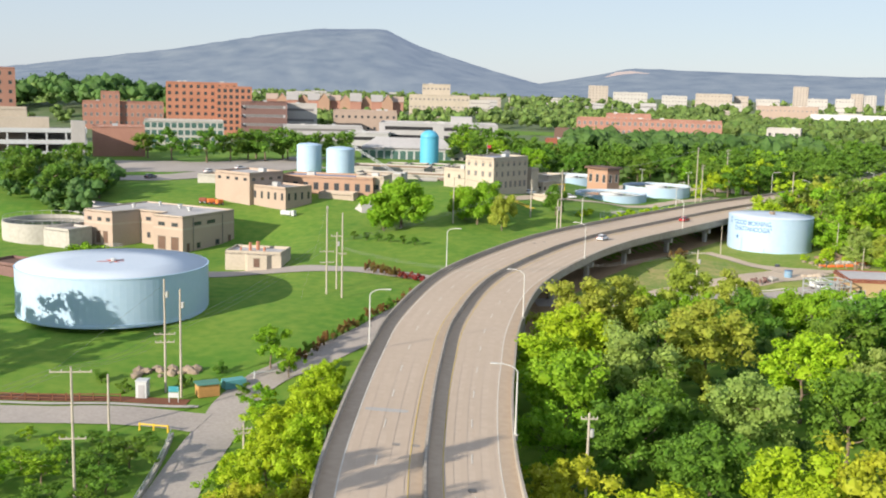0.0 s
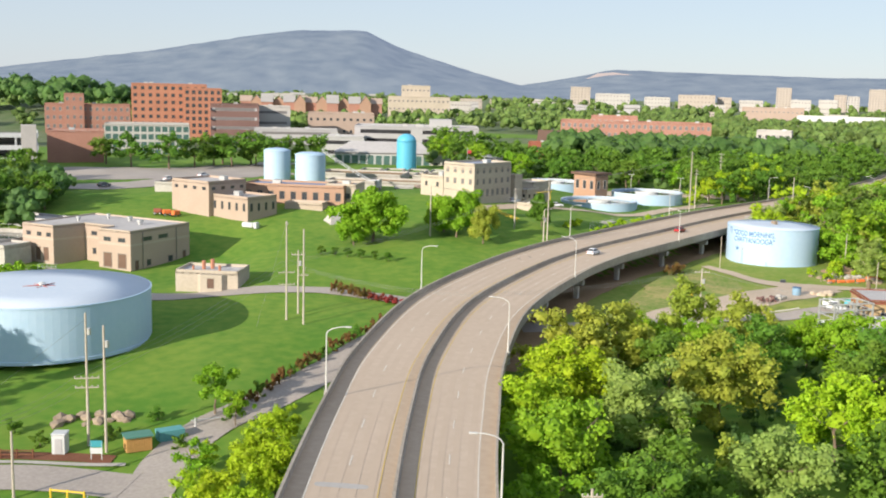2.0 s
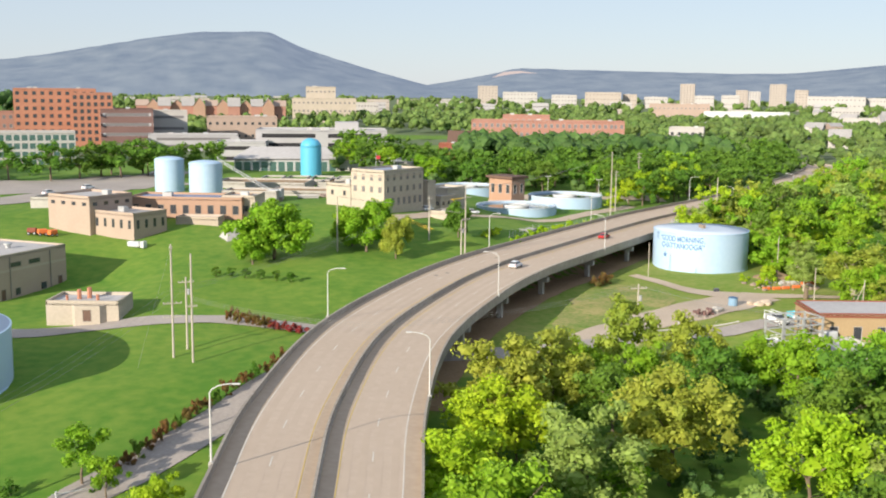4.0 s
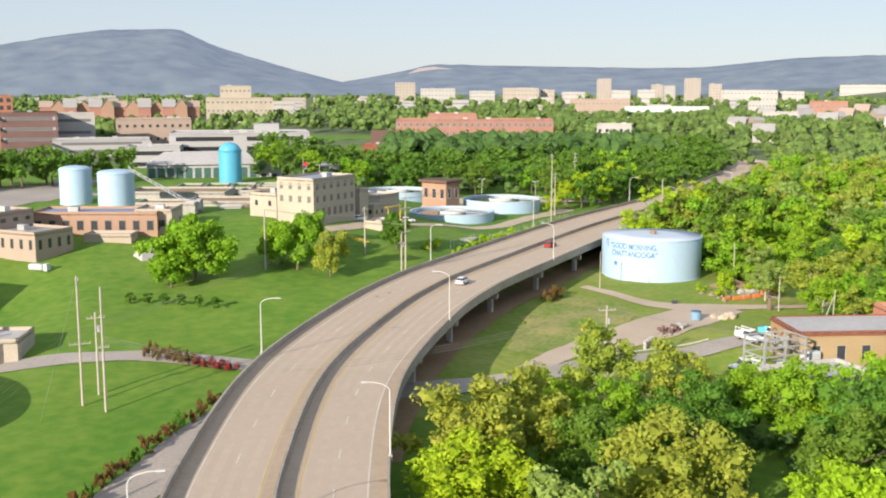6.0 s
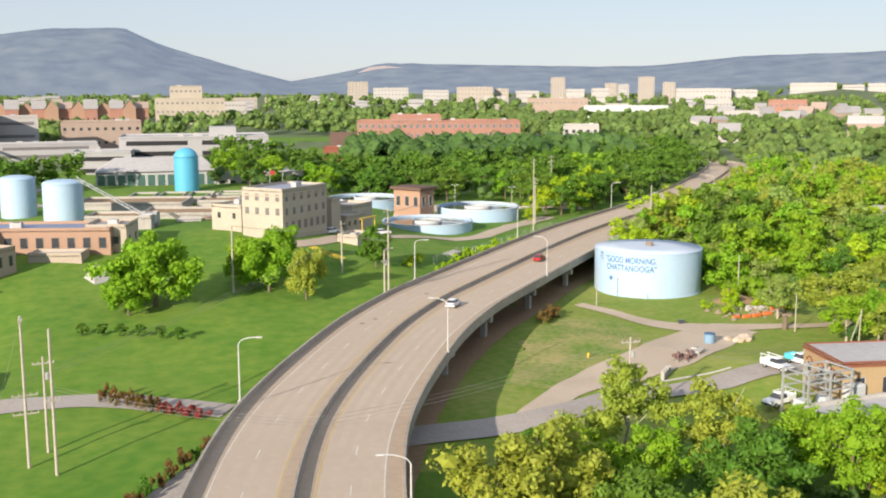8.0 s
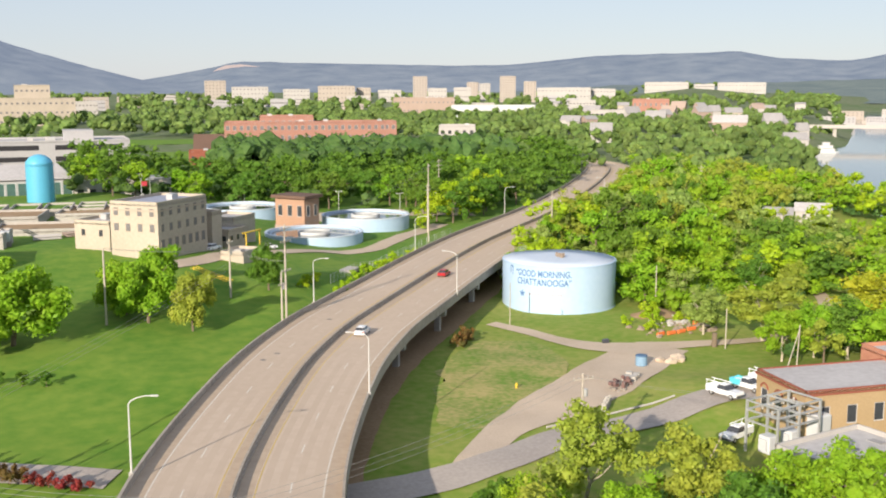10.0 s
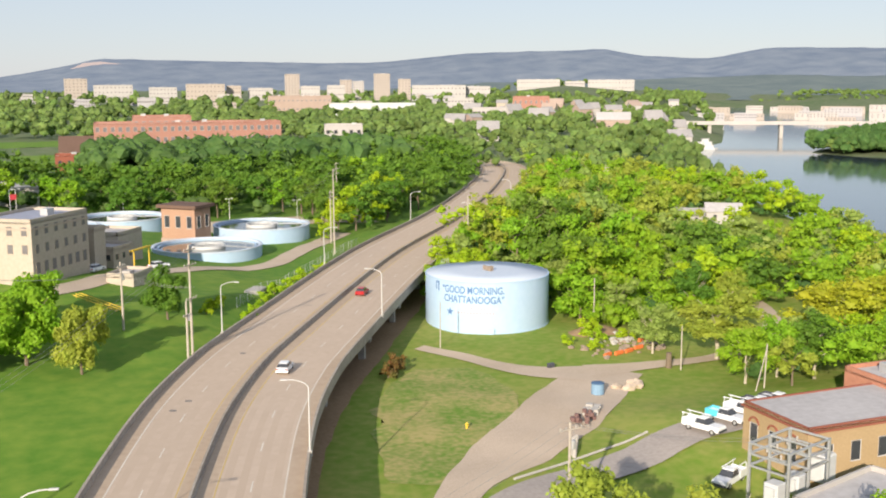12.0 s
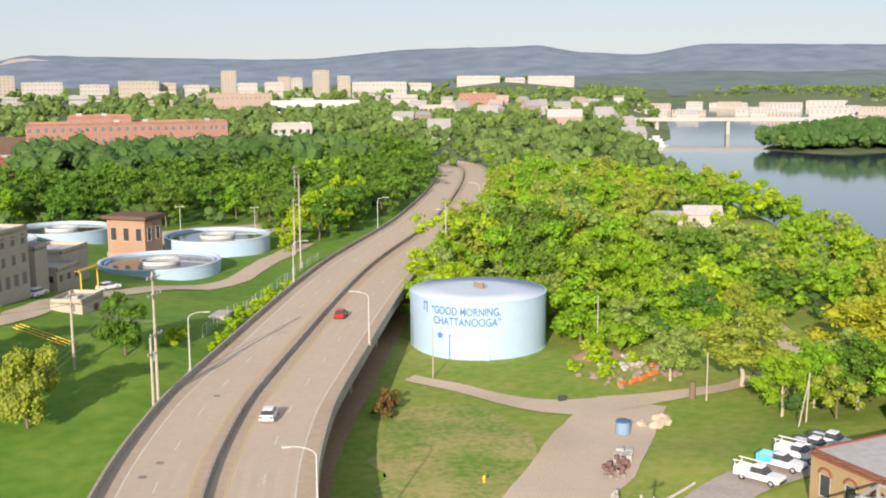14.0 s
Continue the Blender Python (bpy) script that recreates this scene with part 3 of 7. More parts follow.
def crown_data(rng, centres, radii, leaves, leaf, squash=0.85, core=0.72, low=False):
    """Clumps of loose leaves round dark cores."""
    V, F = [], []
    n0 = 0
    for c, r in zip(centres, radii):
        iv, jf = (LOW_V, LOW_F) if low else (ICO_V, ICO_F)
        jit = 1 + 0.16 * rng.standard_normal((len(iv), 1))
        v = c + iv * r * core * jit * np.array([1, 1, squash])
        V.append(v)
        F += [[n0 + i for i in f] for f in jf]
        n0 += len(v)
        d = rng.standard_normal((leaves, 3))
        d[:, 2] += 0.35
        d /= np.linalg.norm(d, axis=1)[:, None]
        p = c + d * r * (0.8 + 0.32 * rng.random((leaves, 1))) * np.array([1, 1, squash])
        nrm = d + 0.75 * rng.standard_normal((leaves, 3))
        nrm /= np.linalg.norm(nrm, axis=1)[:, None]
        a = np.cross(nrm, rng.standard_normal((leaves, 3)))
        a /= np.linalg.norm(a, axis=1)[:, None] + 1e-9
        b = np.cross(nrm, a)
        sz = leaf * (0.6 + 0.8 * rng.random((leaves, 1)))
        quad = np.stack([p - a * sz, p - b * sz * 0.6, p + a * sz, p + b * sz * 0.6], 1)
        V.append(quad.reshape(-1, 3))
        F += [[n0 + 4 * i, n0 + 4 * i + 1, n0 + 4 * i + 2, n0 + 4 * i + 3] for i in range(leaves)]
        n0 += 4 * leaves
    return np.vstack(V), F


def crown_mesh(seed, height, radius, clumps, leaves, leaf, low=0.28, shape=1.0, plain=False):
    """An uneven crown: boughs at different heights and reaches, each a cluster of leafy clumps, with gaps between them."""
    rng = np.random.default_rng(seed)
    cs, rs = [], []
    mid, half = height * (1 + low) / 2, height * (1 - low) / 2
    boughs = max(4, clumps // 4)
    lean = rng.uniform(-0.12, 0.12, 2) * radius
    for q in range(boughs):
        a = q * 2.4 + rng.uniform(-0.5, 0.5)
        u = (q + 0.5) / boughs
        el = -0.75 + 1.7 * u + rng.uniform(-0.15, 0.15)
        reach = (0.52 + 0.34 * rng.random()) * (1 - 0.3 * shape * max(el, 0))
        d = np.array([math.cos(a) * math.sqrt(max(0.05, 1 - min(el * el, 0.95))), math.sin(a) * math.sqrt(max(0.05, 1 - min(el * el, 0.95))), el])
        hub = np.array([d[0] * radius * reach + lean[0] * u, d[1] * radius * reach + lean[1] * u, mid + d[2] * half * min(reach + 0.12, 0.92)])
        for k in range(max(2, clumps // boughs)):
            o = rng.standard_normal(3) * radius * np.array([0.17, 0.17, 0.12]) + d * radius * 0.10 * k
            cs.append(hub + o)
            rs.append(radius * (0.17 + 0.17 * rng.random()))
    cs.append(np.array([0, 0, mid - half * 0.1]))
    rs.append(radius * 0.5)
    V, F = crown_data(rng, cs, rs, leaves, leaf, low=plain, core=0.62)
    me = bpy.data.meshes.new("crown")
    me.from_pydata(V.tolist(), [], F)
    return me


def trunk_mesh(seed, height, radius, r=0.3, limbs=6):
    rng = random.Random(seed)
    bm = bmesh.new()
    pts = [Vector((0, 0, -0.6))]
    for k in range(1, 5):
        pts.append(Vector((rng.uniform(-.25, .25) * k * 0.5, rng.uniform(-.25, .25) * k * 0.5, height * 0.16 * k)))
    for k in range(4):
        rod(bm, pts[k], pts[k + 1], r * (1 - 0.2 * k), r * (0.8 - 0.2 * k) + 0.03, 7)
    for k in range(limbs):
        a = rng.uniform(0, 6.28)
        s0 = pts[2 + k % 3]
        e = s0 + Vector((math.cos(a) * radius * 0.6, math.sin(a) * radius * 0.6, height * rng.uniform(0.12, 0.3)))
        m_ = (s0 + e) / 2 + Vector((0, 0, -0.3))
        rod(bm, s0, m_, r * 0.4, r * 0.25, 5)
        rod(bm, m_, e, r * 0.25, r * 0.08, 5)
    me = bpy.data.meshes.new("trunk")
    bm.to_mesh(me)
    bm.free()
    return me


KINDS = {}


def tree_kind(key, n, height, radius, clumps, leaves, leaf, low, bark, shape=1.0):
    KINDS[key] = (height, [(crown_mesh(hash_(key) + k, height, radius, clumps, leaves, leaf, low, shape, key != "lawn"), trunk_mesh(k, height, radius, radius * 0.06)) for k in range(n)], bark)


def hash_(t):
    return sum((k + 1) * ord(c) for k, c in enumerate(t)) % 9973


tree_kind("near", 7, 14, 5.4, 56, 80, 0.28, 0.2, BARK)
tree_kind("mid", 7, 12, 4.7, 32, 30, 0.37, 0.12, BARK)
tree_kind("wood", 7, 12, 4.8, 24, 18, 0.40, 0.1, BARK)
tree_kind("airy", 3, 13, 4.8, 48, 80, 0.26, 0.2, PALEBARK)
tree_kind("lawn", 4, 8.5, 4.4, 52, 110, 0.24, 0.12, BARK)
tree_kind("slim", 2, 7.5, 2.3, 28, 70, 0.18, 0.2, BARK)
tree_kind("bush", 3, 2.6, 1.9, 20, 36, 0.2, 0.0, BARK)
tree_kind("cedar", 2, 6, 1.6, 36, 60, 0.2, 0.02, BARK, 1.6)
TREE_RNG = random.Random(11)
SHARED = {}


def tree(key, x, y, height, label, leaf=None, name="tree", group="", wide=1.0, z=None):
    h0, kinds, bark = KINDS[key]
    k = TREE_RNG.randrange(len(kinds))
    li = TREE_RNG.choice([0, 0, 1, 5, 2, 3]) if leaf is None else leaf
    lm = LEAF[li] if isinstance(li, int) else li
    sig = (key, k, lm.name)
    if sig not in SHARED:
        c, t = kinds[k][0].copy(), kinds[k][1]
        c.materials.append(lm)
        if not t.materials:
            t.materials.append(bark)
        SHARED[sig] = (c, t)
    c, t = SHARED[sig]
    s_ = height / h0
    ob = thing(name, label, "tree" if name == "tree" else name.replace("_", " "), group=group)
    ob.matrix_world = pose(x, y, gz(x, y) if z is None else z, 0, 0, TREE_RNG.uniform(0, 360)) @ Matrix.Diagonal((s_ * wide, s_ * wide, s_, 1))
    for nm, me_ in (("trunk", t), ("crown", c)):
        p = new(nm, me_)
        p.parent = ob
    return ob


NEARWOOD = "wood beside the overpass"
T_ = "tall broadleaf tree in full summer leaf beside the overpass"
for x, y, h, li in ((21.4, 151, 12.5, 1), (31, 181, 14, 3), (23, 137, 14, 0), (40, 186, 13.5, 3), (36, 152, 14, 5), (50, 163, 15, 3)):
    tree("near", x, y, h, T_, li, group=NEARWOOD, wide=1.12)
for x, y, h, li in ((63, 184, 12, 2), (29, 121, 13, 2), (18, 103, 11.5, 4), (18.5, 90, 12, 1), (25, 93, 12, 1), (37, 113, 11.5, 2), (47.7, 131, 13, 5)):
    tree("near", x, y, h, T_, li, group=NEARWOOD, wide=1.12)
for x, y, h, li in ((61, 148, 14, 1), (60, 128, 14, 2), (81, 172, 15, 2), (79, 188, 12, 0), (45, 105, 12, 1), (43, 95, 11, 1), (54, 102, 14, 4)):
    tree("near", x, y, h, T_, li, group=NEARWOOD, wide=1.12)
for x, y, h, li in ((34, 129, 12.5, 2), (19, 125, 10, 0), (28, 166, 13, 1), (46, 175, 12, 2), (71, 161, 14, 2), (72, 142, 13, 5)):
    tree("near", x, y, h, T_, li, group=NEARWOOD, wide=1.15)
for x, y, h, li in ((90, 160, 15, 1), (90, 182, 14, 0), (77, 121, 14, 1), (67, 112, 13, 4), (96, 140, 15, 0), (86, 142, 14, 2), (101, 176, 14, 1), (100, 190, 12, 1), (110, 188, 13, 0)):
    tree("near", x, y, h, T_, li, group=NEARWOOD, wide=1.15)
FILL = random.Random(77)
filled = 0
while filled < 15:
    x, y = FILL.uniform(17, 104), FILL.uniform(86, 192)
    if lateral(x, y)[0][0] < 15.5 or (34 < x < 50 and 120 < y < 142):
        continue
    filled += 1
    tree("mid", x, y, FILL.uniform(5, 8), "lower leafy tree filling the wood by the overpass", FILL.choice([0, 1, 2, 3]), group=NEARWOOD, wide=1.2)
tree("airy", 57, 205, 13, "tall airy sycamore with pale limbs by the yard", 3)
tree("airy", 66, 196, 13, "tall airy sycamore with pale limbs by the yard", 3)
for x, y, h in ((47, 199, 9), (75, 193, 10), (49, 192, 9), (56, 194, 9), (83, 190, 9)):
    tree("near", x, y, h, "dark leafy tree at the edge of the yard", 0, group=NEARWOOD)
tree("cedar", 44.5, 204, 7.5, "dark green conical cedar beside the drive", 2, wide=1.1)
tree("cedar", 48, 209, 5, "dark green conical cedar beside the drive", 2, wide=1.1)
# left of the overpass, lower corner
for x, y, h, li in ((-13, 152, 7.5, 0), (-14.5, 143, 8, 1), (-11, 137, 9, 0), (-16, 131, 8, 0), (-12, 124, 9, 1), (-17, 118, 8, 0), (-12, 112, 9, 1), (-19, 110, 7.5, 1), (-12, 158, 5.5, 1), (-11, 102, 9, 4), (-18, 103, 8, 4)):
    tree("near", x, y, h, "leafy tree between the ramp and the overpass", 1 if li == 0 else li, group="trees by the ramp", wide=0.95)
for k in range(14):
    x, y = -20.5 + 2.2 * math.sin(k * 1.9), 104 + 3.6 * k
    tree("mid", x, y, 4.2 + 1.2 * math.sin(k * 2.7), "leafy thicket tree along the ramp", 1 if k % 3 else 0, group="trees by the ramp", wide=1.2)
for x, y, h in ((-46, 122, 4), (-52, 120, 4.5), (-40, 126, 4), (-36.5, 128, 4.5), (-43, 114, 4), (-37, 119, 4), (-55, 128, 3), (-60, 121, 4), (-48, 133, 2.5), (-41, 134, 2.4), (-66, 128, 3), (-37, 111, 4), (-36, 136, 2.2), (-50, 126, 3.4), (-45, 129, 3), (-57, 115, 4), (-62, 112, 4), (-52, 112, 4), (-47, 108, 4), (-58, 134, 2.4), (-40, 121, 3.4), (-44, 137, 2), (-53, 137, 2), (-70, 120, 3.6), (-66, 136, 2.2)):
    tree("mid", x, y, h, "tangled scrub bush below the street", 0 if x < -45 else 2, "bush", "scrub below the street", 1.7)
for x, y, h, w in ((-82.5, 163.0, 21.0, 0.85), (-98, 178, 20, 0.8), (-79, 157, 14, 0.8), (-91, 167, 18, 0.9)):
    tree("mid", x, y, h, "leafy tree beside the street below the broad tank", 0, group="street trees", wide=w)
# Unseen, overtall trees added so shade falls across the start of the deck.
for x, y, h in ((-40, 61, 35), (-47, 63, 36), (-42, 53, 36)):
    tree("mid", x, y, h, "unseen tall tree added to shade the start of the overpass", 0, group="trees by the ramp", wide=0.5)
# lawn trees
tree("lawn", -2.5, 281, 12.5, "large spreading maple on the lawn", 0, wide=1.15)
tree("lawn", -7, 277, 7.5, "young maple beside the large one", 0)
for x, y, h, w in ((19, 287, 11, 0.9), (22, 301, 9, 0.9), (16, 292, 9, 0.9)):
    tree("lawn", x, y, h, "rounded tree on the slope below the cream building", 0, group="slope trees", wide=w)
tree("lawn", 25.5, 281, 9.5, "slim tree with a thin trunk on the lawn", 3, wide=0.72)
tree("lawn", 42.9, 299.8, 8, "dark rounded tree on the slope", 2, wide=0.8)
tree("slim", -23, 168, 8, "sparse young tree beside the ramp", 0, wide=1.2)
tree("slim", -19.5, 164, 6, "sparse young tree beside the ramp", 0)
tree("bush", -77, 243, 5, "small green tree beside the basin", 0)
# trees right of the painted tank
for x, y, h, li, w in ((127.5, 261, 12, 3, 1.65), (120, 269, 9, 5, 1.2), (149, 252, 14, 4, 1.45), (160, 250, 14, 4, 1.4)):
    tree("airy", x, y, h, "spreading olive-green tree by the dusty lane", li, wide=w)

# the wood between the road and the river
WOODS = random.Random(5)
placed = []


def clear_of(x, y, boxes_):
    return all(not (a < x < c and b < y < d) for a, b, c, d in boxes_)


KEEP = ((90, 288, 124, 322), (60, 225, 118, 290), (84, 190, 128, 240), (112, 250, 172, 287), (220, 344, 262, 394))
tries = 0
while len(placed) < 430 and tries < 12000:
    tries += 1
    x, y = WOODS.uniform(95, 300), WOODS.uniform(200, 560)
    off, st = lateral(x, y)
    if off[0] < 13.5 or land(x, y)[0] < 0.0 or not clear_of(x, y, KEEP):
        continue
    if x - 0.62 * y > 90 and y < 240:
        continue
    d = 4.0 + 0.007 * y
    if any((x - a) ** 2 + (y - b) ** 2 < d * d for a, b in placed):
        continue
    placed.append((x, y))


def joined_wood(name, label, points, hmin, hmax, leaves):
    """Many trees of a wood, past counting, joined."""
    V, F, n0 = [], [], 0
    src = []
    for me_, _ in KINDS["wood"][1]:
        co = np.empty(len(me_.vertices) * 3)
        me_.vertices.foreach_get("co", co)
        src.append((co.reshape(-1, 3), [list(p.vertices) for p in me_.polygons]))
    mi = []
    for x, y in points:
        v, f = src[WOODS.randrange(len(src))]
        swell = noise.noise(Vector((x * 0.035, y * 0.035, 4)))
        h, a = (WOODS.uniform(hmin, hmax) * (1 + 0.35 * swell)) / 12.0, WOODS.uniform(0, 6.28)
        wide = WOODS.uniform(0.95, 1.35)
        c, q = math.cos(a) * h * wide, math.sin(a) * h * wide
        V.append(np.stack([x + v[:, 0] * c - v[:, 1] * q, y + v[:, 0] * q + v[:, 1] * c, gz(x, y) + v[:, 2] * h], 1))
        F += [[n0 + i for i in p] for p in f]
        stand = noise.noise(Vector((x * 0.02, y * 0.02, 9))) * 0.5 + 0.5 + WOODS.uniform(-0.38, 0.38)
        mi += [min(len(leaves) - 1, max(0, int(stand * len(leaves))))] * len(f)
        n0 += len(v)
    me_ = bpy.data.meshes.new(name)
    me_.from_pydata(np.vstack(V).tolist(), [], F)
    for lf in leaves:
        me_.materials.append(LEAF[lf])
    me_.polygons.foreach_set("material_index", mi)
    return tagged(new(name, me_), label, "woodland", kind="stuff")


for k in range(27):
    st_, o_ = 338 + 7.2 * k + WOODS.uniform(-2, 2), WOODS.uniform(14.5, 17.5)
    q = AXIS[int(st_ / 2)] + RIGHT[int(st_ / 2)] * o_
    tree("mid", q[0], q[1], WOODS.uniform(9, 10.5) if k < 14 else WOODS.uniform(7, 8.5), "leafy roadside tree at the edge of the riverside wood", WOODS.choice([0, 0, 2, 5]), group="riverside wood", wide=0.9)
for k in range(34):
    st_, o_ = 345 + 4.6 * k + WOODS.uniform(-4, 4), 24 + 34 * WOODS.random()
    q = AXIS[int(st_ / 2)] + RIGHT[int(st_ / 2)] * o_
    tree("mid", q[0], q[1], WOODS.uniform(13.5, 17), "tall leafy tree standing over the riverside wood", WOODS.choice([0, 0, 2, 3, 5]), group="riverside wood", wide=WOODS.uniform(0.85, 1.05))
placed.sort(key=lambda p: math.hypot(p[0], p[1] - 150))
for x, y in placed[:95]:
    kind_ = WOODS.choice(["mid", "mid", "mid", "near", "airy"])
    tree(kind_, x, y, WOODS.uniform(6.0, 12.0), "leafy riverside woodland tree", WOODS.choice([0, 0, 1, 3, 3, 0, 5, 2]), group="riverside wood", wide=WOODS.uniform(0.95, 1.3))
joined_wood("riverside_wood", "dense leafy wood between road and river", placed[95:], 6.5, 12.5, (2, 0, 0, 5, 0, 3, 1, 3))
# the belt of trees left of the road, behind the basins
def in_clearing(x, y):
    """The open ball field beyond the wood, as it lies behind the basins."""
    return y > 545 and x < 8 + 0.14 * y


belt = []
tries = 0
while len(belt) < 230 and tries < 9000:
    tries += 1
    x, y = WOODS.uniform(20, 300), WOODS.uniform(400, 620)
    off, st = lateral(x, y)
    if off[0] > -13.5 or in_clearing(x, y) or not (y > 448 - 0.05 * x or (x > 118 and y > 300 + 0.95 * x - 20)):
        continue
    if any((x - a) ** 2 + (y - b) ** 2 < 40 for a, b in belt):
        continue
    belt.append((x, y))
belt.sort(key=lambda p: math.hypot(p[0], p[1] - 150))
joined_wood("basin_wood", "dense dark wood behind the round basins", belt[45:], 9, 15, (2, 2, 2, 2, 0))
for x, y in belt[:45]:
    near_road = lateral(x, y)[0][0] > -50
    tree("mid", x, y, WOODS.uniform(9, 13) + (3 if near_road and y > 450 else 0), "dense dark woodland tree behind the basins", WOODS.choice([0, 2, 2, 2, 2]), group="wood behind the basins", wide=1.15)
for x, y, h in ((112, 394, 7), (120, 404, 10), (129, 414, 11), (139, 425, 12), (108, 388, 4), (149, 437, 12), (133, 409, 8), (158, 444, 11)):
    tree("mid", x, y, h, "leafy tree at the foot of the wood by the road", 1, group="wood behind the basins", wide=1.1)
# trees by the plant and the street at the far left
for k in range(26):
    x, y = -92 - 26 * WOODS.random() - k * 0.9, 302 + 2.4 * k + 8 * WOODS.random()
    tree("mid", x, y, WOODS.uniform(8, 11), "dark street tree by the plant", 2, group="street trees")
for x, y in ((-82, 420), (-74, 428), (-68, 436), (-60, 430), (-52, 440), (-46, 432), (-40, 442), (-66, 445), (-96, 420), (-30, 450), (-108, 430), (-55, 448)):
    tree("mid", x, y, WOODS.uniform(11, 14), "dark street tree by the parking area", 2, group="street trees", wide=1.3)


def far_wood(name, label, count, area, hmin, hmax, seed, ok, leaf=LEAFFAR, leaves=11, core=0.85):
    """Uncountable far treetops, joined."""
    rng, prng = np.random.default_rng(seed), random.Random(seed)
    cs, rs = [], []
    got = tries = 0
    while got < count and tries < count * 12:
        tries += 1
        x, y = prng.uniform(area[0], area[2]), prng.uniform(area[1], area[3])
        if not ok(x, y):
            continue
        g = gz(x, y)
        if g < WATER_Z + 0.5:
            continue
        got += 1
        h = prng.uniform(hmin, hmax)
        for _ in range(5):
            cs.append(np.array([x + prng.uniform(-.3, .3) * h, y + prng.uniform(-.3, .3) * h, g + h * prng.uniform(0.35, 0.8)]))
            rs.append(h * prng.uniform(0.2, 0.34))
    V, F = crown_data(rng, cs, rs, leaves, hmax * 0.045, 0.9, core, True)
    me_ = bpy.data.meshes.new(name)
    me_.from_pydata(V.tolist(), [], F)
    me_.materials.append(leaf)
    return tagged(new(name, me_), label, "woodland", kind="stuff")


SITES = []


def site(x, y, w, clear=70):
    d = math.hypot(x, y - 60)
    SITES.append((math.atan2(x, y - 60), (w / 2 + 4) / d, d, clear))


for x_, y_, w_ in ((-123, 620, 46), (-180, 658, 46), (-87, 616, 24), (-199, 516, 14), (-142, 398, 40), (-125, 445, 24), (-109, 501, 38), (-67, 629, 22), (-30, 672, 42)):
    site(x_, y_, w_, 70)
for x_, y_, w_ in ((-65, 890, 110), (5, 540, 66), (0, 466, 40), (25, 992, 60), (437, 1034, 80), (413, 1155, 66), (566, 959, 36), (481, 896, 32), (490, 742, 26), (231, 645, 20), (109, 685, 26), (351, 571, 10)):
    site(x_, y_, w_, 28)
for x_, y_, w_ in ((500, 1830, 420), (760, 1760, 240), (1300, 1900, 260)):
    site(x_, y_, w_, 250)


def in_view_of_site(x, y):
    d, a = math.hypot(x, y - 60), math.atan2(x, y - 60)
    return any(abs(a - b) < h and q - c < d < q + 30 for b, h, q, c in SITES)


def bearing(x, y):
    return math.degrees(math.atan2(x, y))


def open_far(x, y):
    d = math.hypot(x, y)
    if d < 560 and lateral(x, y)[0][0] < 0:
        return False
    if in_view_of_site(x, y):
        return False
    return -28 < bearing(x, y) < 62 and (noise.noise(Vector((x * 0.008, y * 0.008, 1))) > -0.22)


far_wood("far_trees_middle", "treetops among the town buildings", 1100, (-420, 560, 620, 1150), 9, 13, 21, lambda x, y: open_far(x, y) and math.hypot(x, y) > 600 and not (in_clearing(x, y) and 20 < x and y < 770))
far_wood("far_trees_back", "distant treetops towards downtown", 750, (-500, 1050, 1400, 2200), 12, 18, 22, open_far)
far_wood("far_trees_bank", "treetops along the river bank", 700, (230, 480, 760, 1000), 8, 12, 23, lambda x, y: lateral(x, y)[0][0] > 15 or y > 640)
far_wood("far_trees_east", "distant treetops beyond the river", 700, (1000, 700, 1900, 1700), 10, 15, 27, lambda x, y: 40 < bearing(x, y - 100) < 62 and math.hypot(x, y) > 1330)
far_wood("hill_trees", "dark rounded trees on the hill behind the school", 90, (-330, 735, -150, 800), 14, 19, 28, lambda x, y: True, LEAFDIM)
far_wood("wood_edge", "weedy thicket at the foot of the riverside wood", 90, (123, 288, 172, 300), 3.2, 5.5, 29, lambda x, y: y > 287 + 0.02 * (x - 123), LEAF[0], 44, 0.6)
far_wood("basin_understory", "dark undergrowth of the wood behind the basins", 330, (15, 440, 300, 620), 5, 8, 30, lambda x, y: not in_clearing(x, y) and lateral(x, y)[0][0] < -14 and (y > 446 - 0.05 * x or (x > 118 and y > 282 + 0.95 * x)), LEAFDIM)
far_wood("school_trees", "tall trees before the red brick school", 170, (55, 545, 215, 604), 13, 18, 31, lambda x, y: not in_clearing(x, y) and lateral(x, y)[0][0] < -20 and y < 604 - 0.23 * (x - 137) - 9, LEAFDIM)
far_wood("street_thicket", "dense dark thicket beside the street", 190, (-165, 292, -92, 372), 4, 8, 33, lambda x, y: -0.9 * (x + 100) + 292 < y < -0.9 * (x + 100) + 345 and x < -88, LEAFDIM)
far_wood("island_trees", "dense trees on the river island", 300, (570, 560, 840, 750), 12, 18, 24, lambda x, y: True, LEAFDIM)
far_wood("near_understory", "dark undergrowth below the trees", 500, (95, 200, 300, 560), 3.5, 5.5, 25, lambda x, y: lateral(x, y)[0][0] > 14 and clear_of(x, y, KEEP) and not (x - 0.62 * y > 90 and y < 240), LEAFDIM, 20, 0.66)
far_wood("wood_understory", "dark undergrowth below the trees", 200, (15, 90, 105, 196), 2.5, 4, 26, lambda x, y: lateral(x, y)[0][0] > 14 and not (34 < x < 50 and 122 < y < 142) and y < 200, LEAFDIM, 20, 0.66)

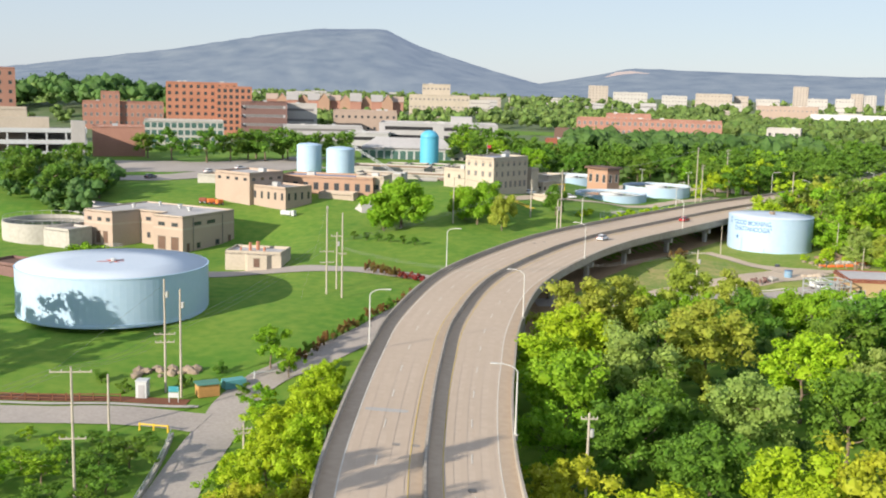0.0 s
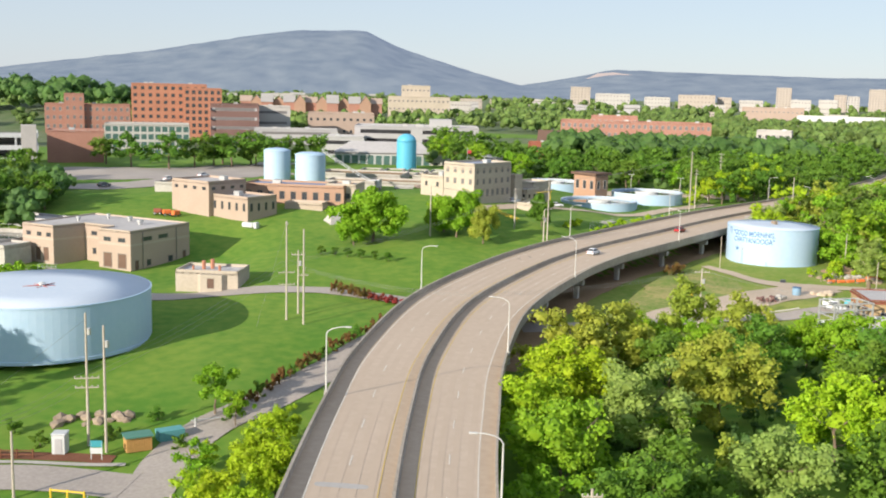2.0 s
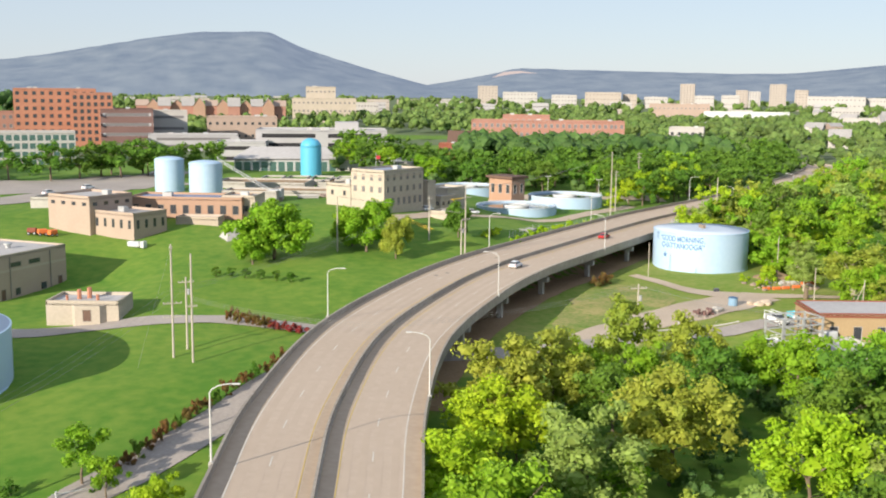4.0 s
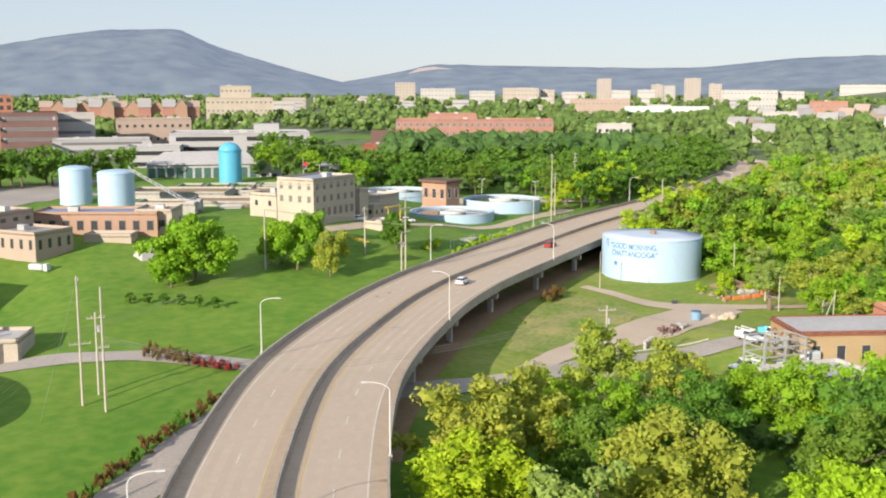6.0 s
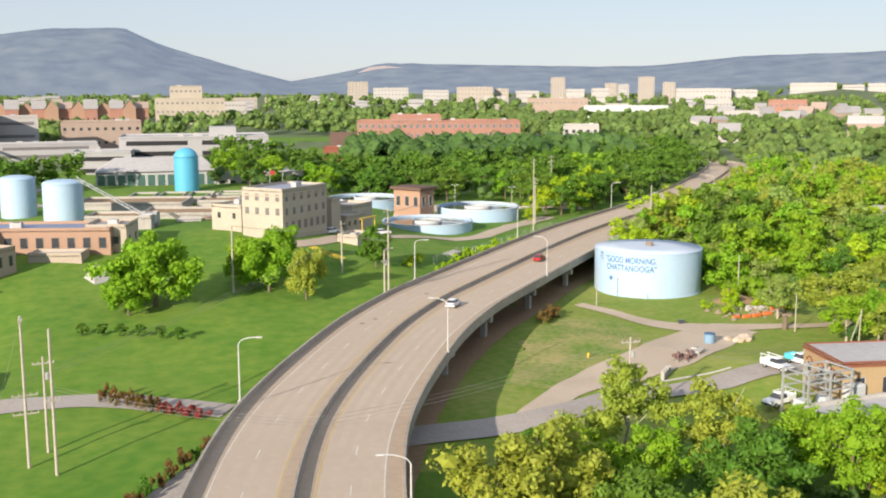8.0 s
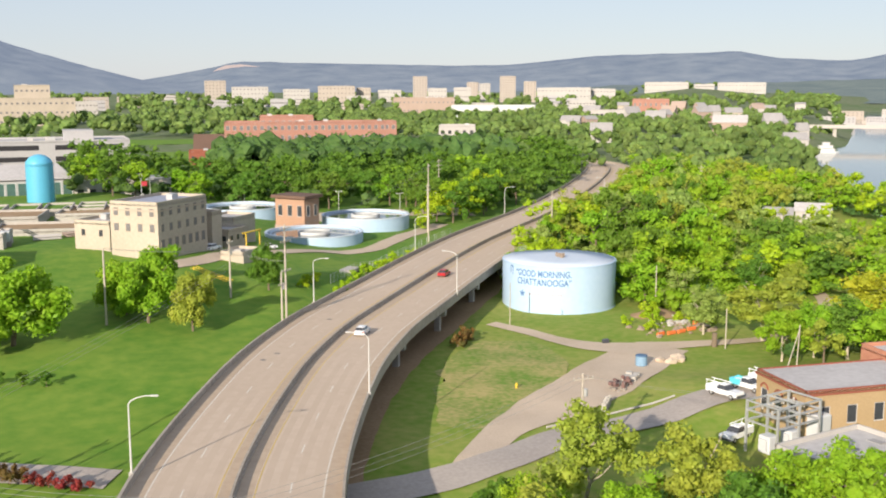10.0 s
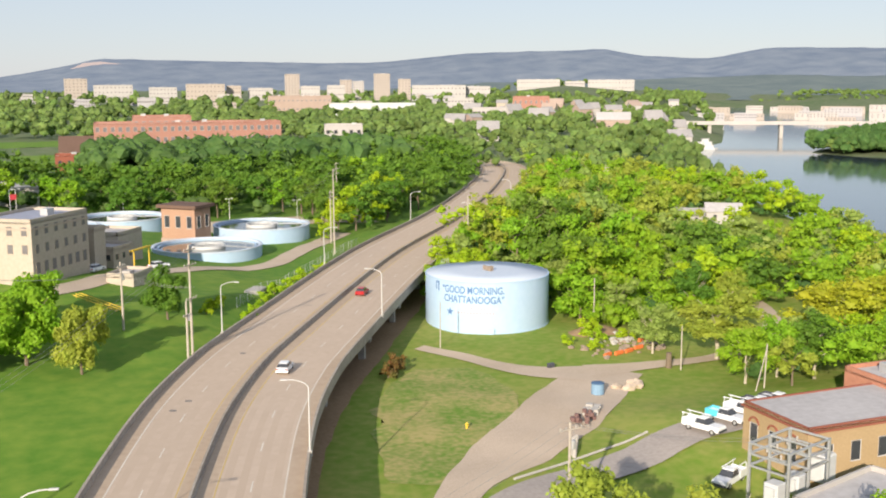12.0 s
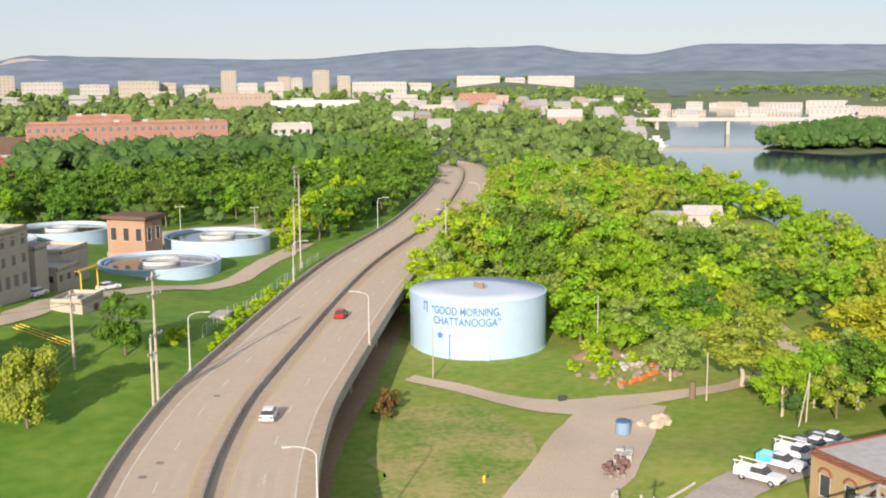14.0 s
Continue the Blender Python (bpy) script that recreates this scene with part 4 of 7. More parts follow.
# ---------------------------------------------------------------- tanks
def tank(name, label, x, y, r, z0, z1):
    ob = thing(name, label, "tank", pose(x, y, z0))
    h = z1 - z0
    part("wall", lathe(bmesh.new(), [(r + 0.12, -0.3), (r + 0.12, 0.25), (r, 0.3), (r, h - 0.25), (r - 0.1, h)], 96, True), TANKBLUE, ob, smooth=False)
    part("roof", lathe(bmesh.new(), [(r - 0.15, h - 0.05), (r - 0.15, h + 0.02), (r * 0.5, h + 0.16), (0.4, h + 0.25)], 96), TANKTOP, ob, "faded blue shallow dome", True)
    part("rim", lathe(bmesh.new(), [(r + 0.02, h - 0.3), (r + 0.1, h - 0.25), (r + 0.1, h - 0.02), (r - 0.2, h + 0.03)], 96, False), TANKBLUE, ob)
    bm = bmesh.new()
    a0 = radians(100)
    for k in range(5):
        a = a0 + k * 0.045
        p = Vector((math.cos(a) * (r - 0.3), math.sin(a) * (r - 0.3), h))
        rod(bm, p, p + Vector((0, 0, 1.1)), 0.04)
        if k:
            rod(bm, q + Vector((0, 0, 1.1)), p + Vector((0, 0, 1.1)), 0.035)
            rod(bm, q + Vector((0, 0, 0.6)), p + Vector((0, 0, 0.6)), 0.03)
        q = p
    part("roof_rail", bm, STEEL, ob)
    return ob


sign_tank = tank("water_tank", "pale blue steel water tank with painted greeting on its wall", 109.3, 307, 12.35, 2.9, 13.0)
part("roof_vent", boxes((-0.2, -1.4, 10.3, 0.3, 1.4, 11.2, 0.1), (-0.15, -1.0, 10.3, 0.9, -0.6, 11.3, 0.05)), ROCK, sign_tank)
part("wall_hatch", boxes((-0.6, -12.75, 0.1, 0.6, -12.2, 1.2, 0.05)).copy(), TANKBLUE, sign_tank).rotation_euler = (0, 0, radians(-28))


def wrap_text(body, r, a_left, width, z, size, material, parent, name="lettering"):
    """Letters lying on a round wall, centred on a bearing."""
    cu = bpy.data.curves.new("letters", "FONT")
    cu.body, cu.size, cu.extrude, cu.offset = body, size, 0.01, 0.035
    tmp = new("letters", cu)
    bpy.context.view_layer.update()
    me_ = bpy.data.meshes.new_from_object(tmp.evaluated_get(bpy.context.evaluated_depsgraph_get()))
    bpy.data.objects.remove(tmp)
    lo, hi = min(v.co.x for v in me_.vertices), max(v.co.x for v in me_.vertices)
    for v in me_.vertices:
        a = a_left + (v.co.x - lo) / (hi - lo) * width / r
        rr = r + 0.03 + v.co.z
        v.co = (math.cos(a) * rr, math.sin(a) * rr, z + v.co.y)
    me_.materials.clear()
    me_.materials.append(material)
    ob = new(name, me_)
    ob.parent = parent
    return ob


def wall_bar(a0, a1, z0, z1, material):
    bm = bmesh.new()
    n = 10
    a0, a1 = radians(a0), radians(a1)
    lo = [bm.verts.new((math.cos(a0 + (a1 - a0) * k / n) * 12.385, math.sin(a0 + (a1 - a0) * k / n) * 12.385, z0)) for k in range(n + 1)]
    hi = [bm.verts.new((v.co.x, v.co.y, z1)) for v in lo]
    for k in range(n):
        bm.faces.new((lo[k], lo[k + 1], hi[k + 1], hi[k]))
    return part("sign_bar", bm, material, sign_tank)


wrap_text("\u201cGOOD MORNING.", 12.35, radians(-165.5), 12.7, 7.85, 1.95, NAVY, sign_tank)
wrap_text("CHATTANOOGA\u201d", 12.35, radians(-163.5), 12.3, 6.05, 1.95, NAVY, sign_tank)
for k in range(9):
    wall_bar(-145 + 2.9 * k, -143.4 + 2.9 * k, 4.85, 5.25, PALEBAR)
for k in range(12):
    wall_bar(-149 + 2.9 * k, -147.0 + 2.9 * k, 3.9, 4.35, PALEBAR)
AT = radians(-157) + 0.30
bm = bmesh.new()
star = []
for k in range(10):
    q = 0.85 if k % 2 == 0 else 0.36
    a, zz = AT - 0.30 + q * math.sin(k * math.pi / 5) / 12.35, 4.1 + q * math.cos(k * math.pi / 5)
    star.append(bm.verts.new((math.cos(a) * 12.39, math.sin(a) * 12.39, zz)))
bm.faces.new(star)
part("star_mark", bm, NAVY, sign_tank)
wall_bar(-175, -173.8, 8.0, 9.6, NAVY)
wall_bar(-171.5, -170.2, 7.8, 9.5, NAVY)
wall_bar(-175, -170.2, 9.4, 9.65, NAVY)

big_tank = tank("water_tank", "broad pale blue steel water tank with shaded wall", -59.5, 204.5, 18.7, 3.0, 12.1)
for a, ln in ((0.2, 2.2), (1.1, 3.0), (2.4, 2.6), (3.4, 3.2), (4.6, 2.2), (5.5, 2.0)):
    part("roof_mark", rods(((0, 0, 9.4), (math.cos(a) * ln, math.sin(a) * ln, 9.36), 0.16, 0.05, 5)), RUST, big_tank, "rust-red streak")
part("roof_vent", lathe(bmesh.new(), [(0.5, 9.2), (0.5, 9.7), (0.8, 9.8), (0.1, 10.1)], 16), WHITEP, big_tank)


def silo(name, label, x, y, r, z0, z1, material, dome):
    ob = thing(name, label, "silo", pose(x, y, z0))
    h = z1 - z0
    part("shell", lathe(bmesh.new(), [(r, -0.5), (r, h - dome)], 40), material, ob, smooth=False)
    prof = [(r * math.cos(a), h - dome + dome * math.sin(a)) for a in np.linspace(0, 1.5, 8)]
    part("dome", lathe(bmesh.new(), prof, 40), material, ob, smooth=True)
    part("rim", lathe(bmesh.new(), [(r + 0.02, h - dome - 0.2), (r + 0.12, h - dome - 0.1), (r + 0.02, h - dome + 0.05)], 40, False), material, ob)
    bm = bmesh.new()
    for q in (-0.25, 0.25):
        rod(bm, (r + 0.15, q, 0), (r + 0.15, q, h - dome + 0.8), 0.04)
    for k in range(int(h - dome) * 2):
        rod(bm, (r + 0.15, -0.25, 0.5 * k + 0.4), (r + 0.15, 0.25, 0.5 * k + 0.4), 0.03)
    part("ladder", bm, STEEL, ob)
    return ob


silo("storage_silo", "pale blue-white cylindrical tank with low dome", -37.5, 383, 4.5, 15.5, 27.2, TANKBLUE, 1.0)
silo("storage_silo", "pale blue-white cylindrical tank with low dome", -25.2, 371, 5.0, 15.5, 26.8, TANKBLUE, 1.0)
silo("storage_silo", "tall bright blue domed silo", 7.6, 440, 3.9, 15.0, 30.5, CYAN, 3.2)


def basin(label, x, y, r, z0, z1):
    """A round settling basin: wall, walkway rim, water, inner ring and bridge."""
    ob = thing("settling_basin", label, "basin", pose(x, y, z0), "round basins")
    h = z1 - z0
    part("wall", lathe(bmesh.new(), [(r, -1), (r, h), (r - 0.5, h), (r - 0.5, h - 1.2)], 80, False), TANKBLUE, ob)
    part("rim", lathe(bmesh.new(), [(r + 0.02, h - 0.25), (r + 0.15, h - 0.2), (r + 0.15, h + 0.04), (r - 0.55, h + 0.04), (r - 0.6, h - 0.3)], 80, False), TANKTOP, ob)
    part("launder", lathe(bmesh.new(), [(r - 1.6, h - 0.9), (r - 1.6, h - 0.25), (r - 1.3, h - 0.25), (r - 1.3, h - 0.9)], 80, False), TANKBLUE, ob)
    part("water_surface", lathe(bmesh.new(), [(r - 0.5, h - 0.6), (0.1, h - 0.6)], 80, False), SLUDGE, ob)
    part("inner_ring", lathe(bmesh.new(), [(r * 0.33, h - 0.9), (r * 0.33, h + 0.1), (r * 0.33 - 0.35, h + 0.1), (r * 0.33 - 0.35, h - 0.9)], 60, False), WHITEP, ob)
    part("walkway", boxes((-r, -0.45, h, 0.6, 0.45, h + 0.14, 0.02)), STEEL, ob)
    bm = bmesh.new()
    for q in (-0.45, 0.45):
        rod(bm, (-r, q, h + 1.05), (0.6, q, h + 1.05), 0.035)
        for k in range(7):
            u = -r + (r + 0.6) * k / 6
            rod(bm, (u, q, h + 0.1), (u, q, h + 1.05), 0.03)
    part("walkway_rail", bm, STEEL, ob)
    return ob


basin("round pale blue settling basin with a ring wall inside", 73.5, 377, 13.0, 9.0, 12.0).rotation_euler = (0, 0, 2.2)
basin("round pale blue settling basin with a ring wall inside", 95.5, 399.5, 12.8, 10.0, 13.0).rotation_euler = (0, 0, 2.6)
basin("round pale blue settling basin with a ring wall inside", 66, 432, 12.5, 10.5, 13.4).rotation_euler = (0, 0, 2.6)
basin("round pale blue settling basin with a ring wall inside", 45, 415, 11, 11.5, 14.2).rotation_euler = (0, 0, 2.6)


# ---------------------------------------------------------------- buildings
def window_mesh(name, frame_mat, pane_mat, bars=1):
    """One window of unit size: a proud frame, glazing bars and a pane set back."""
    bm = box(bmesh.new(), -0.5, -0.09, -0.5, 0.5, 0.05, 0.5)
    front = min(bm.faces, key=lambda f: f.calc_center_median().y)
    bmesh.ops.inset_region(bm, faces=[front], thickness=0.07, depth=-0.07)
    front.material_index = 1
    me_ = bpy.data.meshes.new(name)
    bm.to_mesh(me_)
    bm.free()
    me_.materials.append(frame_mat), me_.materials.append(pane_mat)
    return me_


WIN_PALE = window_mesh("window", PALEST, GLASS)
WIN_DARK = window_mesh("window", DARKCON, GLASS)
WIN_BRICK = window_mesh("window", ORBRICK, GLASS)
WIN_SOFT = window_mesh("window", CREAM, FARGLASS)
WIN_STRIP = window_mesh("window", GREYST, FARGLASS)
# Near-black pane: interior shade of the open garage levels, painted as a surface.
WIN_SLOT = window_mesh("window", GREYST, mat("opening_shade", (0.035, 0.035, 0.04), 0.9, 0.2, 1.0))
WIN_FAR = window_mesh("window", PALEST, FARGLASS)
WIN_GREEN = window_mesh("window", WHITEP, GREENGLASS)
DOOR_M = window_mesh("door", DARKCON, ROOFB, 0)


def window(parent, face, u, z, w, h, mesh=WIN_DARK, name="window"):
    """face: origin x, y and outward angle of a wall; u along it to the right."""
    fx, fy, ang = face
    ob = new(name, mesh)
    ob.parent = parent
    a = radians(ang)
    ob.matrix_local = pose(fx + math.cos(a) * u, fy + math.sin(a) * u, z, 0, 0, ang) @ Matrix.Diagonal((w, 1.0, h, 1))
    return ob


def roof_kit(parent, pts, z1, wall, roof, parapet=0.6):
    """A flat roof behind a low parapet with a coping."""
    bm = bmesh.new()
    prism(bm, pts, z1 - 0.05, z1 + 0.02)
    part("roof", bm, roof, parent)
    bm = bmesh.new()
    n = len(pts)
    for k in range(n):
        a, b = Vector((*pts[k], 0)), Vector((*pts[(k + 1) % n], 0))
        d = (b - a).normalized()
        q = Vector((-d.y, d.x, 0)) * 0.3
        vs_ = [a, b, b + q, a + q]
        lo = [bm.verts.new((v.x, v.y, z1 - 0.3)) for v in vs_]
        hi = [bm.verts.new((v.x, v.y, z1 + parapet)) for v in vs_]
        for j in range(4):
            bm.faces.new((lo[j], lo[(j + 1) % 4], hi[(j + 1) % 4], hi[j]))
        bm.faces.new(hi)
    bmesh.ops.recalc_face_normals(bm, faces=bm.faces)
    part("coping", bm, wall, parent)


def block(name, label, x, y, heading, w, d, z0, z1, wall, roof, rows=0, cols=0, win=(1.4, 1.5), mesh=WIN_DARK, category="building", side=True, kit=True, group="", sidecols=None, base=0.9):
    """A flat-roofed building: its front looks along local -y."""
    ob = thing(name, label, category, pose(x, y, z0, 0, 0, heading), group)
    h = z1 - z0
    pts = [(-w / 2, -d / 2), (w / 2, -d / 2), (w / 2, d / 2), (-w / 2, d / 2)]
    part("wall", prism(bmesh.new(), pts, -3.0, h - 0.06), wall, ob)
    roof_kit(ob, pts, h, wall, roof)
    if rows:
        faces = [((0, -d / 2, 0), w, cols)]
        if side:
            sc = sidecols or max(1, round(cols * d / w))
            faces += [((-w / 2, 0, -90), d, sc), ((w / 2, 0, 90), d, sc)]
        for f, ln, nc in faces:
            for r in range(rows):
                zz = base + (h - base) * (r + 0.5) / rows
                for c in range(nc):
                    window(ob, f, (c + 0.5) / nc * ln - ln / 2, zz, win[0], win[1], mesh)
    if kit:
        rr = random.Random(int(abs(x) * 7 + abs(y)))
        for k in range(max(1, min(4, int(w / 12)))):
            a, b = rr.uniform(-w / 3, w / 3), rr.uniform(-d / 4, d / 4)
            part("roof_unit", boxes((a - 1.1, b - 0.8, h, a + 1.1, b + 0.8, h + 1.3, 0.06)), ROOFL if k % 2 else STEEL, ob)
    return ob


def gable(name, label, x, y, heading, w, d, z0, zw, zr, wall, roof, group=""):
    """A small house with a pitched roof."""
    ob = thing(name, label, "house", pose(x, y, z0, 0, 0, heading), group)
    h, r = zw - z0, zr - z0
    bm = bmesh.new()
    vs_ = [bm.verts.new(p) for p in ((-w / 2, -d / 2, -2), (w / 2, -d / 2, -2), (w / 2, d / 2, -2), (-w / 2, d / 2, -2), (-w / 2, -d / 2, h), (w / 2, -d / 2, h), (w / 2, d / 2, h), (-w / 2, d / 2, h), (-w / 2, 0, r - .1), (w / 2, 0, r - .1))]
    for f in ((0, 1, 5, 4), (2, 3, 7, 6), (1, 2, 6, 9, 5), (3, 0, 4, 8, 7)):
        bm.faces.new([vs_[i] for i in f])
    part("wall", bm, wall, ob)
    bm = bmesh.new()
    e = 0.5
    sl = (r - h) / (d / 2)
    for sgn in (-1, 1):
        a = [(-w / 2 - e, sgn * (d / 2 + e), h - e * sl), (w / 2 + e, sgn * (d / 2 + e), h - e * sl), (w / 2 + e, 0, r), (-w / 2 - e, 0, r)]
        lo, hi = [bm.verts.new(p) for p in a], [bm.verts.new((p[0], p[1], p[2] + 0.2)) for p in a]
        bm.faces.new(lo), bm.faces.new(hi)
        for j in range(4):
            bm.faces.new((lo[j], lo[(j + 1) % 4], hi[(j + 1) % 4], hi[j]))
    bmesh.ops.recalc_face_normals(bm, faces=bm.faces)
    part("roof", bm, roof, ob)
    for c in range(max(2, int(w / 5))):
        nc = max(2, int(w / 5))
        window(ob, (0, -d / 2, 0), (c + 0.5) / nc * w - w / 2, h * 0.55, 1.1, 1.5, WIN_PALE)
    return ob


# tan brick plant building with three fronts
brown = thing("pump_building", "tan brick plant building with dark windows and pale flat roof", "building", pose(-57.5, 259.8, 5.4, 0, 0, math.degrees(math.atan2(0.873, 0.487))))
foot = [(0, 0), (20.5, 0), (20.5, 31), (-3, 31), (-3, 21), (5, 19), (5, 9.7), (0, 9.7)]
part("wall", prism(bmesh.new(), foot, -1.5, 8.9), TAN, brown)
part("light_band", prism(bmesh.new(), [(x * 1.0 + dx, y + dy) for (x, y), (dx, dy) in zip(foot, ((-.03, -.03), (.03, -.03), (.03, .03), (-.03, .03), (-.03, -.03), (-.02, -.03), (-.02, .03), (-.03, .03)))], 5.6, 6.1), TANLIGHT, brown)
roof_kit(brown, foot, 8.9, TANLIGHT, ROOFL, 0.35)
for u in (5.5, 11.0):
    window(brown, (0, 0, 0), u, 6.9, 3.4, 1.0)
window(brown, (0, 0, 0), 13.5, 1.2, 1.6, 1.5), window(brown, (0, 0, 0), 2.0, 1.0, 1.2, 2.4, DOOR_M, "door"), window(brown, (0, 0, 0), 18.5, 1.3, 1.2, 2.6, DOOR_M, "door"), window(brown, (0, 0, 0), 6.0, 1.2, 1.4, 1.5)
for v in (2.6, 7.0):
    window(brown, (0, 0, -90), -v, 6.9, 2.2, 1.0), window(brown, (0, 0, -90), -v, 2.0, 2.6, 3.6, DOOR_M, "door")
for v in (11.5, 16):
    window(brown, (5, 0, -90), -v, 6.9, 1.8, 1.0), window(brown, (5, 0, -90), -v, 2.6, 1.1, 1.5)
for v in (22.5, 25.5, 29):
    window(brown, (-3, 0, -90), -v, 6.9, 1.4, 1.0)
for v in (23.5, 26.0):
    window(brown, (-3, 0, -90), -v, 2.2, 1.6, 3.4, DOOR_M, "door")
for u in (4.0, 15.6):
    part("downpipe", rods(((u, -0.12, -0.5), (u, -0.12, 8.6), 0.12)), DARKCON, brown)
for u, v, r in ((12, 8, 0.9), (15, 14, 0.7), (8, 24, 0.6), (16, 22, 0.5)):
    part("roof_vent", lathe(bmesh.new(), [(r * .6, 8.9), (r * .6, 9.5), (r, 9.6), (r, 10.0), (.1, 10.2)], 14), STEEL, brown).location = (u, v, 0)

# old concrete ring basin and low sheds behind it
ring = thing("concrete_basin", "old round concrete basin with railings", "basin", pose(-98, 279, 6.0))
part("wall", lathe(bmesh.new(), [(11.5, -2), (11.5, 4.6), (11.0, 4.6), (11.0, 1)], 56, False), CONCRETE, ring)
part("water_surface", lathe(bmesh.new(), [(11.0, 3.6), (0.1, 3.6)], 56, False), SLUDGE, ring)
bm = bmesh.new()
for k in range(28):
    a, b = 2 * math.pi * k / 28, 2 * math.pi * (k + 1) / 28
    rod(bm, (11.2 * math.cos(a), 11.2 * math.sin(a), 4.6), (11.2 * math.cos(a), 11.2 * math.sin(a), 5.7), 0.04)
    rod(bm, (11.2 * math.cos(a), 11.2 * math.sin(a), 5.7), (11.2 * math.cos(b), 11.2 * math.sin(b), 5.7), 0.04)
part("railing", bm, STEEL, ring)
block("utility_shed", "low grey concrete shed beside the basin", -89, 268, 62, 8, 9, 5.8, 9.8, CONCRETE, ROOFG, kit=False)
block("utility_shed", "low pale shed behind the basin", -88, 296, 62, 8, 18, 7.5, 12.5, GREYST, ROOFL, kit=False)
block("brick_shed", "low dark brick shed beside the broad tank", -88, 232, 62, 8, 14, 3.5, 6.8, PLUM, ROOFB, kit=False)

pump = block("pump_house", "small cream pump house with red pipework on its roof", -36, 243.5, -8, 13.5, 9, 5.8, 8.9, CREAM, ROOFL, kit=False)
part("porch", prism(bmesh.new(), [(-1.0, -5.6), (3.6, -5.6), (4.6, -4.4), (-2.0, -4.4)], -1, 2.9), CREAM, pump)
window(pump, (0, -5.6, 0), 1.2, 1.1, 1.5, 2.2, DOOR_M, "door")
part("roof_pipe", rods(((-2, 0, 3), (-2, 0, 5.0), 0.4), ((-0.4, 1, 3), (-0.4, 1, 5.2), 0.45), ((1.8, -1, 3), (1.8, -1, 4.2), 0.3), ((-4, -1, 3), (-4, -1, 4.0), 0.25)), ORBRICK, pump, "red-painted vent pipes")

# plant on the hill
block("filter_building", "tall tan brick plant block with flat roof", -49.5, 318, -38, 15, 14, 13, 21.4, TAN, ROOFL, 1, 4, (1.4, 0.9), base=5.5)
low = block("filter_wing", "low tan brick wing with dark piers", -38.5, 309.5, -38, 14, 11, 12.5, 18, TAN, ROOFG, 1, 5, (0.9, 2.2))
block("blue_roof_hall", "long orange brick hall with blue-grey roof", -25, 328, -12, 30, 12, 13.5, 19.8, SALMON, mat("blue_grey_roof", (0.22, 0.28, 0.42), 0.5, 0.15, 0.8), 1, 9, (1.6, 2.4))
block("plant_annex", "beige rendered annex at the end of the hall", -11.5, 327, -12, 9, 11, 13.5, 20.2, CREAM, ROOFG, 1, 2, (1.2, 1.6))
block("plant_annex", "low beige annex beside the filter wing", -22, 317, -12, 11, 6, 12.5, 15.5, TANLIGHT, ROOFL, kit=False)
for x, y, w, d, h in ((-58, 345, 22, 12, 18), (-10, 352, 16, 10, 19), (6, 372, 22, 14, 17.2), (-8, 395, 30, 16, 18), (20, 400, 18, 20, 17.5), (36, 372, 14, 16, 17.5)):
    block("process_tank", "low open concrete process tank", x, y, -12, w, d, 14, h, CONCRETE, DIRT, kit=False, group="process tanks")
for k in range(5):
    block("filter_bed", "green-covered filter bed with concrete walls", -6 + 8.6 * k, 412 - 0.8 * k, -8, 7.2, 16, 14, 17.6, CONCRETE, GRASS, kit=False, group="filter beds")
gen = thing("generator", "yellow generator set beside the annex", "generator", pose(-6, 316, gz(-6, 316), 0, 0, -12))
part("housing", boxes((-2.2, -1.2, 0.6, 2.2, 1.2, 3.2, 0.15)), YELLOW, gen)
part("skid", boxes((-2.4, -1.3, 0, 2.4, 1.3, 0.6, 0.05)), DARKCON, gen)
win_ = thing("ramp_wall", "pale concrete wing wall on the slope", "wall", pose(-11, 300, gz(-11, 300) - 0.5, 0, 0, 30))
part("panel", prism(bmesh.new(), [(-3.5, 0), (3.5, 0), (3.5, 5), (-3.5, 5)], 0, 0.4), CONCRETE, win_)
bm = bmesh.new()
vs_ = [bm.verts.new(p) for p in ((-4, -1, 0), (4, -1, 0), (2.6, 3.5, 3.4), (-1.6, 3.5, 3.4), (-4, 5, 0), (4, 5, 0))]
bm.faces.new((vs_[0], vs_[1], vs_[2], vs_[3])), bm.faces.new((vs_[1], vs_[5], vs_[2])), bm.faces.new((vs_[0], vs_[3], vs_[4])), bm.faces.new((vs_[4], vs_[3], vs_[2], vs_[5]))
part("slab", bm, CONCRETE, win_)
crane = thing("crawler_crane", "white lattice-boom crane on tracks", "crane", pose(-4, 350, gz(-4, 350)))
part("cab", boxes((-1.5, -1.2, 1.2, 2.2, 1.2, 3.4, 0.1)), WHITEP, crane)
part("track", boxes((-2.5, -1.6, 0, 2.5, -0.9, 1.1, 0.2)), DARKCON, crane), part("track", boxes((-2.5, 0.9, 0, 2.5, 1.6, 1.1, 0.2)), DARKCON, crane)
bm = bmesh.new()
for q in (-0.5, 0.5):
    for zz in (0, 0.9):
        rod(bm, (-1, q, 2.6 + zz), (-16, q * 0.6, 12 + zz * 0.6), 0.09)
for k in range(10):
    u = k / 10
    rod(bm, (-1 - 15 * u, -0.5, 2.6 + 9.4 * u), (-1 - 15 * (u + 0.1), 0.5, 3.5 + 9.4 * (u + 0.1)), 0.06)
    rod(bm, (-1 - 15 * u, 0.5, 2.6 + 9.4 * u), (-1 - 15 * (u + 0.1), -0.5, 3.5 + 9.4 * (u + 0.1)), 0.06)
part("boom", bm, WHITEP, crane)
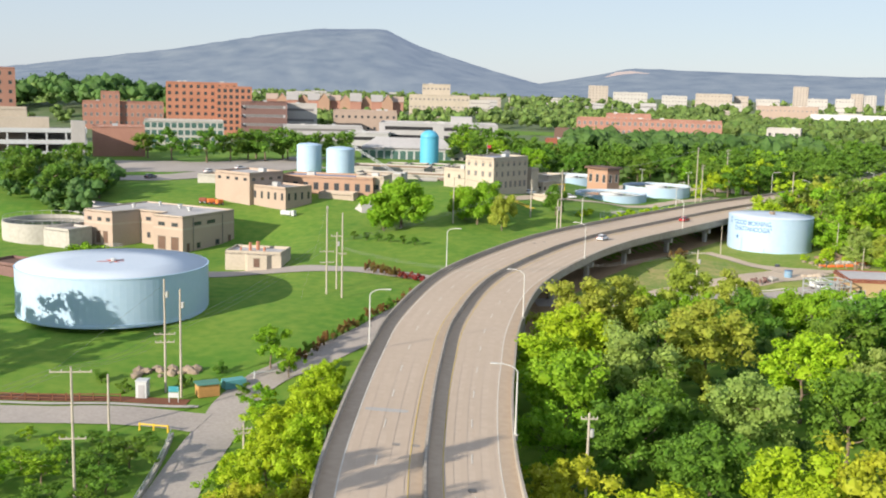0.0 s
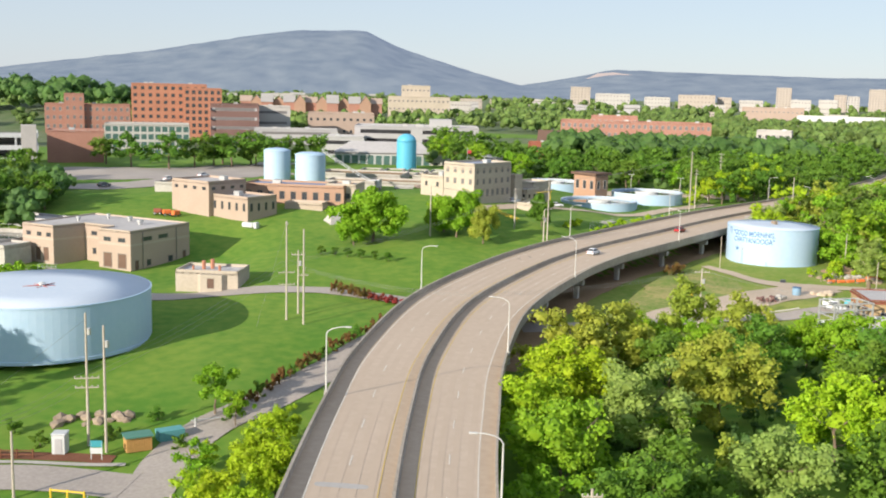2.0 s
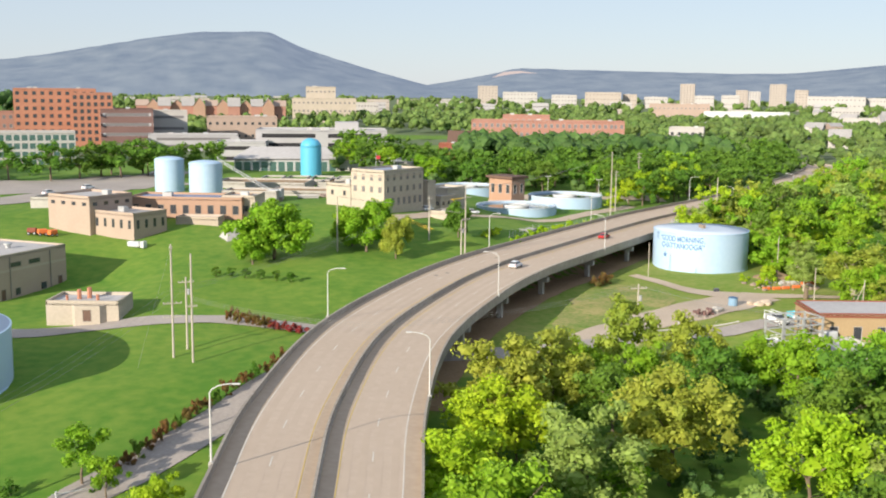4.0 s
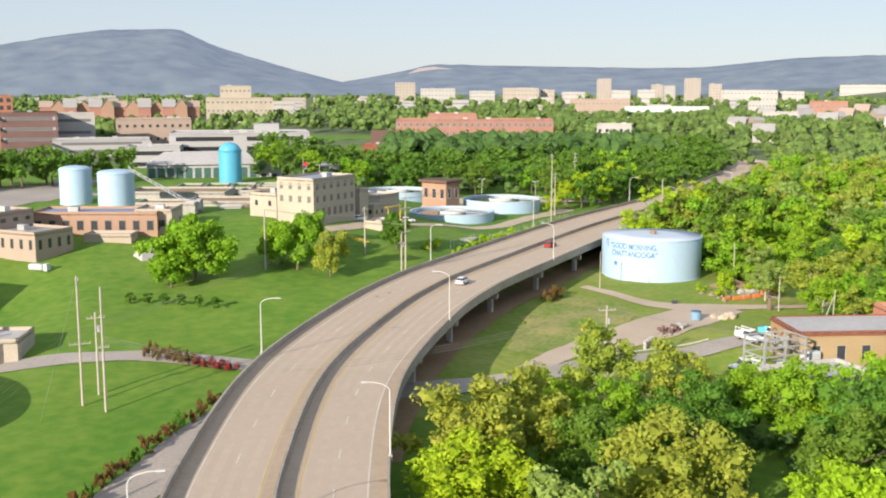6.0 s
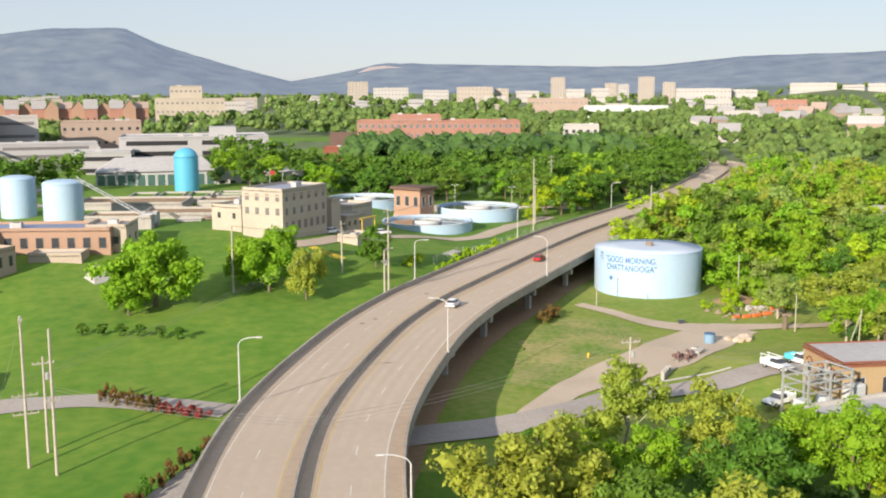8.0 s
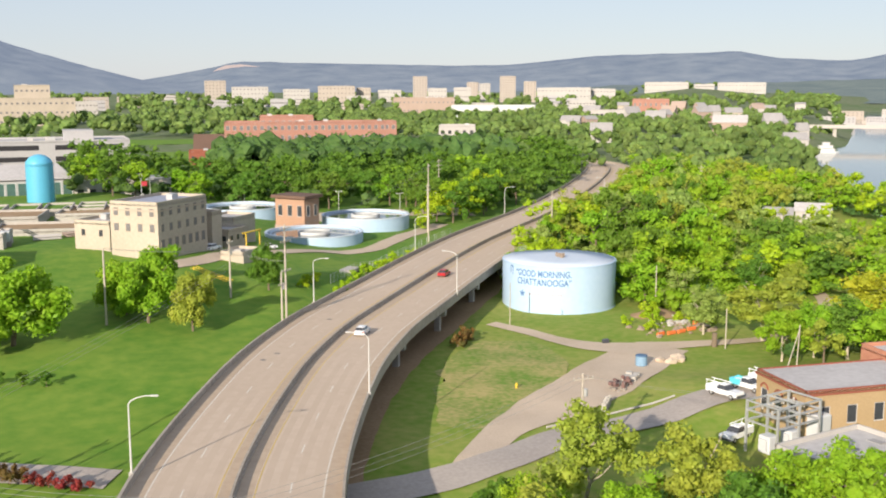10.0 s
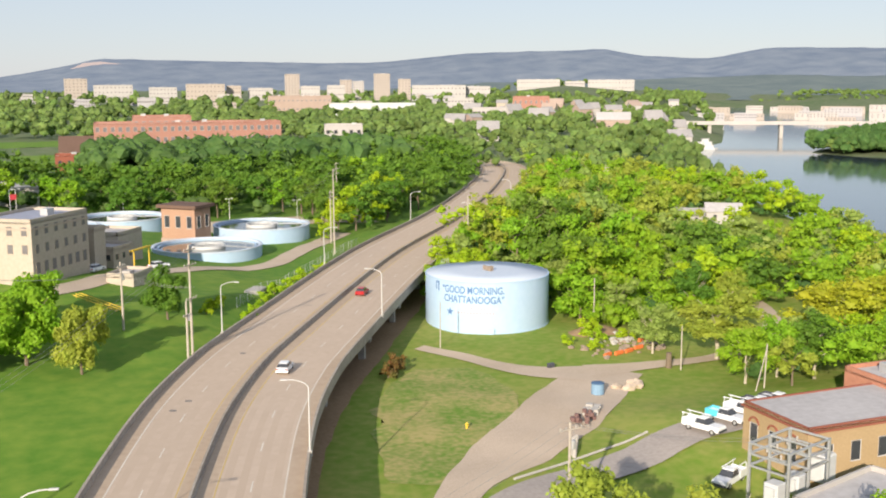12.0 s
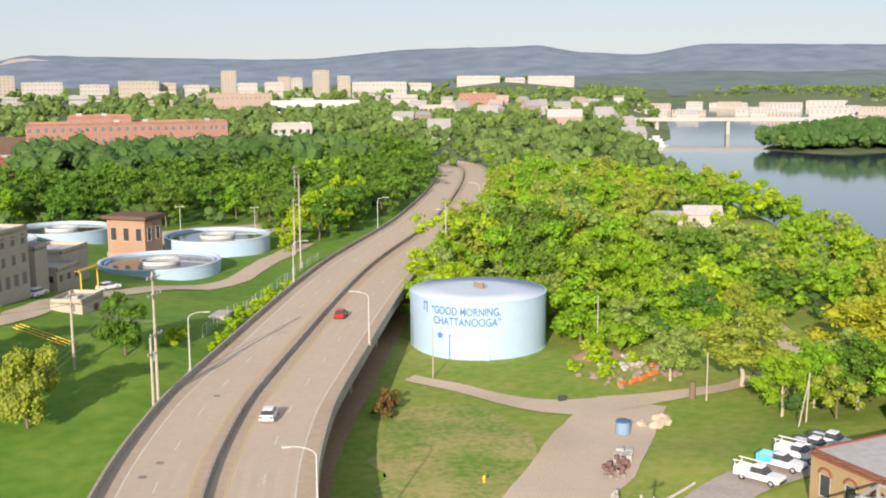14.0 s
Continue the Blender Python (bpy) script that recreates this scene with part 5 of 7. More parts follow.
for k in range(4):
    b_ = thing("pipe_stack", "stack of pale pipes and timber in the works yard", "pipes", pose(6 + 7 * k, 356 + 3 * k, gz(6 + 7 * k, 356 + 3 * k), 0, 0, 20 * k), "works yard")
    part("pipe_bundle", rods(*[((-3, 0.5 * j, 0.3 + 0.45 * (j % 2)), (3, 0.5 * j + 0.4, 0.3 + 0.45 * (j % 2)), 0.24) for j in range(6)]), PINKST if k % 2 else PALEST, b_)

# cream stone building
cream = block("office_building", "cream stone three-storey plant office with flat roof", 27.9, 334.6, 46.8, 17.7, 11.7, 17.2, 26.6, CREAM, mat("blue_roof_sheet", (0.34, 0.37, 0.46), 0.7, 0.2, 0.6), 2, 6, (1.1, 1.7), WIN_SOFT, base=3.0)
part("cornice", prism(bmesh.new(), [(-8.95, -5.95), (8.95, -5.95), (8.95, 5.95), (-8.95, 5.95)], 8.0, 8.35), TANLIGHT, cream)
for c in range(7):
    window(cream, (0, -5.85, 0), -7.4 + 2.45 * c, 1.2, 1.3, 2.2, WIN_SOFT)
block("office_wing", "lower cream stone wing of the plant office", 17.0, 340.5, 46.8, 8, 9, 17, 22, CREAM, ROOFL, 1, 2, (0.9, 1.4))
block("office_wing", "beige annex beside the plant office", 38.0, 345, 46.8, 4, 9, 15, 22.3, CREAM, ROOFL, kit=False)
block("service_shed", "low beige shed with a yellow pipe frame", 44.5, 350, 46.8, 8, 7, 13.4, 17.5, CREAM, ROOFG, 1, 3, (1.0, 1.2), kit=False)
block("service_shed", "taller beige service block beside the basins", 48, 361, 46.8, 10, 8, 12.5, 19, CREAM, ROOFL, kit=False)
frame_ = thing("pipe_gantry", "yellow painted pipe frame over the road", "frame", pose(50, 345, gz(50, 345), 0, 0, 46.8))
part("post", rods(((-3, 0, 0), (-3, 0, 4.4), 0.15)), YELLOW, frame_), part("post", rods(((3, 0, 0), (3, 0, 4.4), 0.15)), YELLOW, frame_)
part("beam", rods(((-3.6, 0, 4.4), (3.6, 0, 4.4), 0.16), ((-3.6, 0.6, 4.4), (3.6, 0.6, 4.4), 0.12)), YELLOW, frame_)
tower = block("brick_tower_house", "square orange brick control house with brown roof", 74, 396, -51, 10, 7, 10.3, 19.2, mat("pale_orange_brick", (0.42, 0.265, 0.185), 0.9, 0.15, 1.0, (0.36, 0.22, 0.15), 0.2, fine=14), ROOFB, 1, 3, (1.5, 3.2), WIN_PALE, kit=False, base=2.0, sidecols=2)
part("roof_overhang", prism(bmesh.new(), [(-5.9, -4.4), (5.9, -4.4), (5.9, 4.4), (-5.9, 4.4)], 8.95, 9.75), ROOFB, tower, "overhanging brown eaves")
part("plinth", prism(bmesh.new(), [(-5.2, -3.7), (5.2, -3.7), (5.2, 3.7), (-5.2, 3.7)], -3, 1.2), PINKST, tower)
boxh = block("valve_house", "small beige concrete valve house on the slope", 44, 330, 50, 8, 5.5, 11.5, 15.2, CREAM, ROOFL, kit=False)
window(boxh, (0, -2.75, 0), 1, 1.6, 1.6, 2.2, DOOR_M, "door")
part("roof_hatch", boxes((-1.5, -0.8, 3.7, 0.5, 0.8, 4.3, 0.05)), CONCRETE, boxh)
slab = thing("concrete_chamber", "low broken concrete chamber by the fence", "chamber", pose(66, 322, gz(66, 322), 0, 0, 50))
part("slab", boxes((-2.5, -1.5, -0.3, 2.5, 1.5, 0.6, 0.1)), CONCRETE, slab)

# yellow brick works by the yard
works = thing("works_building", "yellow brick works building with arched windows and pale roof", "building", pose(93.9, 211.6, 4.4, 0, 0, -8))
pts = [(0, 0), (34, 0), (34, 12), (0, 12)]
part("wall", prism(bmesh.new(), pts, -1.5, 6.0), mat("yellow_brick", (0.44, 0.32, 0.185), 0.9, 0.15, 1.0, (0.36, 0.26, 0.145), 0.2, fine=14), works)
roof_kit(works, pts, 6.05, BRICK, ROOFL, 0.18)
part("cornice", prism(bmesh.new(), [(-0.25, -0.25), (34.2, -0.25), (34.2, 12.2), (-0.25, 12.2)], 5.5, 5.75), BRICK, works, "red brick cornice")
for v in (2.6, 6.2, 9.8):
    window(works, (0, 0, -90), -v, 2.6, 1.5, 2.6, WIN_PALE)
    a_ = part("brick_arch", rods(*[((-0.06, v + 0.9 * math.cos(t_), 3.9 + 0.7 * math.sin(t_)), (-0.06, v + 0.9 * math.cos(t_ + .4), 3.9 + 0.7 * math.sin(t_ + .4)), 0.14) for t_ in np.arange(0, 3.0, 0.4)]), BRICK, works)
for u in np.arange(3, 33, 4.2):
    window(works, (0, 0, 0), u, 2.6, 1.5, 2.6, WIN_PALE)
block("works_wing", "taller brick wing of the works building", 124, 219.5, -8, 16, 10, 4, 11.2, ORBRICK, ROOFL, 1, 4, (1.4, 2.0))
shed = block("metal_shed", "pale metal shed with a shallow grey roof", 89.5, 199.5, 8, 15, 8.5, 4.0, 7.4, PALEST, ROOFL, kit=False)
for u in (-4, 0.5, 5):
    part("roof_light", boxes((u - 0.6, -1.5, 3.4, u + 0.6, 0.4, 3.5)), ROOFG, shed)
sub = thing("substation", "galvanised steel switchyard frame with transformers", "substation", pose(88.5, 209.5, 4.2, 0, 0, 10))
for u in (-4, 0, 4):
    for v in (-2.5, 2.5):
        part("column", boxes((u - 0.14, v - 0.14, -0.3, u + 0.14, v + 0.14, 6.4)), STEEL, sub)
for zz in (3.8, 5.2, 6.4):
    part("beam", boxes((-4.2, -2.62, zz, 4.2, -2.4, zz + 0.2), (-4.2, 2.4, zz, 4.2, 2.62, zz + 0.2), (-4.1, -2.4, zz, -3.9, 2.4, zz + .2), (3.9, -2.4, zz, 4.1, 2.4, zz + .2), (-.1, -2.4, zz, .1, 2.4, zz + .2)), STEEL, sub)
for k in range(8):
    part("insulator", lathe(bmesh.new(), [(0.06, 5.4), (0.16, 5.5), (0.08, 5.65), (0.16, 5.8), (0.06, 6.0)], 8), CONCRETE, sub).location = (-3.6 + k, -1.2 + 2.4 * (k % 2), 0)
for u in (-2.6, 1.6):
    part("transformer", boxes((u - 0.9, -0.9, 0, u + 0.9, 0.9, 2.3, 0.1), (u - 1.2, -0.6, 0.4, u - 0.9, 0.6, 1.9), (u + 0.9, -0.6, 0.4, u + 1.2, 0.6, 1.9)), WHITEP, sub)
part("transformer", boxes((6, -1, 0, 8.6, 1.2, 3.4, 0.2)), WHITEP, sub, "large pale transformer case")


# ---------------------------------------------------------------- town
block("hospital", "large orange brick hospital with gridded windows", -123, 620, 11, 40, 24, 16, 47, ORBRICK, ROOFG, 7, 10, (2.0, 2.0), WIN_BRICK, base=4)
block("hospital_wing", "orange brick hospital wing with deep window bays", -104, 616, 11, 20, 20, 16, 45, ORBRICK, ROOFG, 7, 6, (2.0, 2.2), WIN_BRICK, base=4)
block("brick_school", "red brick school with white-trimmed windows", -180, 662, 15, 48, 16, 18, 34, FARBRICK, ROOFB, 3, 14, (1.6, 2.2), WIN_FAR)
block("brick_turret", "red brick turret of the school", -186, 655, 15, 11, 10, 18, 40, FARBRICK, ROOFB, 4, 3, (1.4, 2.2), WIN_FAR, kit=False)
block("plum_building", "dark plum brick office with long window bands", -86, 614, 8, 26, 20, 16, 37, PLUM, ROOFG, 4, 1, (24, 1.6), WIN_STRIP)
block("red_tower", "red brick tower block", -200, 516, 21, 14, 14, 16, 52, FARBRICK, ROOFG, 8, 3, (1.6, 1.8))
deckpark = thing("parking_deck", "white concrete parking deck with open dark levels", "parking deck", pose(-146, 400, 15.4, 0, 0, 19))
for k in range(4):
    z = 0.4 + 4.3 * k
    part("slab", boxes((-21, -13, z - 0.4, 21, 13, z)), CONCRETE, deckpark)
    part("parapet", boxes((-21.1, -13.2, z - 0.5, 21.1, -12.9, z + 1.15), (20.9, -12.9, z - 0.5, 21.15, 13, z + 1.15), (-21.15, -12.9, z - 0.5, -20.9, 13, z + 1.15)), WHITEP, deckpark)
    if k < 3:
        for c in range(7):
            part("column", boxes((-20.6 + 6.8 * c, -12.9, z, -20.0 + 6.8 * c, -12.3, z + 4.0)), WHITEP, deckpark)
part("rear_wall", boxes((-21, 12.6, -3, 21, 13, 13.5)), CONCRETE, deckpark)
part("stair_tower", boxes((15.5, -13.4, -2, 20.5, -9, 17.2, 0.05)), PALEST, deckpark)
part("roof_house", boxes((-12, 2, 13.3, 8, 12, 17.8, 0.05)), CREAM, deckpark)
block("beige_hall", "beige windowless upper hall", -160, 410, 19, 20, 16, 16, 36, CREAM, ROOFL, kit=False)
block("brick_store", "plain red brick store", -124, 446, 15, 21, 16, 15, 28.5, FARBRICK, ROOFL)
block("glazed_frame_building", "pale framed glass building", -108, 500, 12, 36, 20, 15, 29.5, PALEST, ROOFG, 4, 12, (2.5, 2.6), WIN_GREEN, kit=False)
block("white_office", "white office with window bands", -67, 630, 6, 20, 16, 17, 36, PALEST, ROOFL, 3, 1, (18, 1.6), WIN_STRIP)
block("white_office", "low pale office block", -50, 590, 6, 44, 14, 17, 25, GREYST, ROOFL, 2, 1, (40, 1.4), WIN_STRIP)
block("pink_hall", "low pink stone hall", -30, 672, 3, 40, 18, 17, 32, PINKST, ROOFL, 2, 10, (1.6, 1.6))
for k in range(13):
    gable("terrace_house", "red brick gabled house in a far row", -118 + 8.8 * k, 893 - 3 * (k % 3), 4 + 90 * (k % 2), 9, 9, 18, 35, 39 + (k % 3), SALMON if k % 2 else FARBRICK, ROOFG if k % 3 else PINKST, "far house row")
gpk = block("parking_garage", "long grey parking garage with dark open bands", 14, 545, -2, 60, 30, 12, 29.5, GREYST, ROOFL, 2, 2, (27, 2.0), WIN_SLOT, base=9)
part("stair_tower", boxes((6, -10, 14, 17, 4, 21.5, 0.1)), GREYST, gpk)
block("parking_garage", "long grey parking garage lower block", -22, 520, -2, 22, 20, 12, 25, GREYST, ROOFL, 2, 1, (18, 1.8), WIN_SLOT, base=4)
hall = block("filter_hall", "long pale-roofed hall with a glazed front", -2, 470, 0, 40, 18, 14, 21.2, GREYST, ROOFL, 1, 12, (2.8, 4.6), WIN_GREEN, kit=False, base=1.0)
bm = bmesh.new()
vs_ = [bm.verts.new(p) for p in ((-20.5, -9.6, 7.3), (20.5, -9.6, 7.3), (20.5, 9.6, 7.3), (-20.5, 9.6, 7.3), (-14, 3, 11.5), (16, 3, 11.5))]
for f in ((0, 1, 5, 4), (1, 2, 5), (2, 3, 4, 5), (3, 0, 4), (3, 2, 1, 0)):
    bm.faces.new([vs_[i] for i in f])
part("hipped_roof", bm, ROOFL, hall)
block("plant_hall", "flat-roofed concrete plant hall", 34, 470, -4, 30, 22, 13, 20, CONCRETE, ROOFL, 1, 8, (2, 1.6))
block("cream_apartments", "stepped cream apartment block", 25, 994, -1, 56, 22, 18, 40, CREAM, ROOFL, 3, 14, (1.8, 1.6), WIN_FAR)
block("cream_apartments", "upper storeys of the cream apartments", 22, 996, -1, 26, 16, 18, 50, CREAM, ROOFL, 4, 7, (1.8, 1.6), WIN_FAR)
block("red_school", "long red brick school with pale trim", 137, 617, -13, 78, 18, 17, 32.3, FARBRICK, ROOFL, 3, 24, (1.7, 2.2), WIN_FAR)
block("red_school_wing", "projecting red brick wing of the school", 172, 607, -13, 16, 14, 17, 32.3, FARBRICK, ROOFL, 3, 5, (1.7, 2.2), WIN_FAR)
block("red_school_wing", "higher red brick centre of the school", 129, 623, -13, 26, 16, 17, 35, FARBRICK, ROOFL, 3, 8, (1.7, 2.2), WIN_FAR)
block("field_house", "small flat-roofed red brick house by the ball field", 84, 596, -10, 15, 9, 14, 20.5, BRICK, ROOFL, 1, 4, (1.2, 1.6))
gable("barn", "grey-roofed long shed behind the trees", 107, 684, -12, 26, 20, 14, 17, 24, CONCRETE, ROOFB)
block("brick_store", "small red brick store among the trees", 132, 576, -17, 7, 7, 10, 19, FARBRICK, ROOFB, kit=False)
block("substation_hall", "pale ruined hall behind the trees", 231, 645, -24, 20, 14, 14, 28, PALEST, ROOFL, 2, 5, (1.8, 2))
SKY = "downtown skyline"
for x, y, w, d, z1, hd, m_, r, c in ((326, 1864, 34, 24, 56, -10, CITYWARM, 8, 6), (381, 1854, 59, 24, 46, -12, CITY, 4, 10), (455, 1837, 43, 24, 42, -14, CITY, 4, 8), (519, 1820, 61, 24, 47, -16, CITYWARM, 4, 10)):
    block("city_block", "pale downtown block seen far off", x, y, hd, w, d, 16, z1, m_, ROOFL, r, c, (2.4, 1.8), WIN_FAR, group=SKY)
for x, y, w, d, z1, hd, m_, r, c in ((683, 1855, 25, 25, 63, -22, CITYWARM, 11, 5), (788, 1864, 21, 20, 53, -25, CITYWARM, 8, 4), (808, 1855, 20, 20, 51, -25, CITY, 8, 4), (801, 1747, 27, 24, 63, -26, CITYWARM, 11, 6), (835, 1730, 21, 20, 54, -28, CITYWARM, 8, 4)):
    block("city_tower", "downtown office tower seen far off", x, y, hd, w, d, 16, z1, m_, ROOFL, r, c, (2.4, 2.0), WIN_FAR, group=SKY)
for x, y, w, d, z1, hd, m_, r, c in ((692, 1797, 32, 20, 43, -23, CITY, 3, 6), (837, 1615, 85, 24, 44, -30, CITY, 3, 14), (620, 1840, 40, 20, 40, -18, CITY, 3, 8), (900, 1600, 40, 20, 42, -30, CITY, 3, 8), (740, 1800, 30, 20, 44, -24, CITY, 3, 6), (570, 1830, 24, 20, 44, -18, CITYWARM, 4, 5)):
    block("city_block", "pale downtown block seen far off", x, y, hd, w, d, 16, z1, m_, ROOFL, r, c, (2.4, 1.8), WIN_FAR, group=SKY)
block("white_hall", "long low white hall", 437, 1034, -26, 80, 24, 16, 30, WHITEP, WHITEP, kit=False)
block("pink_hall", "low pink brick hall behind the white one", 413, 1155, -22, 64, 20, 18, 36, PINKST, ROOFL, 2, 14, (1.8, 1.6), WIN_FAR)
block("brick_mansion", "dark red brick mansion with pale cornice", 566, 959, -35, 34, 18, 16, 36, FARBRICK, ROOFL, 2, 7, (1.8, 3.0), WIN_FAR)
block("colonnade", "white colonnade pavilion among far trees", 481, 896, -32, 30, 10, 16, 28, PALEST, PALEST, 1, 8, (2.6, 6), kit=False)
gable("mansion", "pale pink mansion above the river", 490, 742, -39, 24, 14, 12, 23, 28, PINKST, ROOFL)
for x, y, w, z1 in ((1256, 1941, 87, 59), (1316, 1897, 40, 55), (1374, 1853, 93, 58)):
    block("hill_building", "long pale building on the far hill", x, y, -37, w, 22, 30, z1 - 6, CITY, ROOFL, 2, 14, (2.4, 2.0), WIN_FAR, group="far hill buildings")
hr = random.Random(31)
for k in range(40):
    d = hr.uniform(740, 1300)
    a = radians(hr.uniform(27, 46))
    x, y = math.sin(a) * d, 60 + math.cos(a) * d
    if gz(x, y) < 0 or lateral(x, y)[0][0] < 10 and y < 640:
        continue
    g = gz(x, y)
    gable("house", "small pale house among far trees", x, y, hr.uniform(-60, 10), hr.uniform(9, 16), hr.uniform(8, 11), g, g + hr.uniform(8, 11), g + hr.uniform(12, 15), hr.choice([PALEST, PALEST, CREAM, PINKST]), hr.choice([ROOFG, ROOFG, PINKST]), "far houses")
for k in range(34):
    d = hr.uniform(1150, 1900)
    a = radians(hr.uniform(-12, 30))
    x, y = math.sin(a) * d, 60 + math.cos(a) * d
    g = gz(x, y)
    block("town_block", "low town block among far trees", x, y, -math.degrees(a), hr.uniform(12, 32), 14, g, g + hr.uniform(9, 16), hr.choice([CITY, CITY, CITYWARM, PALEST, GREYST]), ROOFL, 2, 8, (2, 1.6), WIN_FAR, kit=False, side=False, group="far town blocks")
for k in range(30):
    d = hr.uniform(1350, 2100)
    a = radians(hr.uniform(42, 58))
    x, y = math.sin(a) * d, 150 + math.cos(a) * d
    block("town_block", "low pale block across the river", x, y, -math.degrees(a), hr.uniform(25, 70), 16, 0, hr.uniform(4, 9), hr.choice([CITYWARM, GREYST, PALEST]), ROOFL, 2, 8, (2, 1.6), WIN_FAR, kit=False, side=False, group="town across the river")
# river house
hs = gable("river_house", "white house with a pale hipped roof above the river", 246, 381, -40, 11, 8, gz(246, 381), gz(246, 381) + 4, gz(246, 381) + 6.2, PALEST, ROOFL)
gable("river_house", "white garden house above the river", 234, 384, -40, 9, 7, gz(234, 384), gz(234, 384) + 3.2, gz(234, 384) + 5, PALEST, ROOFG)

# river crossings and boat
def crossing(name, label, x0, y0, x1, y1, z, piers, material):
    ob = thing(name, label, "bridge", pose(x0, y0, 0, 0, 0, math.degrees(math.atan2(y1 - y0, x1 - x0))))
    ln = math.hypot(x1 - x0, y1 - y0)
    part("deck", boxes((0, -6, z - 2.2, ln, 6, z)), material, ob)
    part("railing", boxes((0, -6, z, ln, -5.7, z + 1.2)), material, ob)
    for k in range(piers):
        u = ln * (k + 0.5) / piers
        part("pier", boxes((u - 1.6, -4, WATER_Z - 3, u + 1.6, 4, z - 2.2)), CONCRETE, ob)
    return ob


crossing("river_bridge", "white low road bridge over the river", 690, 900, 950, 700, 11.5, 5, PALEST)
crossing("river_bridge", "high pale road bridge beyond the first", 1130, 884, 1400, 700, 17, 5, PALEST)
boat = thing("riverboat", "white stern-wheel riverboat at the bank", "boat", pose(590, 752, WATER_Z, 0, 0, -30))
part("hull", prism(bmesh.new(), [(-9, -2.5), (7, -2.5), (10, 0), (7, 2.5), (-9, 2.5)], -0.4, 1.3), WHITEP, boat)
for k, (l, z) in enumerate(((7.5, 1.3), (6, 3.8), (3, 6.2))):
    part("cabin", boxes((-l, -2.2 + 0.3 * k, z, l * 0.8, 2.2 - 0.3 * k, z + 2.2, 0.05)), WHITEP, boat)
    part("awning", boxes((-l - 0.6, -2.6 + 0.3 * k, z + 2.2, l * 0.8 + 0.6, 2.6 - 0.3 * k, z + 2.4)), PALEST, boat)


# ---------------------------------------------------------------- poles and wires
def utility_pole(label, x, y, h, arms=((0, 2.4),), ang=0.0, lean=0.0, z=None, gear=False, r=0.2):
    """A timber pole with crossarms, insulators and, on some, a transformer can."""
    ob = thing("utility_pole", label, "utility pole", pose(x, y, gz(x, y) if z is None else z, lean, 0, ang), "utility poles")
    part("pole", rods(((0, 0, -0.5), (0, 0, h), r, r * 0.7, 8)), WOOD, ob)
    for dz, w in arms:
        part("crossarm", boxes((-w / 2, -0.22, h - 0.7 - dz, w / 2, -0.1, h - 0.55 - dz)), WOOD, ob)
        for u in (-0.48, -0.22, 0.22, 0.48):
            part("insulator", lathe(bmesh.new(), [(0.05, 0), (0.09, 0.08), (0.05, 0.2), (0.03, 0.26)], 8), CONCRETE, ob).location = (u * w, -0.16, h - 0.55 - dz)
    if gear:
        part("transformer", lathe(bmesh.new(), [(0.26, h - 3.0), (0.28, h - 2.9), (0.28, h - 2.1), (0.12, h - 2.0)], 12), STEEL, ob).location = (0.42, 0, 0)
    return ob


def wire(pts, sag=0.8, r=0.016):
    cu = bpy.data.curves.new("wire", "CURVE")
    cu.dimensions, cu.bevel_depth, cu.bevel_resolution = "3D", r, 0
    for a, b in zip(pts, pts[1:]):
        sp = cu.splines.new("POLY")
        sp.points.add(10)
        for k in range(11):
            u = k / 10
            p = Vector(a).lerp(Vector(b), u)
            sp.points[k].co = (p.x, p.y, p.z - sag * 4 * u * (1 - u), 1)
    cu.materials.append(WIRE)
    return tagged(new("wire", cu), "thin overhead wire between timber poles", "wire", "overhead wires")


P_ = "weathered timber pole with crossarms on the lawn"
utility_pole(P_, -17.4, 215.0, 19, ((0, 0.4), (9.2, 3.0), (11.5, 3.0)), 15)
utility_pole(P_, -13.9, 211.6, 18, ((8.0, 1.6),), 15)
utility_pole("lower timber pole between the tall pair", -15.6, 219.5, 12.5, ((0.2, 2.6),), 15, gear=True)
utility_pole("tall timber pole carrying transformer gear", -38.4, 157.4, 18.5, ((8.3, 3.2), (9.6, 3.0)), 10, gear=True)
utility_pole("tall plain timber pole beside the entrance", -35.5, 155.4, 17.5, (), 10, gear=True)
utility_pole("timber pole with two crossarms below the street", -40.4, 117.5, 17, ((0, 5.0), (8.4, 3.2)), 5, r=0.2)
utility_pole("short timber pole at the kerb", -43, 141.7, 8.5, (), 0)
utility_pole("small timber pole half hidden by trees", -21.8, 131, 5.5, ((0.1, 2.2), (0.7, 1.6)), 20)
utility_pole("timber pole on the slope", 12.2, 287, 13, (), 0)
utility_pole("timber pole on the slope with a crossarm", 35.2, 297.5, 11, ((0.1, 1.8),), 40, gear=True)
utility_pole("tall timber pole beside the overpass", 42.0, 283.0, 17.5, ((0.1, 3.0), (2.4, 3.0), (7.5, 2.6)), 40)
utility_pole("timber pole beside the overpass with a lamp arm", 40.8, 281.2, 9.5, ((1.5, 2.0),), 40, gear=True)
utility_pole("timber pole at the yard entrance", 62.3, 215.5, 13, ((0.1, 2.8),), 0, gear=True)
utility_pole("slim pole before the painted tank", 90.3, 292.6, 8.5, (), 0, r=0.11)
utility_pole("slim pole at the edge of the wood", 123.2, 290, 10, (), 0, r=0.13)
utility_pole("pole wrapped in creeper by the lane", 117.6, 259.1, 7.5, (), 0, r=0.13)
utility_pole("pale timber pole with transformer in the wood", 22, 113, 13.5, ((0.1, 2.0),), 0, gear=True)
utility_pole("tall timber pole beyond the basins", 102, 366, 21, ((0.1, 1.0),), 40)
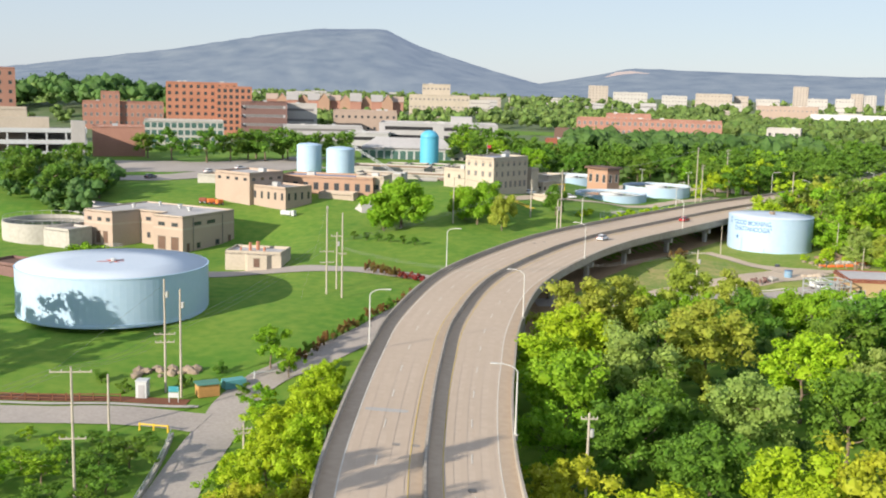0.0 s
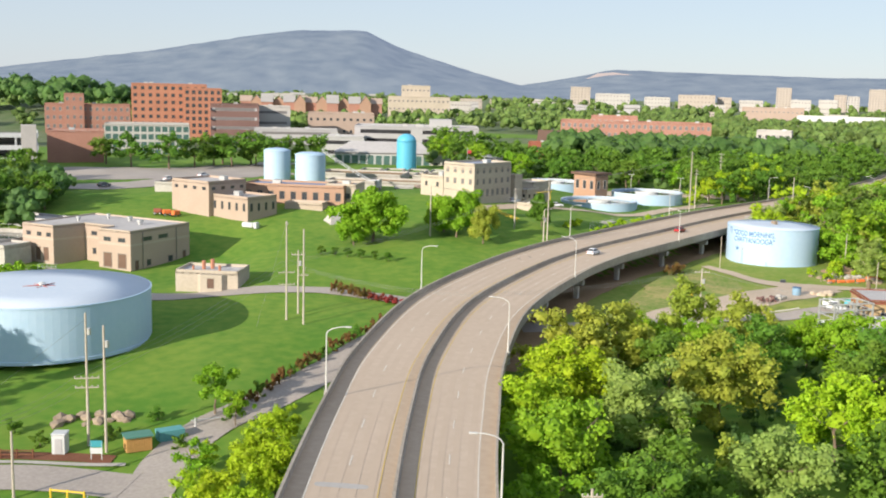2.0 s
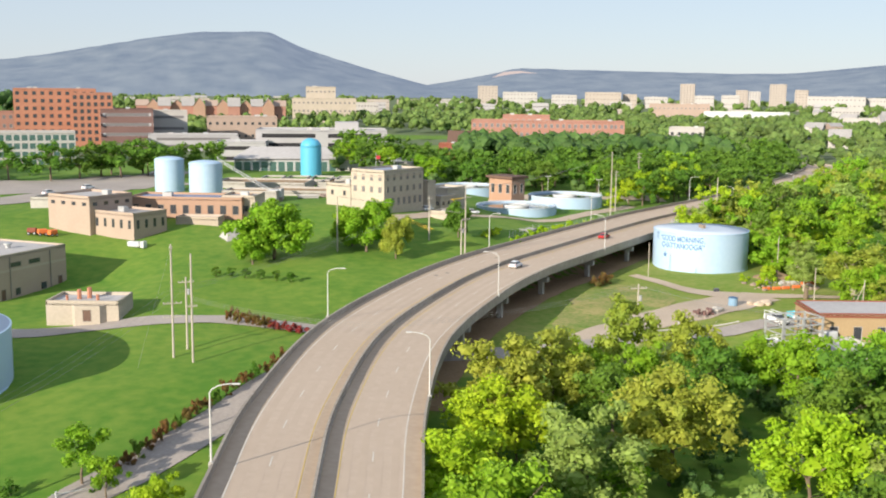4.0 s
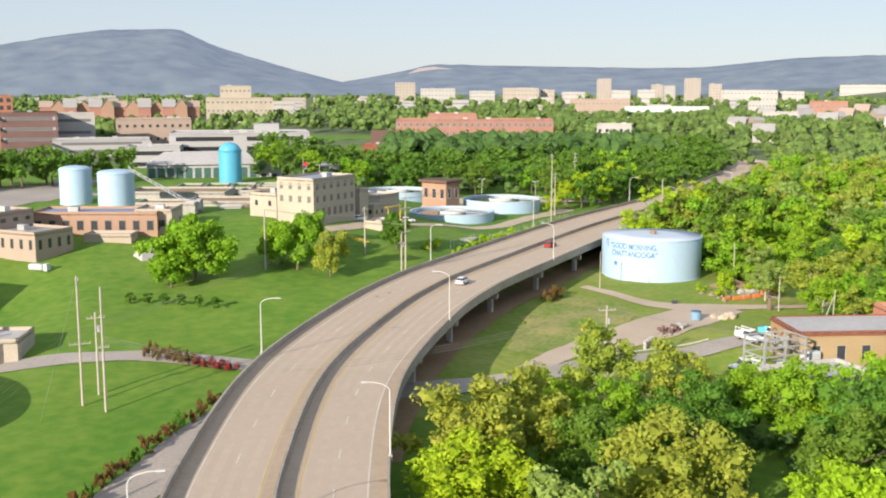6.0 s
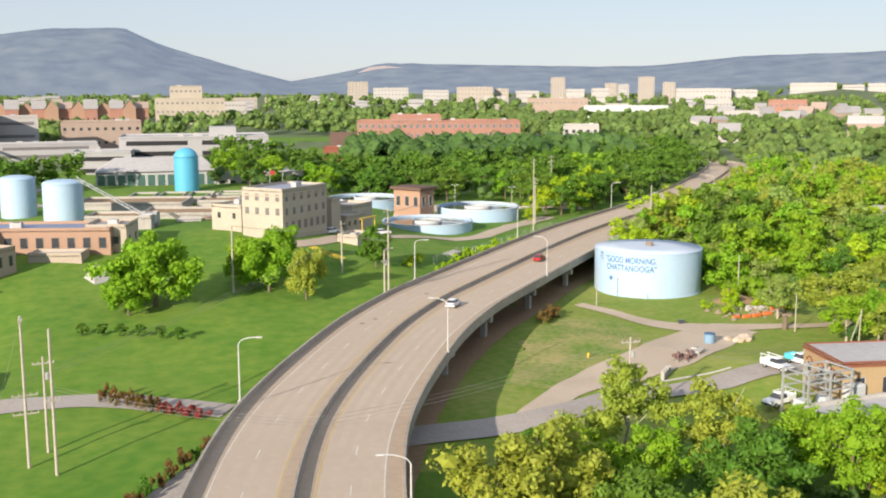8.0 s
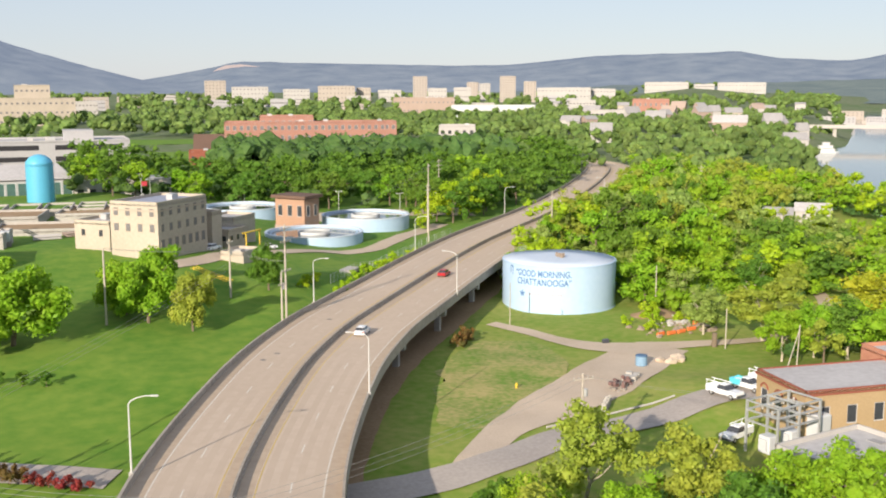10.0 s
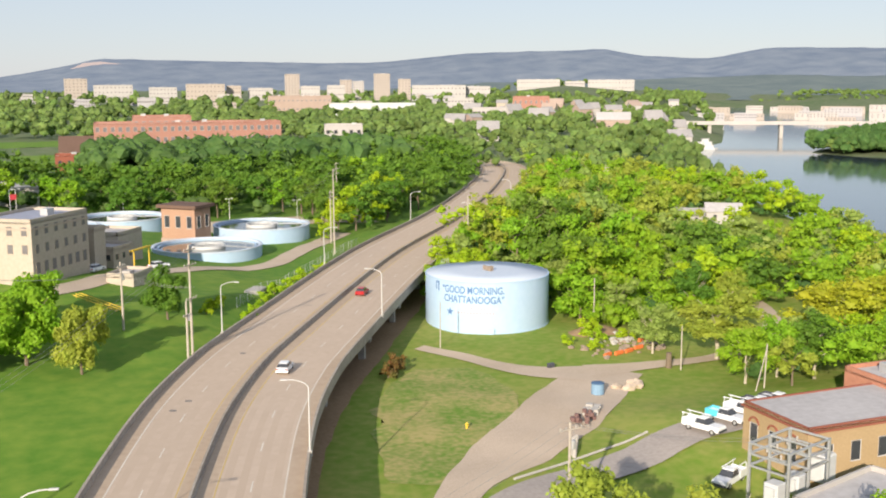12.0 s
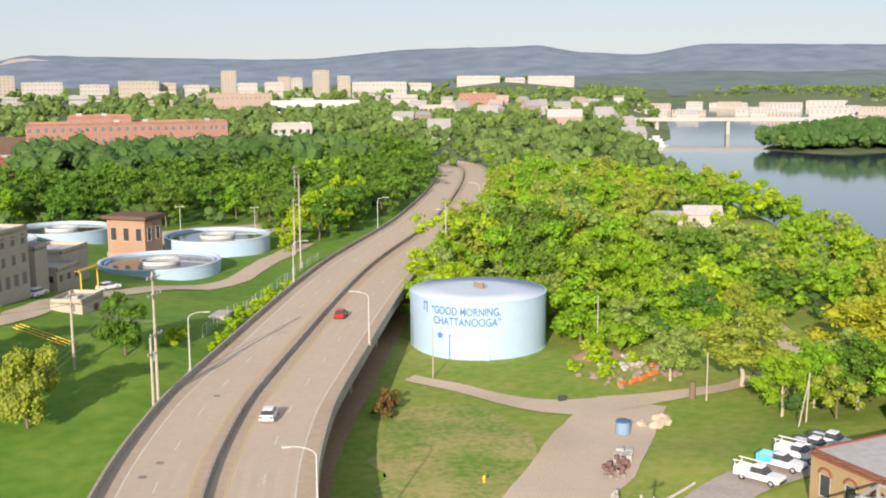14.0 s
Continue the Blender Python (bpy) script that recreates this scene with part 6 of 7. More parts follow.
utility_pole("timber pole beyond the basins", 109, 384, 14, ((0.1, 2.2), (1.2, 2.2)), 40)
utility_pole("tall timber pole in the wood", 133.6, 435.4, 17, ((0.1, 3.4), (1.6, 3.4), (3.0, 3.0)), 40)
utility_pole("timber pole rising from the riverside wood", 131.5, 351.4, 15, (), 0)
utility_pole("timber pole in the riverside wood", 238, 432, 14, ((0.4, 2.4), (1.6, 2.4)), 0)
tri = thing("braced_pole", "leaning braced timber pole on the grass", "utility pole", pose(120, 243, gz(120, 243)))
part("pole", rods(((0, 0, -0.3), (0.3, 0, 7.0), 0.12, 0.1)), WOOD, tri)
part("brace", rods(((-3.2, -1.2, -0.3), (0.2, 0, 6.0), 0.1, 0.08)), WOOD, tri)

pp = [(-17.4, 215, 15), (-38.4, 157.4, 9)]
for d in (-1.4, 0, 1.4):
    wire([(-17.4 + d, 215, 15.4), (-38.4 + d, 157.4, 9.2), (-40.4 + d, 117.5, 14.4)], 1.2)
    wire([(-17.4 + d, 215, 15.4), (41.8 + d * .6, 283, 26), (102 + d * .6, 366, 29)], 1.6)
    wire([(-40.4 + d, 117.5, 14.4), (-75 + d, 60, 14)], 1.2)
    wire([(62.3, 215.5 + d, 15.2), (16.5, 196 + d, 13.5), (-13.9, 211.6 + d, 15)], 1.0)
    wire([(35.2 + d * .5, 297.5, 21), (42 + d * .5, 283, 20.5)], 0.6)
    wire([(35.2 + d * .5, 297.5, 21), (12.2 + d * .5, 287, 24)], 0.6)
wire([(62.3, 215.5, 15.2), (88.5, 209.5, 10.6)], 0.6), wire([(62.3, 216.5, 15.2), (88.5, 211, 10.6)], 0.6)
wire([(-38.4, 157.4, 17), (-60, 120, 0)], 0.1), wire([(-17.4, 215, 23), (-22, 207, 5)], 0.05)


def yard_light(x, y, h):
    ob = thing("yard_light", "pale steel yard light with two heads", "street lamp", pose(x, y, gz(x, y)), "yard lights")
    part("pole", rods(((0, 0, 0), (0, 0, h), 0.1, 0.07)), LAMPGREY, ob)
    part("arm", rods(((-0.9, 0, h - 0.1), (0.9, 0, h - 0.1), 0.05)), LAMPGREY, ob)
    for u in (-0.9, 0.9):
        part("lamp_head", boxes((u - 0.3, -0.2, h - 0.15, u + 0.3, 0.2, h + 0.1, 0.04)), LAMPGREY, ob)


for x, y in ((112, 415), (122, 412), (96, 428), (70, 448), (38, 430), (-60, 430), (-22, 372)):
    yard_light(x, y, 8)

# ---------------------------------------------------------------- hedges and shrubs
for k in range(22):
    u = k / 21
    x, y = -21 + 25 * u - 2.2 * math.sin(u * 3.1), 166 + 48 * u
    tree("bush", x, y, 1.9 + 0.3 * math.sin(k * 2.1), "russet young shrub in a row along the ramp", LEAFRED if k % 4 else 2, "shrub", "ramp hedge", 0.62)
for k in range(6):
    x, y = -14.4 + 3.2 * k, 267.5 - 1.1 * k
    tree("cedar", x, y, 2.7, "small dark columnar shrub on the lawn", 2, "shrub", "lawn shrubs", 1.15)
for k in range(9):
    u = k / 8
    x, y = -9.4 + 13 * u, 236.0 - 9.5 * u
    tree("bush", x, y, 2.3 if k < 5 else 1.5, "russet shrub beside the service drive", LEAFRED if k < 5 else LEAFCRIM, "shrub", "drive shrubs", 0.6 if k < 5 else 1.0)
for x, y in ((-45, 157.5), (-36, 160), (-31, 166), (-26, 157), (-50, 162)):
    tree("bush", x, y, 1.7, "low green shrub by the entrance", 2, "shrub", "entrance shrubs")
for x, y, h in ((63, 300, 2.0), (66, 305, 1.8), (58, 303, 2.2), (70, 311, 2.0), (74, 317, 2.2), (55, 299, 1.6), (80, 324, 2.4), (86, 331, 2.4), (93, 338, 2.2)):
    tree("bush", x - 4.5, y + 4.5, h, "rough shrub between fence and overpass", 1, "shrub", "fence shrubs", 1.1)
for x, y, h in ((113, 276, 1.8), (117, 281, 2.4), (122, 279, 2.2), (127, 276, 2), (111, 282, 1.6), (119, 286, 3)):
    tree("bush", x, y, h, "weedy shrub among the rubble", 1, "shrub", "rubble shrubs", 1.1)
for x, y in ((72, 281), (70, 279), (74, 284)):
    tree("bush", x + 3, y, 2.2, "dry bush beside the overpass piers", LEAFRED, "shrub", "pier shrubs")


def stones(name, label, x, y, n, spread, smin, smax, seed, material=ROCK):
    rng = random.Random(seed)
    ob = thing(name, label, "rocks", pose(x, y, gz(x, y)))
    for k in range(n):
        bm = bmesh.new()
        bmesh.ops.create_icosphere(bm, subdivisions=1, radius=1)
        s_ = rng.uniform(smin, smax)
        for v in bm.verts:
            q = 1 + 0.35 * noise.noise(v.co * 1.4 + Vector((k * 3.1, seed, 0)))
            v.co = Vector((v.co.x * s_ * 1.3 * q, v.co.y * s_ * q, v.co.z * s_ * 0.75 * q))
        p = part("stone", bm, material, ob)
        px, py = rng.uniform(-1, 1) * spread[0], rng.uniform(-1, 1) * spread[1]
        p.location = (px, py, gz(x + px, y + py) - gz(x, y) + s_ * 0.25)
        p.rotation_euler = (0, 0, rng.uniform(0, 6))
    return ob


stones("boulder_outcrop", "rough tan boulders on the lawn by the entrance", -40.5, 166.5, 24, (5.5, 2.0), 0.4, 1.1, 4)
stones("rubble_heap", "heap of broken concrete and stone by the wood", 117, 275, 46, (8, 4.5), 0.2, 0.75, 5)
stones("rubble_heap", "pale broken slabs at the foot of the soil bank", 121, 281, 26, (6, 4), 0.25, 0.8, 8, CONCRETE)
stones("rubble_heap", "heap of broken stone and logs by the lane", 136, 261, 34, (6, 2.5), 0.2, 0.7, 6)
stones("gravel_heap", "low heap of pale gravel in the yard", 103, 255.5, 5, (2.2, 1.4), 0.8, 1.4, 7, GRAVEL)
soil = thing("soil_bank", "bare orange soil bank below the wood", "bank", pose(121, 287, gz(121, 287)))
bm = bmesh.new()
bmesh.ops.create_grid(bm, x_segments=14, y_segments=8, size=1)
for v in bm.verts:
    e = max(0, 1 - v.co.length)
    v.co = Vector((v.co.x * 6, v.co.y * 4, 2.2 * e + 0.3 * noise.noise(v.co * 5) - 0.2))
part("mound", bm, DIRT, soil, smooth=True)
for k, (x, y, a) in enumerate(((112, 271.5, 20), (114.5, 271.5, 12), (117, 271.8, 15), (120, 272.8, 8), (124, 276.5, 10), (126.5, 276.8, 5))):
    ob = thing("traffic_barrier", "orange plastic barrier lying in the rubble", "barrier", pose(x, y, gz(x, y), 0, 0, a), "orange barriers")
    part("body", boxes((-1.1, -0.25, 0, 1.1, 0.25, 0.7, 0.1)), ORANGE, ob)

# ---------------------------------------------------------------- vehicles
def wheel(parent, x, y, r):
    w_ = part("wheel", lathe(bmesh.new(), [(r * 0.6, -0.11), (r, -0.1), (r, 0.1), (r * 0.6, 0.11)], 16), TYRE, parent)
    w_.matrix_local = pose(x, y, r, 90)
    rim = part("rim", lathe(bmesh.new(), [(r * 0.58, -0.115), (r * 0.3, -0.13), (r * 0.3, 0.13), (r * 0.58, 0.115)], 12), STEEL, w_)
    return w_


def shell(bm, prof, w, inset):
    """A body from a side profile (x, z), narrowed towards the top."""
    zs = [p[1] for p in prof]
    lo, hi = min(zs), max(zs)
    L = [bm.verts.new((x, -(w / 2 - inset * (z - lo) / (hi - lo)), z)) for x, z in prof]
    R = [bm.verts.new((x, (w / 2 - inset * (z - lo) / (hi - lo)), z)) for x, z in prof]
    n = len(prof)
    for k in range(n):
        bm.faces.new((L[k], L[(k + 1) % n], R[(k + 1) % n], R[k]))
    bm.faces.new(L), bm.faces.new(list(reversed(R)))
    bmesh.ops.recalc_face_normals(bm, faces=bm.faces)
    return bm


def car(label, m, paint, name="car", group=""):
    ob = thing(name, label, "car", m, group)
    part("body", shell(bmesh.new(), [(-2.2, 0.35), (2.2, 0.35), (2.25, 0.75), (1.1, 0.95), (-1.9, 1.0), (-2.25, 0.8)], 1.8, 0.1), paint, ob)
    part("cabin", shell(bmesh.new(), [(-1.95, 0.95), (1.15, 0.92), (0.4, 1.42), (-1.3, 1.46)], 1.62, 0.2), GLASS, ob, "dark glazing")
    part("roof", shell(bmesh.new(), [(-1.4, 1.43), (0.45, 1.40), (0.3, 1.48), (-1.25, 1.51)], 1.3, 0.05), paint, ob)
    for y in (-0.62, 0.62):
        part("tail_light", boxes((-2.27, y - 0.2, 0.7, -2.2, y + 0.2, 0.88)), LAMPRED, ob)
        part("headlight", boxes((2.16, y - 0.2, 0.62, 2.26, y + 0.2, 0.76)), WHITEP, ob)
    for x in (-1.35, 1.4):
        for y in (-0.8, 0.8):
            wheel(ob, x, y, 0.33)
    return ob


def pickup(label, m, paint, bed, rack=False):
    ob = thing("pickup_truck", label, "truck", m, "parked trucks")
    part("body", shell(bmesh.new(), [(-2.8, 0.5), (2.8, 0.5), (2.85, 0.9), (2.7, 1.15), (0.9, 1.2), (-0.8, 1.2), (-2.8, 1.2)], 1.95, 0.08), paint, ob)
    part("cabin", shell(bmesh.new(), [(-0.8, 1.2), (1.15, 1.2), (0.5, 1.85), (-0.65, 1.88)], 1.8, 0.2), GLASS, ob, "dark glazing")
    part("roof", shell(bmesh.new(), [(-0.75, 1.85), (0.55, 1.83), (0.45, 1.93), (-0.65, 1.95)], 1.45, 0.05), paint, ob)
    part("bed", boxes((-2.82, -0.99, 0.6, -0.85, -0.85, 1.5, 0.03), (-2.82, 0.85, 0.6, -0.85, 0.99, 1.5, 0.03), (-2.86, -0.95, 0.6, -2.74, 0.95, 1.45, 0.03)), bed, ob)
    if rack:
        part("rack", rods(((-2.7, -0.85, 1.5), (-2.7, -0.85, 2.1), 0.05), ((-2.7, 0.85, 1.5), (-2.7, 0.85, 2.1), 0.05), ((-3.0, -0.7, 2.1), (0.6, -0.7, 2.1), 0.07), ((-3.0, 0.7, 2.1), (0.6, 0.7, 2.1), 0.07)), CARWHITE, ob)
    part("bumper", boxes((2.8, -0.9, 0.45, 2.95, 0.9, 0.75, 0.03)), CARDARK, ob)
    for x in (-1.75, 1.85):
        for y in (-0.88, 0.88):
            wheel(ob, x, y, 0.4)
    return ob


for x, y, a, paint, bed, rk, lb in ((95.3, 230.2, -76, CARWHITE, CARWHITE, True, "white service pickup with ladder rack parked on asphalt"), (100.6, 231.4, -76, CARWHITE, CARCYAN, False, "white and turquoise pickup parked on asphalt"),
                                    (104.6, 232.0, -76, CARWHITE, CARWHITE, True, "white pickup with pipe rack parked in a row"), (108.4, 232.6, -76, CARWHITE, CARDARK, False, "white pickup with dark bed parked in a row"),
                                    (112.4, 233.0, -76, CARWHITE, CARDARK, False, "silver-white pickup parked at the row's end")):
    pickup(lb, pose(x, y, gz(x, y) + 0.22, 0, 0, a), paint, bed, rk)
pickup("white pickup beside the switchyard fence", pose(88, 218, gz(88, 218) + 0.22, 0, 0, 200), CARWHITE, CARWHITE, True)


def on_deck(off, st):
    k = int(st / 2)
    p = AXIS[k] + RIGHT[k] * off
    return pose(p[0], p[1], bank(off) + 0.02, 0, 0, math.degrees(math.atan2(TAN_[k][1], TAN_[k][0])))


RED, RED_OFF, WHITE = (83, 315), 3.0, (51, 269.6)
car("dark red hatchback driving along the overpass", on_deck(RED_OFF, station_of(*RED)), CARRED)
car("white saloon driving along the overpass", on_deck(3.4, station_of(*WHITE)), CARWHITE)
car("white car parked beside the plant office", pose(39.5, 338.6, gz(39.5, 338.6) + 0.2, 0, 0, 47), CARWHITE)
car("white car parked by the service shed", pose(54, 347.5, gz(54, 347.5) + 0.2, 0, 0, 20), CARWHITE)
car("blue car parked below the overpass trees", pose(18.2, 125.2, gz(18.2, 125.2), 0, 0, 90), CARDARK)
for x, y in ((-88, 352), (-72, 372), (-64, 390), (-100, 345)):
    car("parked car on the plant street", pose(x, y, gz(x, y) + 0.2, 0, 0, 60), CARWHITE if x > -80 else CARDARK)

# ---------------------------------------------------------------- yard clutter
bin_ = thing("dumpster", "blue steel drum bin in the yard", "bin", pose(96.7, 254.7, gz(96.7, 254.7) + 0.1))
part("body", lathe(bmesh.new(), [(0.9, 0), (1.0, 0.1), (1.0, 1.7), (0.9, 1.8), (0.8, 1.6)], 24), mat("bin_blue", (0.22, 0.36, 0.50), 0.6, 0.2, 2.0), bin_)
part("lid", lathe(bmesh.new(), [(1.02, 1.7), (1.02, 1.85), (0.2, 2.0)], 24), mat("bin_top", (0.08, 0.16, 0.28), 0.6, 0.2, 2.0), bin_)
rng = random.Random(9)
pal = thing("scrap_stack", "stack of rusty pipe fittings and pallets", "scrap", pose(86, 244.5, gz(86, 244.5), 0, 0, 40))
for k in range(26):
    part("fitting", lathe(bmesh.new(), [(0.25, 0), (0.32, 0.05), (0.32, 0.5), (0.25, 0.55)], 10), PLUM if k % 3 else DARKCON, pal).matrix_local = pose(rng.uniform(-2.6, 2.6), rng.uniform(-1.3, 1.3), 0.5 * (k % 3), rng.choice([0, 90]), 0, rng.uniform(0, 90))
for k in range(6):
    part("crate", boxes((-0.5, -0.5, 0, 0.5, 0.5, rng.uniform(0.7, 1.3), 0.04)), CONCRETE, pal).matrix_local = pose(3.4 + 1.1 * (k % 3), -1.0 + 1.2 * (k // 3), 0, 0, 0, rng.uniform(0, 30))
pip = thing("pipe_stack", "row of short concrete pipes at the kerb", "pipes", pose(78.5, 236, gz(78.5, 236), 0, 0, 50), "yard pipes")
for k in range(7):
    part("pipe", lathe(bmesh.new(), [(0.3, 0), (0.3, 1.4), (0.22, 1.4), (0.22, 0.1)], 14), CONCRETE, pip).location = (-2.2 + 0.75 * k, 0.3 * (k % 2), 0)
kerb = thing("kerb", "pale concrete kerb along the yard drive", "kerb", kind="structure")
line = spline([(66, 231.5), (74, 233), (82, 234.2), (90, 235)], 1.5)
for a, b in zip(line, line[1:]):
    part("kerb_stone", rods(((a[0], a[1], gz(*a) + 0.15), (b[0], b[1], gz(*b) + 0.15), 0.2, 0.2, 4)), CONCRETE, kerb)
hyd = thing("hydrant", "yellow fire hydrant standing in the grass", "hydrant", pose(71.1, 251.2, gz(71.1, 251.2)))
part("barrel", lathe(bmesh.new(), [(0.2, 0), (0.16, 0.1), (0.16, 0.7), (0.22, 0.75), (0.12, 0.95)], 12), YELLOW, hyd)
part("nozzle", rods(((-0.3, 0, 0.55), (0.3, 0, 0.55), 0.08)), YELLOW, hyd)
cab_ = thing("control_cabinet", "small black control cabinet in the grass", "cabinet", pose(99.5, 271, gz(99.5, 271)))
part("body", boxes((-0.6, -0.35, 0.0, 0.6, 0.35, 0.9, 0.05)), CARDARK, cab_)
tk = thing("vent_stack", "weathered timber post wrapped in creeper", "post", pose(116.6, 261, gz(116.6, 261)))
part("stump", rods(((0, 0, 0), (0, 0, 2.6), 0.55, 0.45, 9)), BARK, tk)
hut = thing("garden_shed", "cedar shed with a green roof by the entrance", "shed", pose(-31.6, 156.6, gz(-31.6, 156.6), 0, 0, 25))
for k in range(10):
    part("board", boxes((-1.7 + 0.34 * k, -1.1, 0, -1.38 + 0.34 * k, -1.0, 2.0)), CEDAR, hut)
part("wall", boxes((-1.7, -1.0, 0, 1.7, 1.1, 2.0)), CEDAR, hut)
part("roof", boxes((-1.9, -1.4, 2.0, 1.9, 1.4, 2.15)), mat("green_sheet_roof", (0.10, 0.26, 0.20), 0.6, 0.2, 2.0), hut)
wc = thing("portable_cabin", "white portable cabin beside the street", "cabin", pose(-41.5, 155.2, gz(-41.5, 155.2)))
part("body", boxes((-0.9, -0.9, 0, 0.9, 0.9, 2.7, 0.1)), WHITEP, wc)
part("roof", boxes((-1.0, -1.0, 2.7, 1.0, 1.0, 2.9, 0.08)), WHITEP, wc)
part("door", boxes((-0.45, -0.96, 0.1, 0.45, -0.9, 2.2)), GREYST, wc)
sg = thing("entrance_sign", "blue and white notice board on posts", "sign", pose(-36.2, 153.2, gz(-36.2, 153.2)))
part("post", rods(((-0.7, 0, 0), (-0.7, 0, 2.6), 0.07)), WHITEP, sg), part("post", rods(((0.7, 0, 0), (0.7, 0, 2.6), 0.07)), WHITEP, sg)
part("panel", boxes((-0.8, -0.06, 0.9, 0.8, 0.0, 1.7)), WHITEP, sg), part("panel", boxes((-0.8, -0.06, 1.8, 0.8, 0.0, 2.7)), mat("teal_panel", (0.05, 0.30, 0.36), 0.6, 0.1, 2), sg)
sk = thing("skip", "teal steel skip beside the shed", "skip", pose(-28.0, 160.2, gz(-28, 160.2), 0, 0, 30))
part("body", prism(bmesh.new(), [(-1.8, -1), (1.8, -1), (1.8, 1), (-1.8, 1)], 0, 1.4), mat("teal_steel", (0.12, 0.36, 0.38), 0.6, 0.2, 2), sk)
gt = thing("barrier_gate", "white barrier gate across the drive", "gate", pose(-25.2, 163.8, gz(-25.2, 163.8), 0, 0, 35))
part("post", rods(((0, 0, 0), (0, 0, 1.4), 0.12)), WHITEP, gt), part("bar", rods(((-0.6, 0, 1.1), (3.8, 0, 0.8), 0.08)), WHITEP, gt)
yb = thing("barrier_gate", "yellow and white striped rail at the kerb", "gate", pose(-36.5, 141.5, gz(-36.5, 141.5) + 0.1, 0, 0, -12))
for u in (-2.2, 0, 2.2):
    part("post", rods(((u, 0, 0), (u, 0, 1.2), 0.14)), YELLOW, yb)
part("rail", rods(((-2.2, 0, 1.0), (2.2, 0, 1.0), 0.12)), YELLOW, yb)
fence = thing("pipe_fence", "red-brown timber rail fence along the street", "fence")
for k in range(17):
    x = -78 + 2.1 * k
    part("post", boxes((x - 0.08, 152.9, gz(x, 153) - 0.2, x + 0.08, 153.1, gz(x, 153) + 1.3)), MULCH, fence)
    if k < 16:
        for h in (0.5, 1.1):
            part("rail", rods(((x, 153, gz(x, 153) + h), (x + 2.1, 153, gz(x + 2.1, 153) + h), 0.1)), MULCH, fence)
ribbon("mulch_bed", "red-brown mulch bed along the street", [(-90, 154.2), (-60, 154), (-40, 153.6), (-33, 153)], 2.6, MULCH, 0.12, "bed", 3)
ribbon("kerb_street", "pale concrete kerb beside the street", [(-120, 152.4), (-60, 151.4), (-40, 151.2), (-32, 151.4)], 0.9, CONCRETE, 0.3, "kerb", 2)
rw = thing("retaining_wall", "concrete retaining wall with rail beside the ramp", "wall", kind="structure")
line = spline([(-32.6, 100), (-32.6, 118), (-33, 132), (-33.6, 140)], 2.0)
for a, b in zip(line, line[1:]):
    part("wall_panel", boxes((a[0] - 0.2, a[1], gz(*a) - 2, a[0] + 0.2, b[1], gz(*a) + 0.7)), CONCRETE, rw)
    part("guard_rail", rods(((a[0], a[1], gz(*a) + 1.3), (b[0], b[1], gz(*b) + 1.3), 0.06)), STEEL, rw)
    part("rail_post", rods(((a[0], a[1], gz(*a) + 0.6), (a[0], a[1], gz(*a) + 1.3), 0.05)), STEEL, rw)
# mesh fence between the lawn and the overpass
cf = thing("mesh_fence", "grey steel mesh fence beside the overpass", "fence")
ln_ = []
for st in range(296, 384, 3):
    k = int(st / 2)
    ln_.append(AXIS[k] - RIGHT[k] * 15.5)
for a, b in zip(ln_, ln_[1:]):
    za, zb = gz(*a), gz(*b)
    part("post", rods(((a[0], a[1], za - 0.2), (a[0], a[1], za + 2.0), 0.05)), STEEL, cf)
    part("mesh_panel", rods(*[((a[0], a[1], za + h), (b[0], b[1], zb + h), 0.02, 0.02, 4) for h in (0.2, 0.6, 1.0, 1.4, 1.9)]), STEEL, cf)
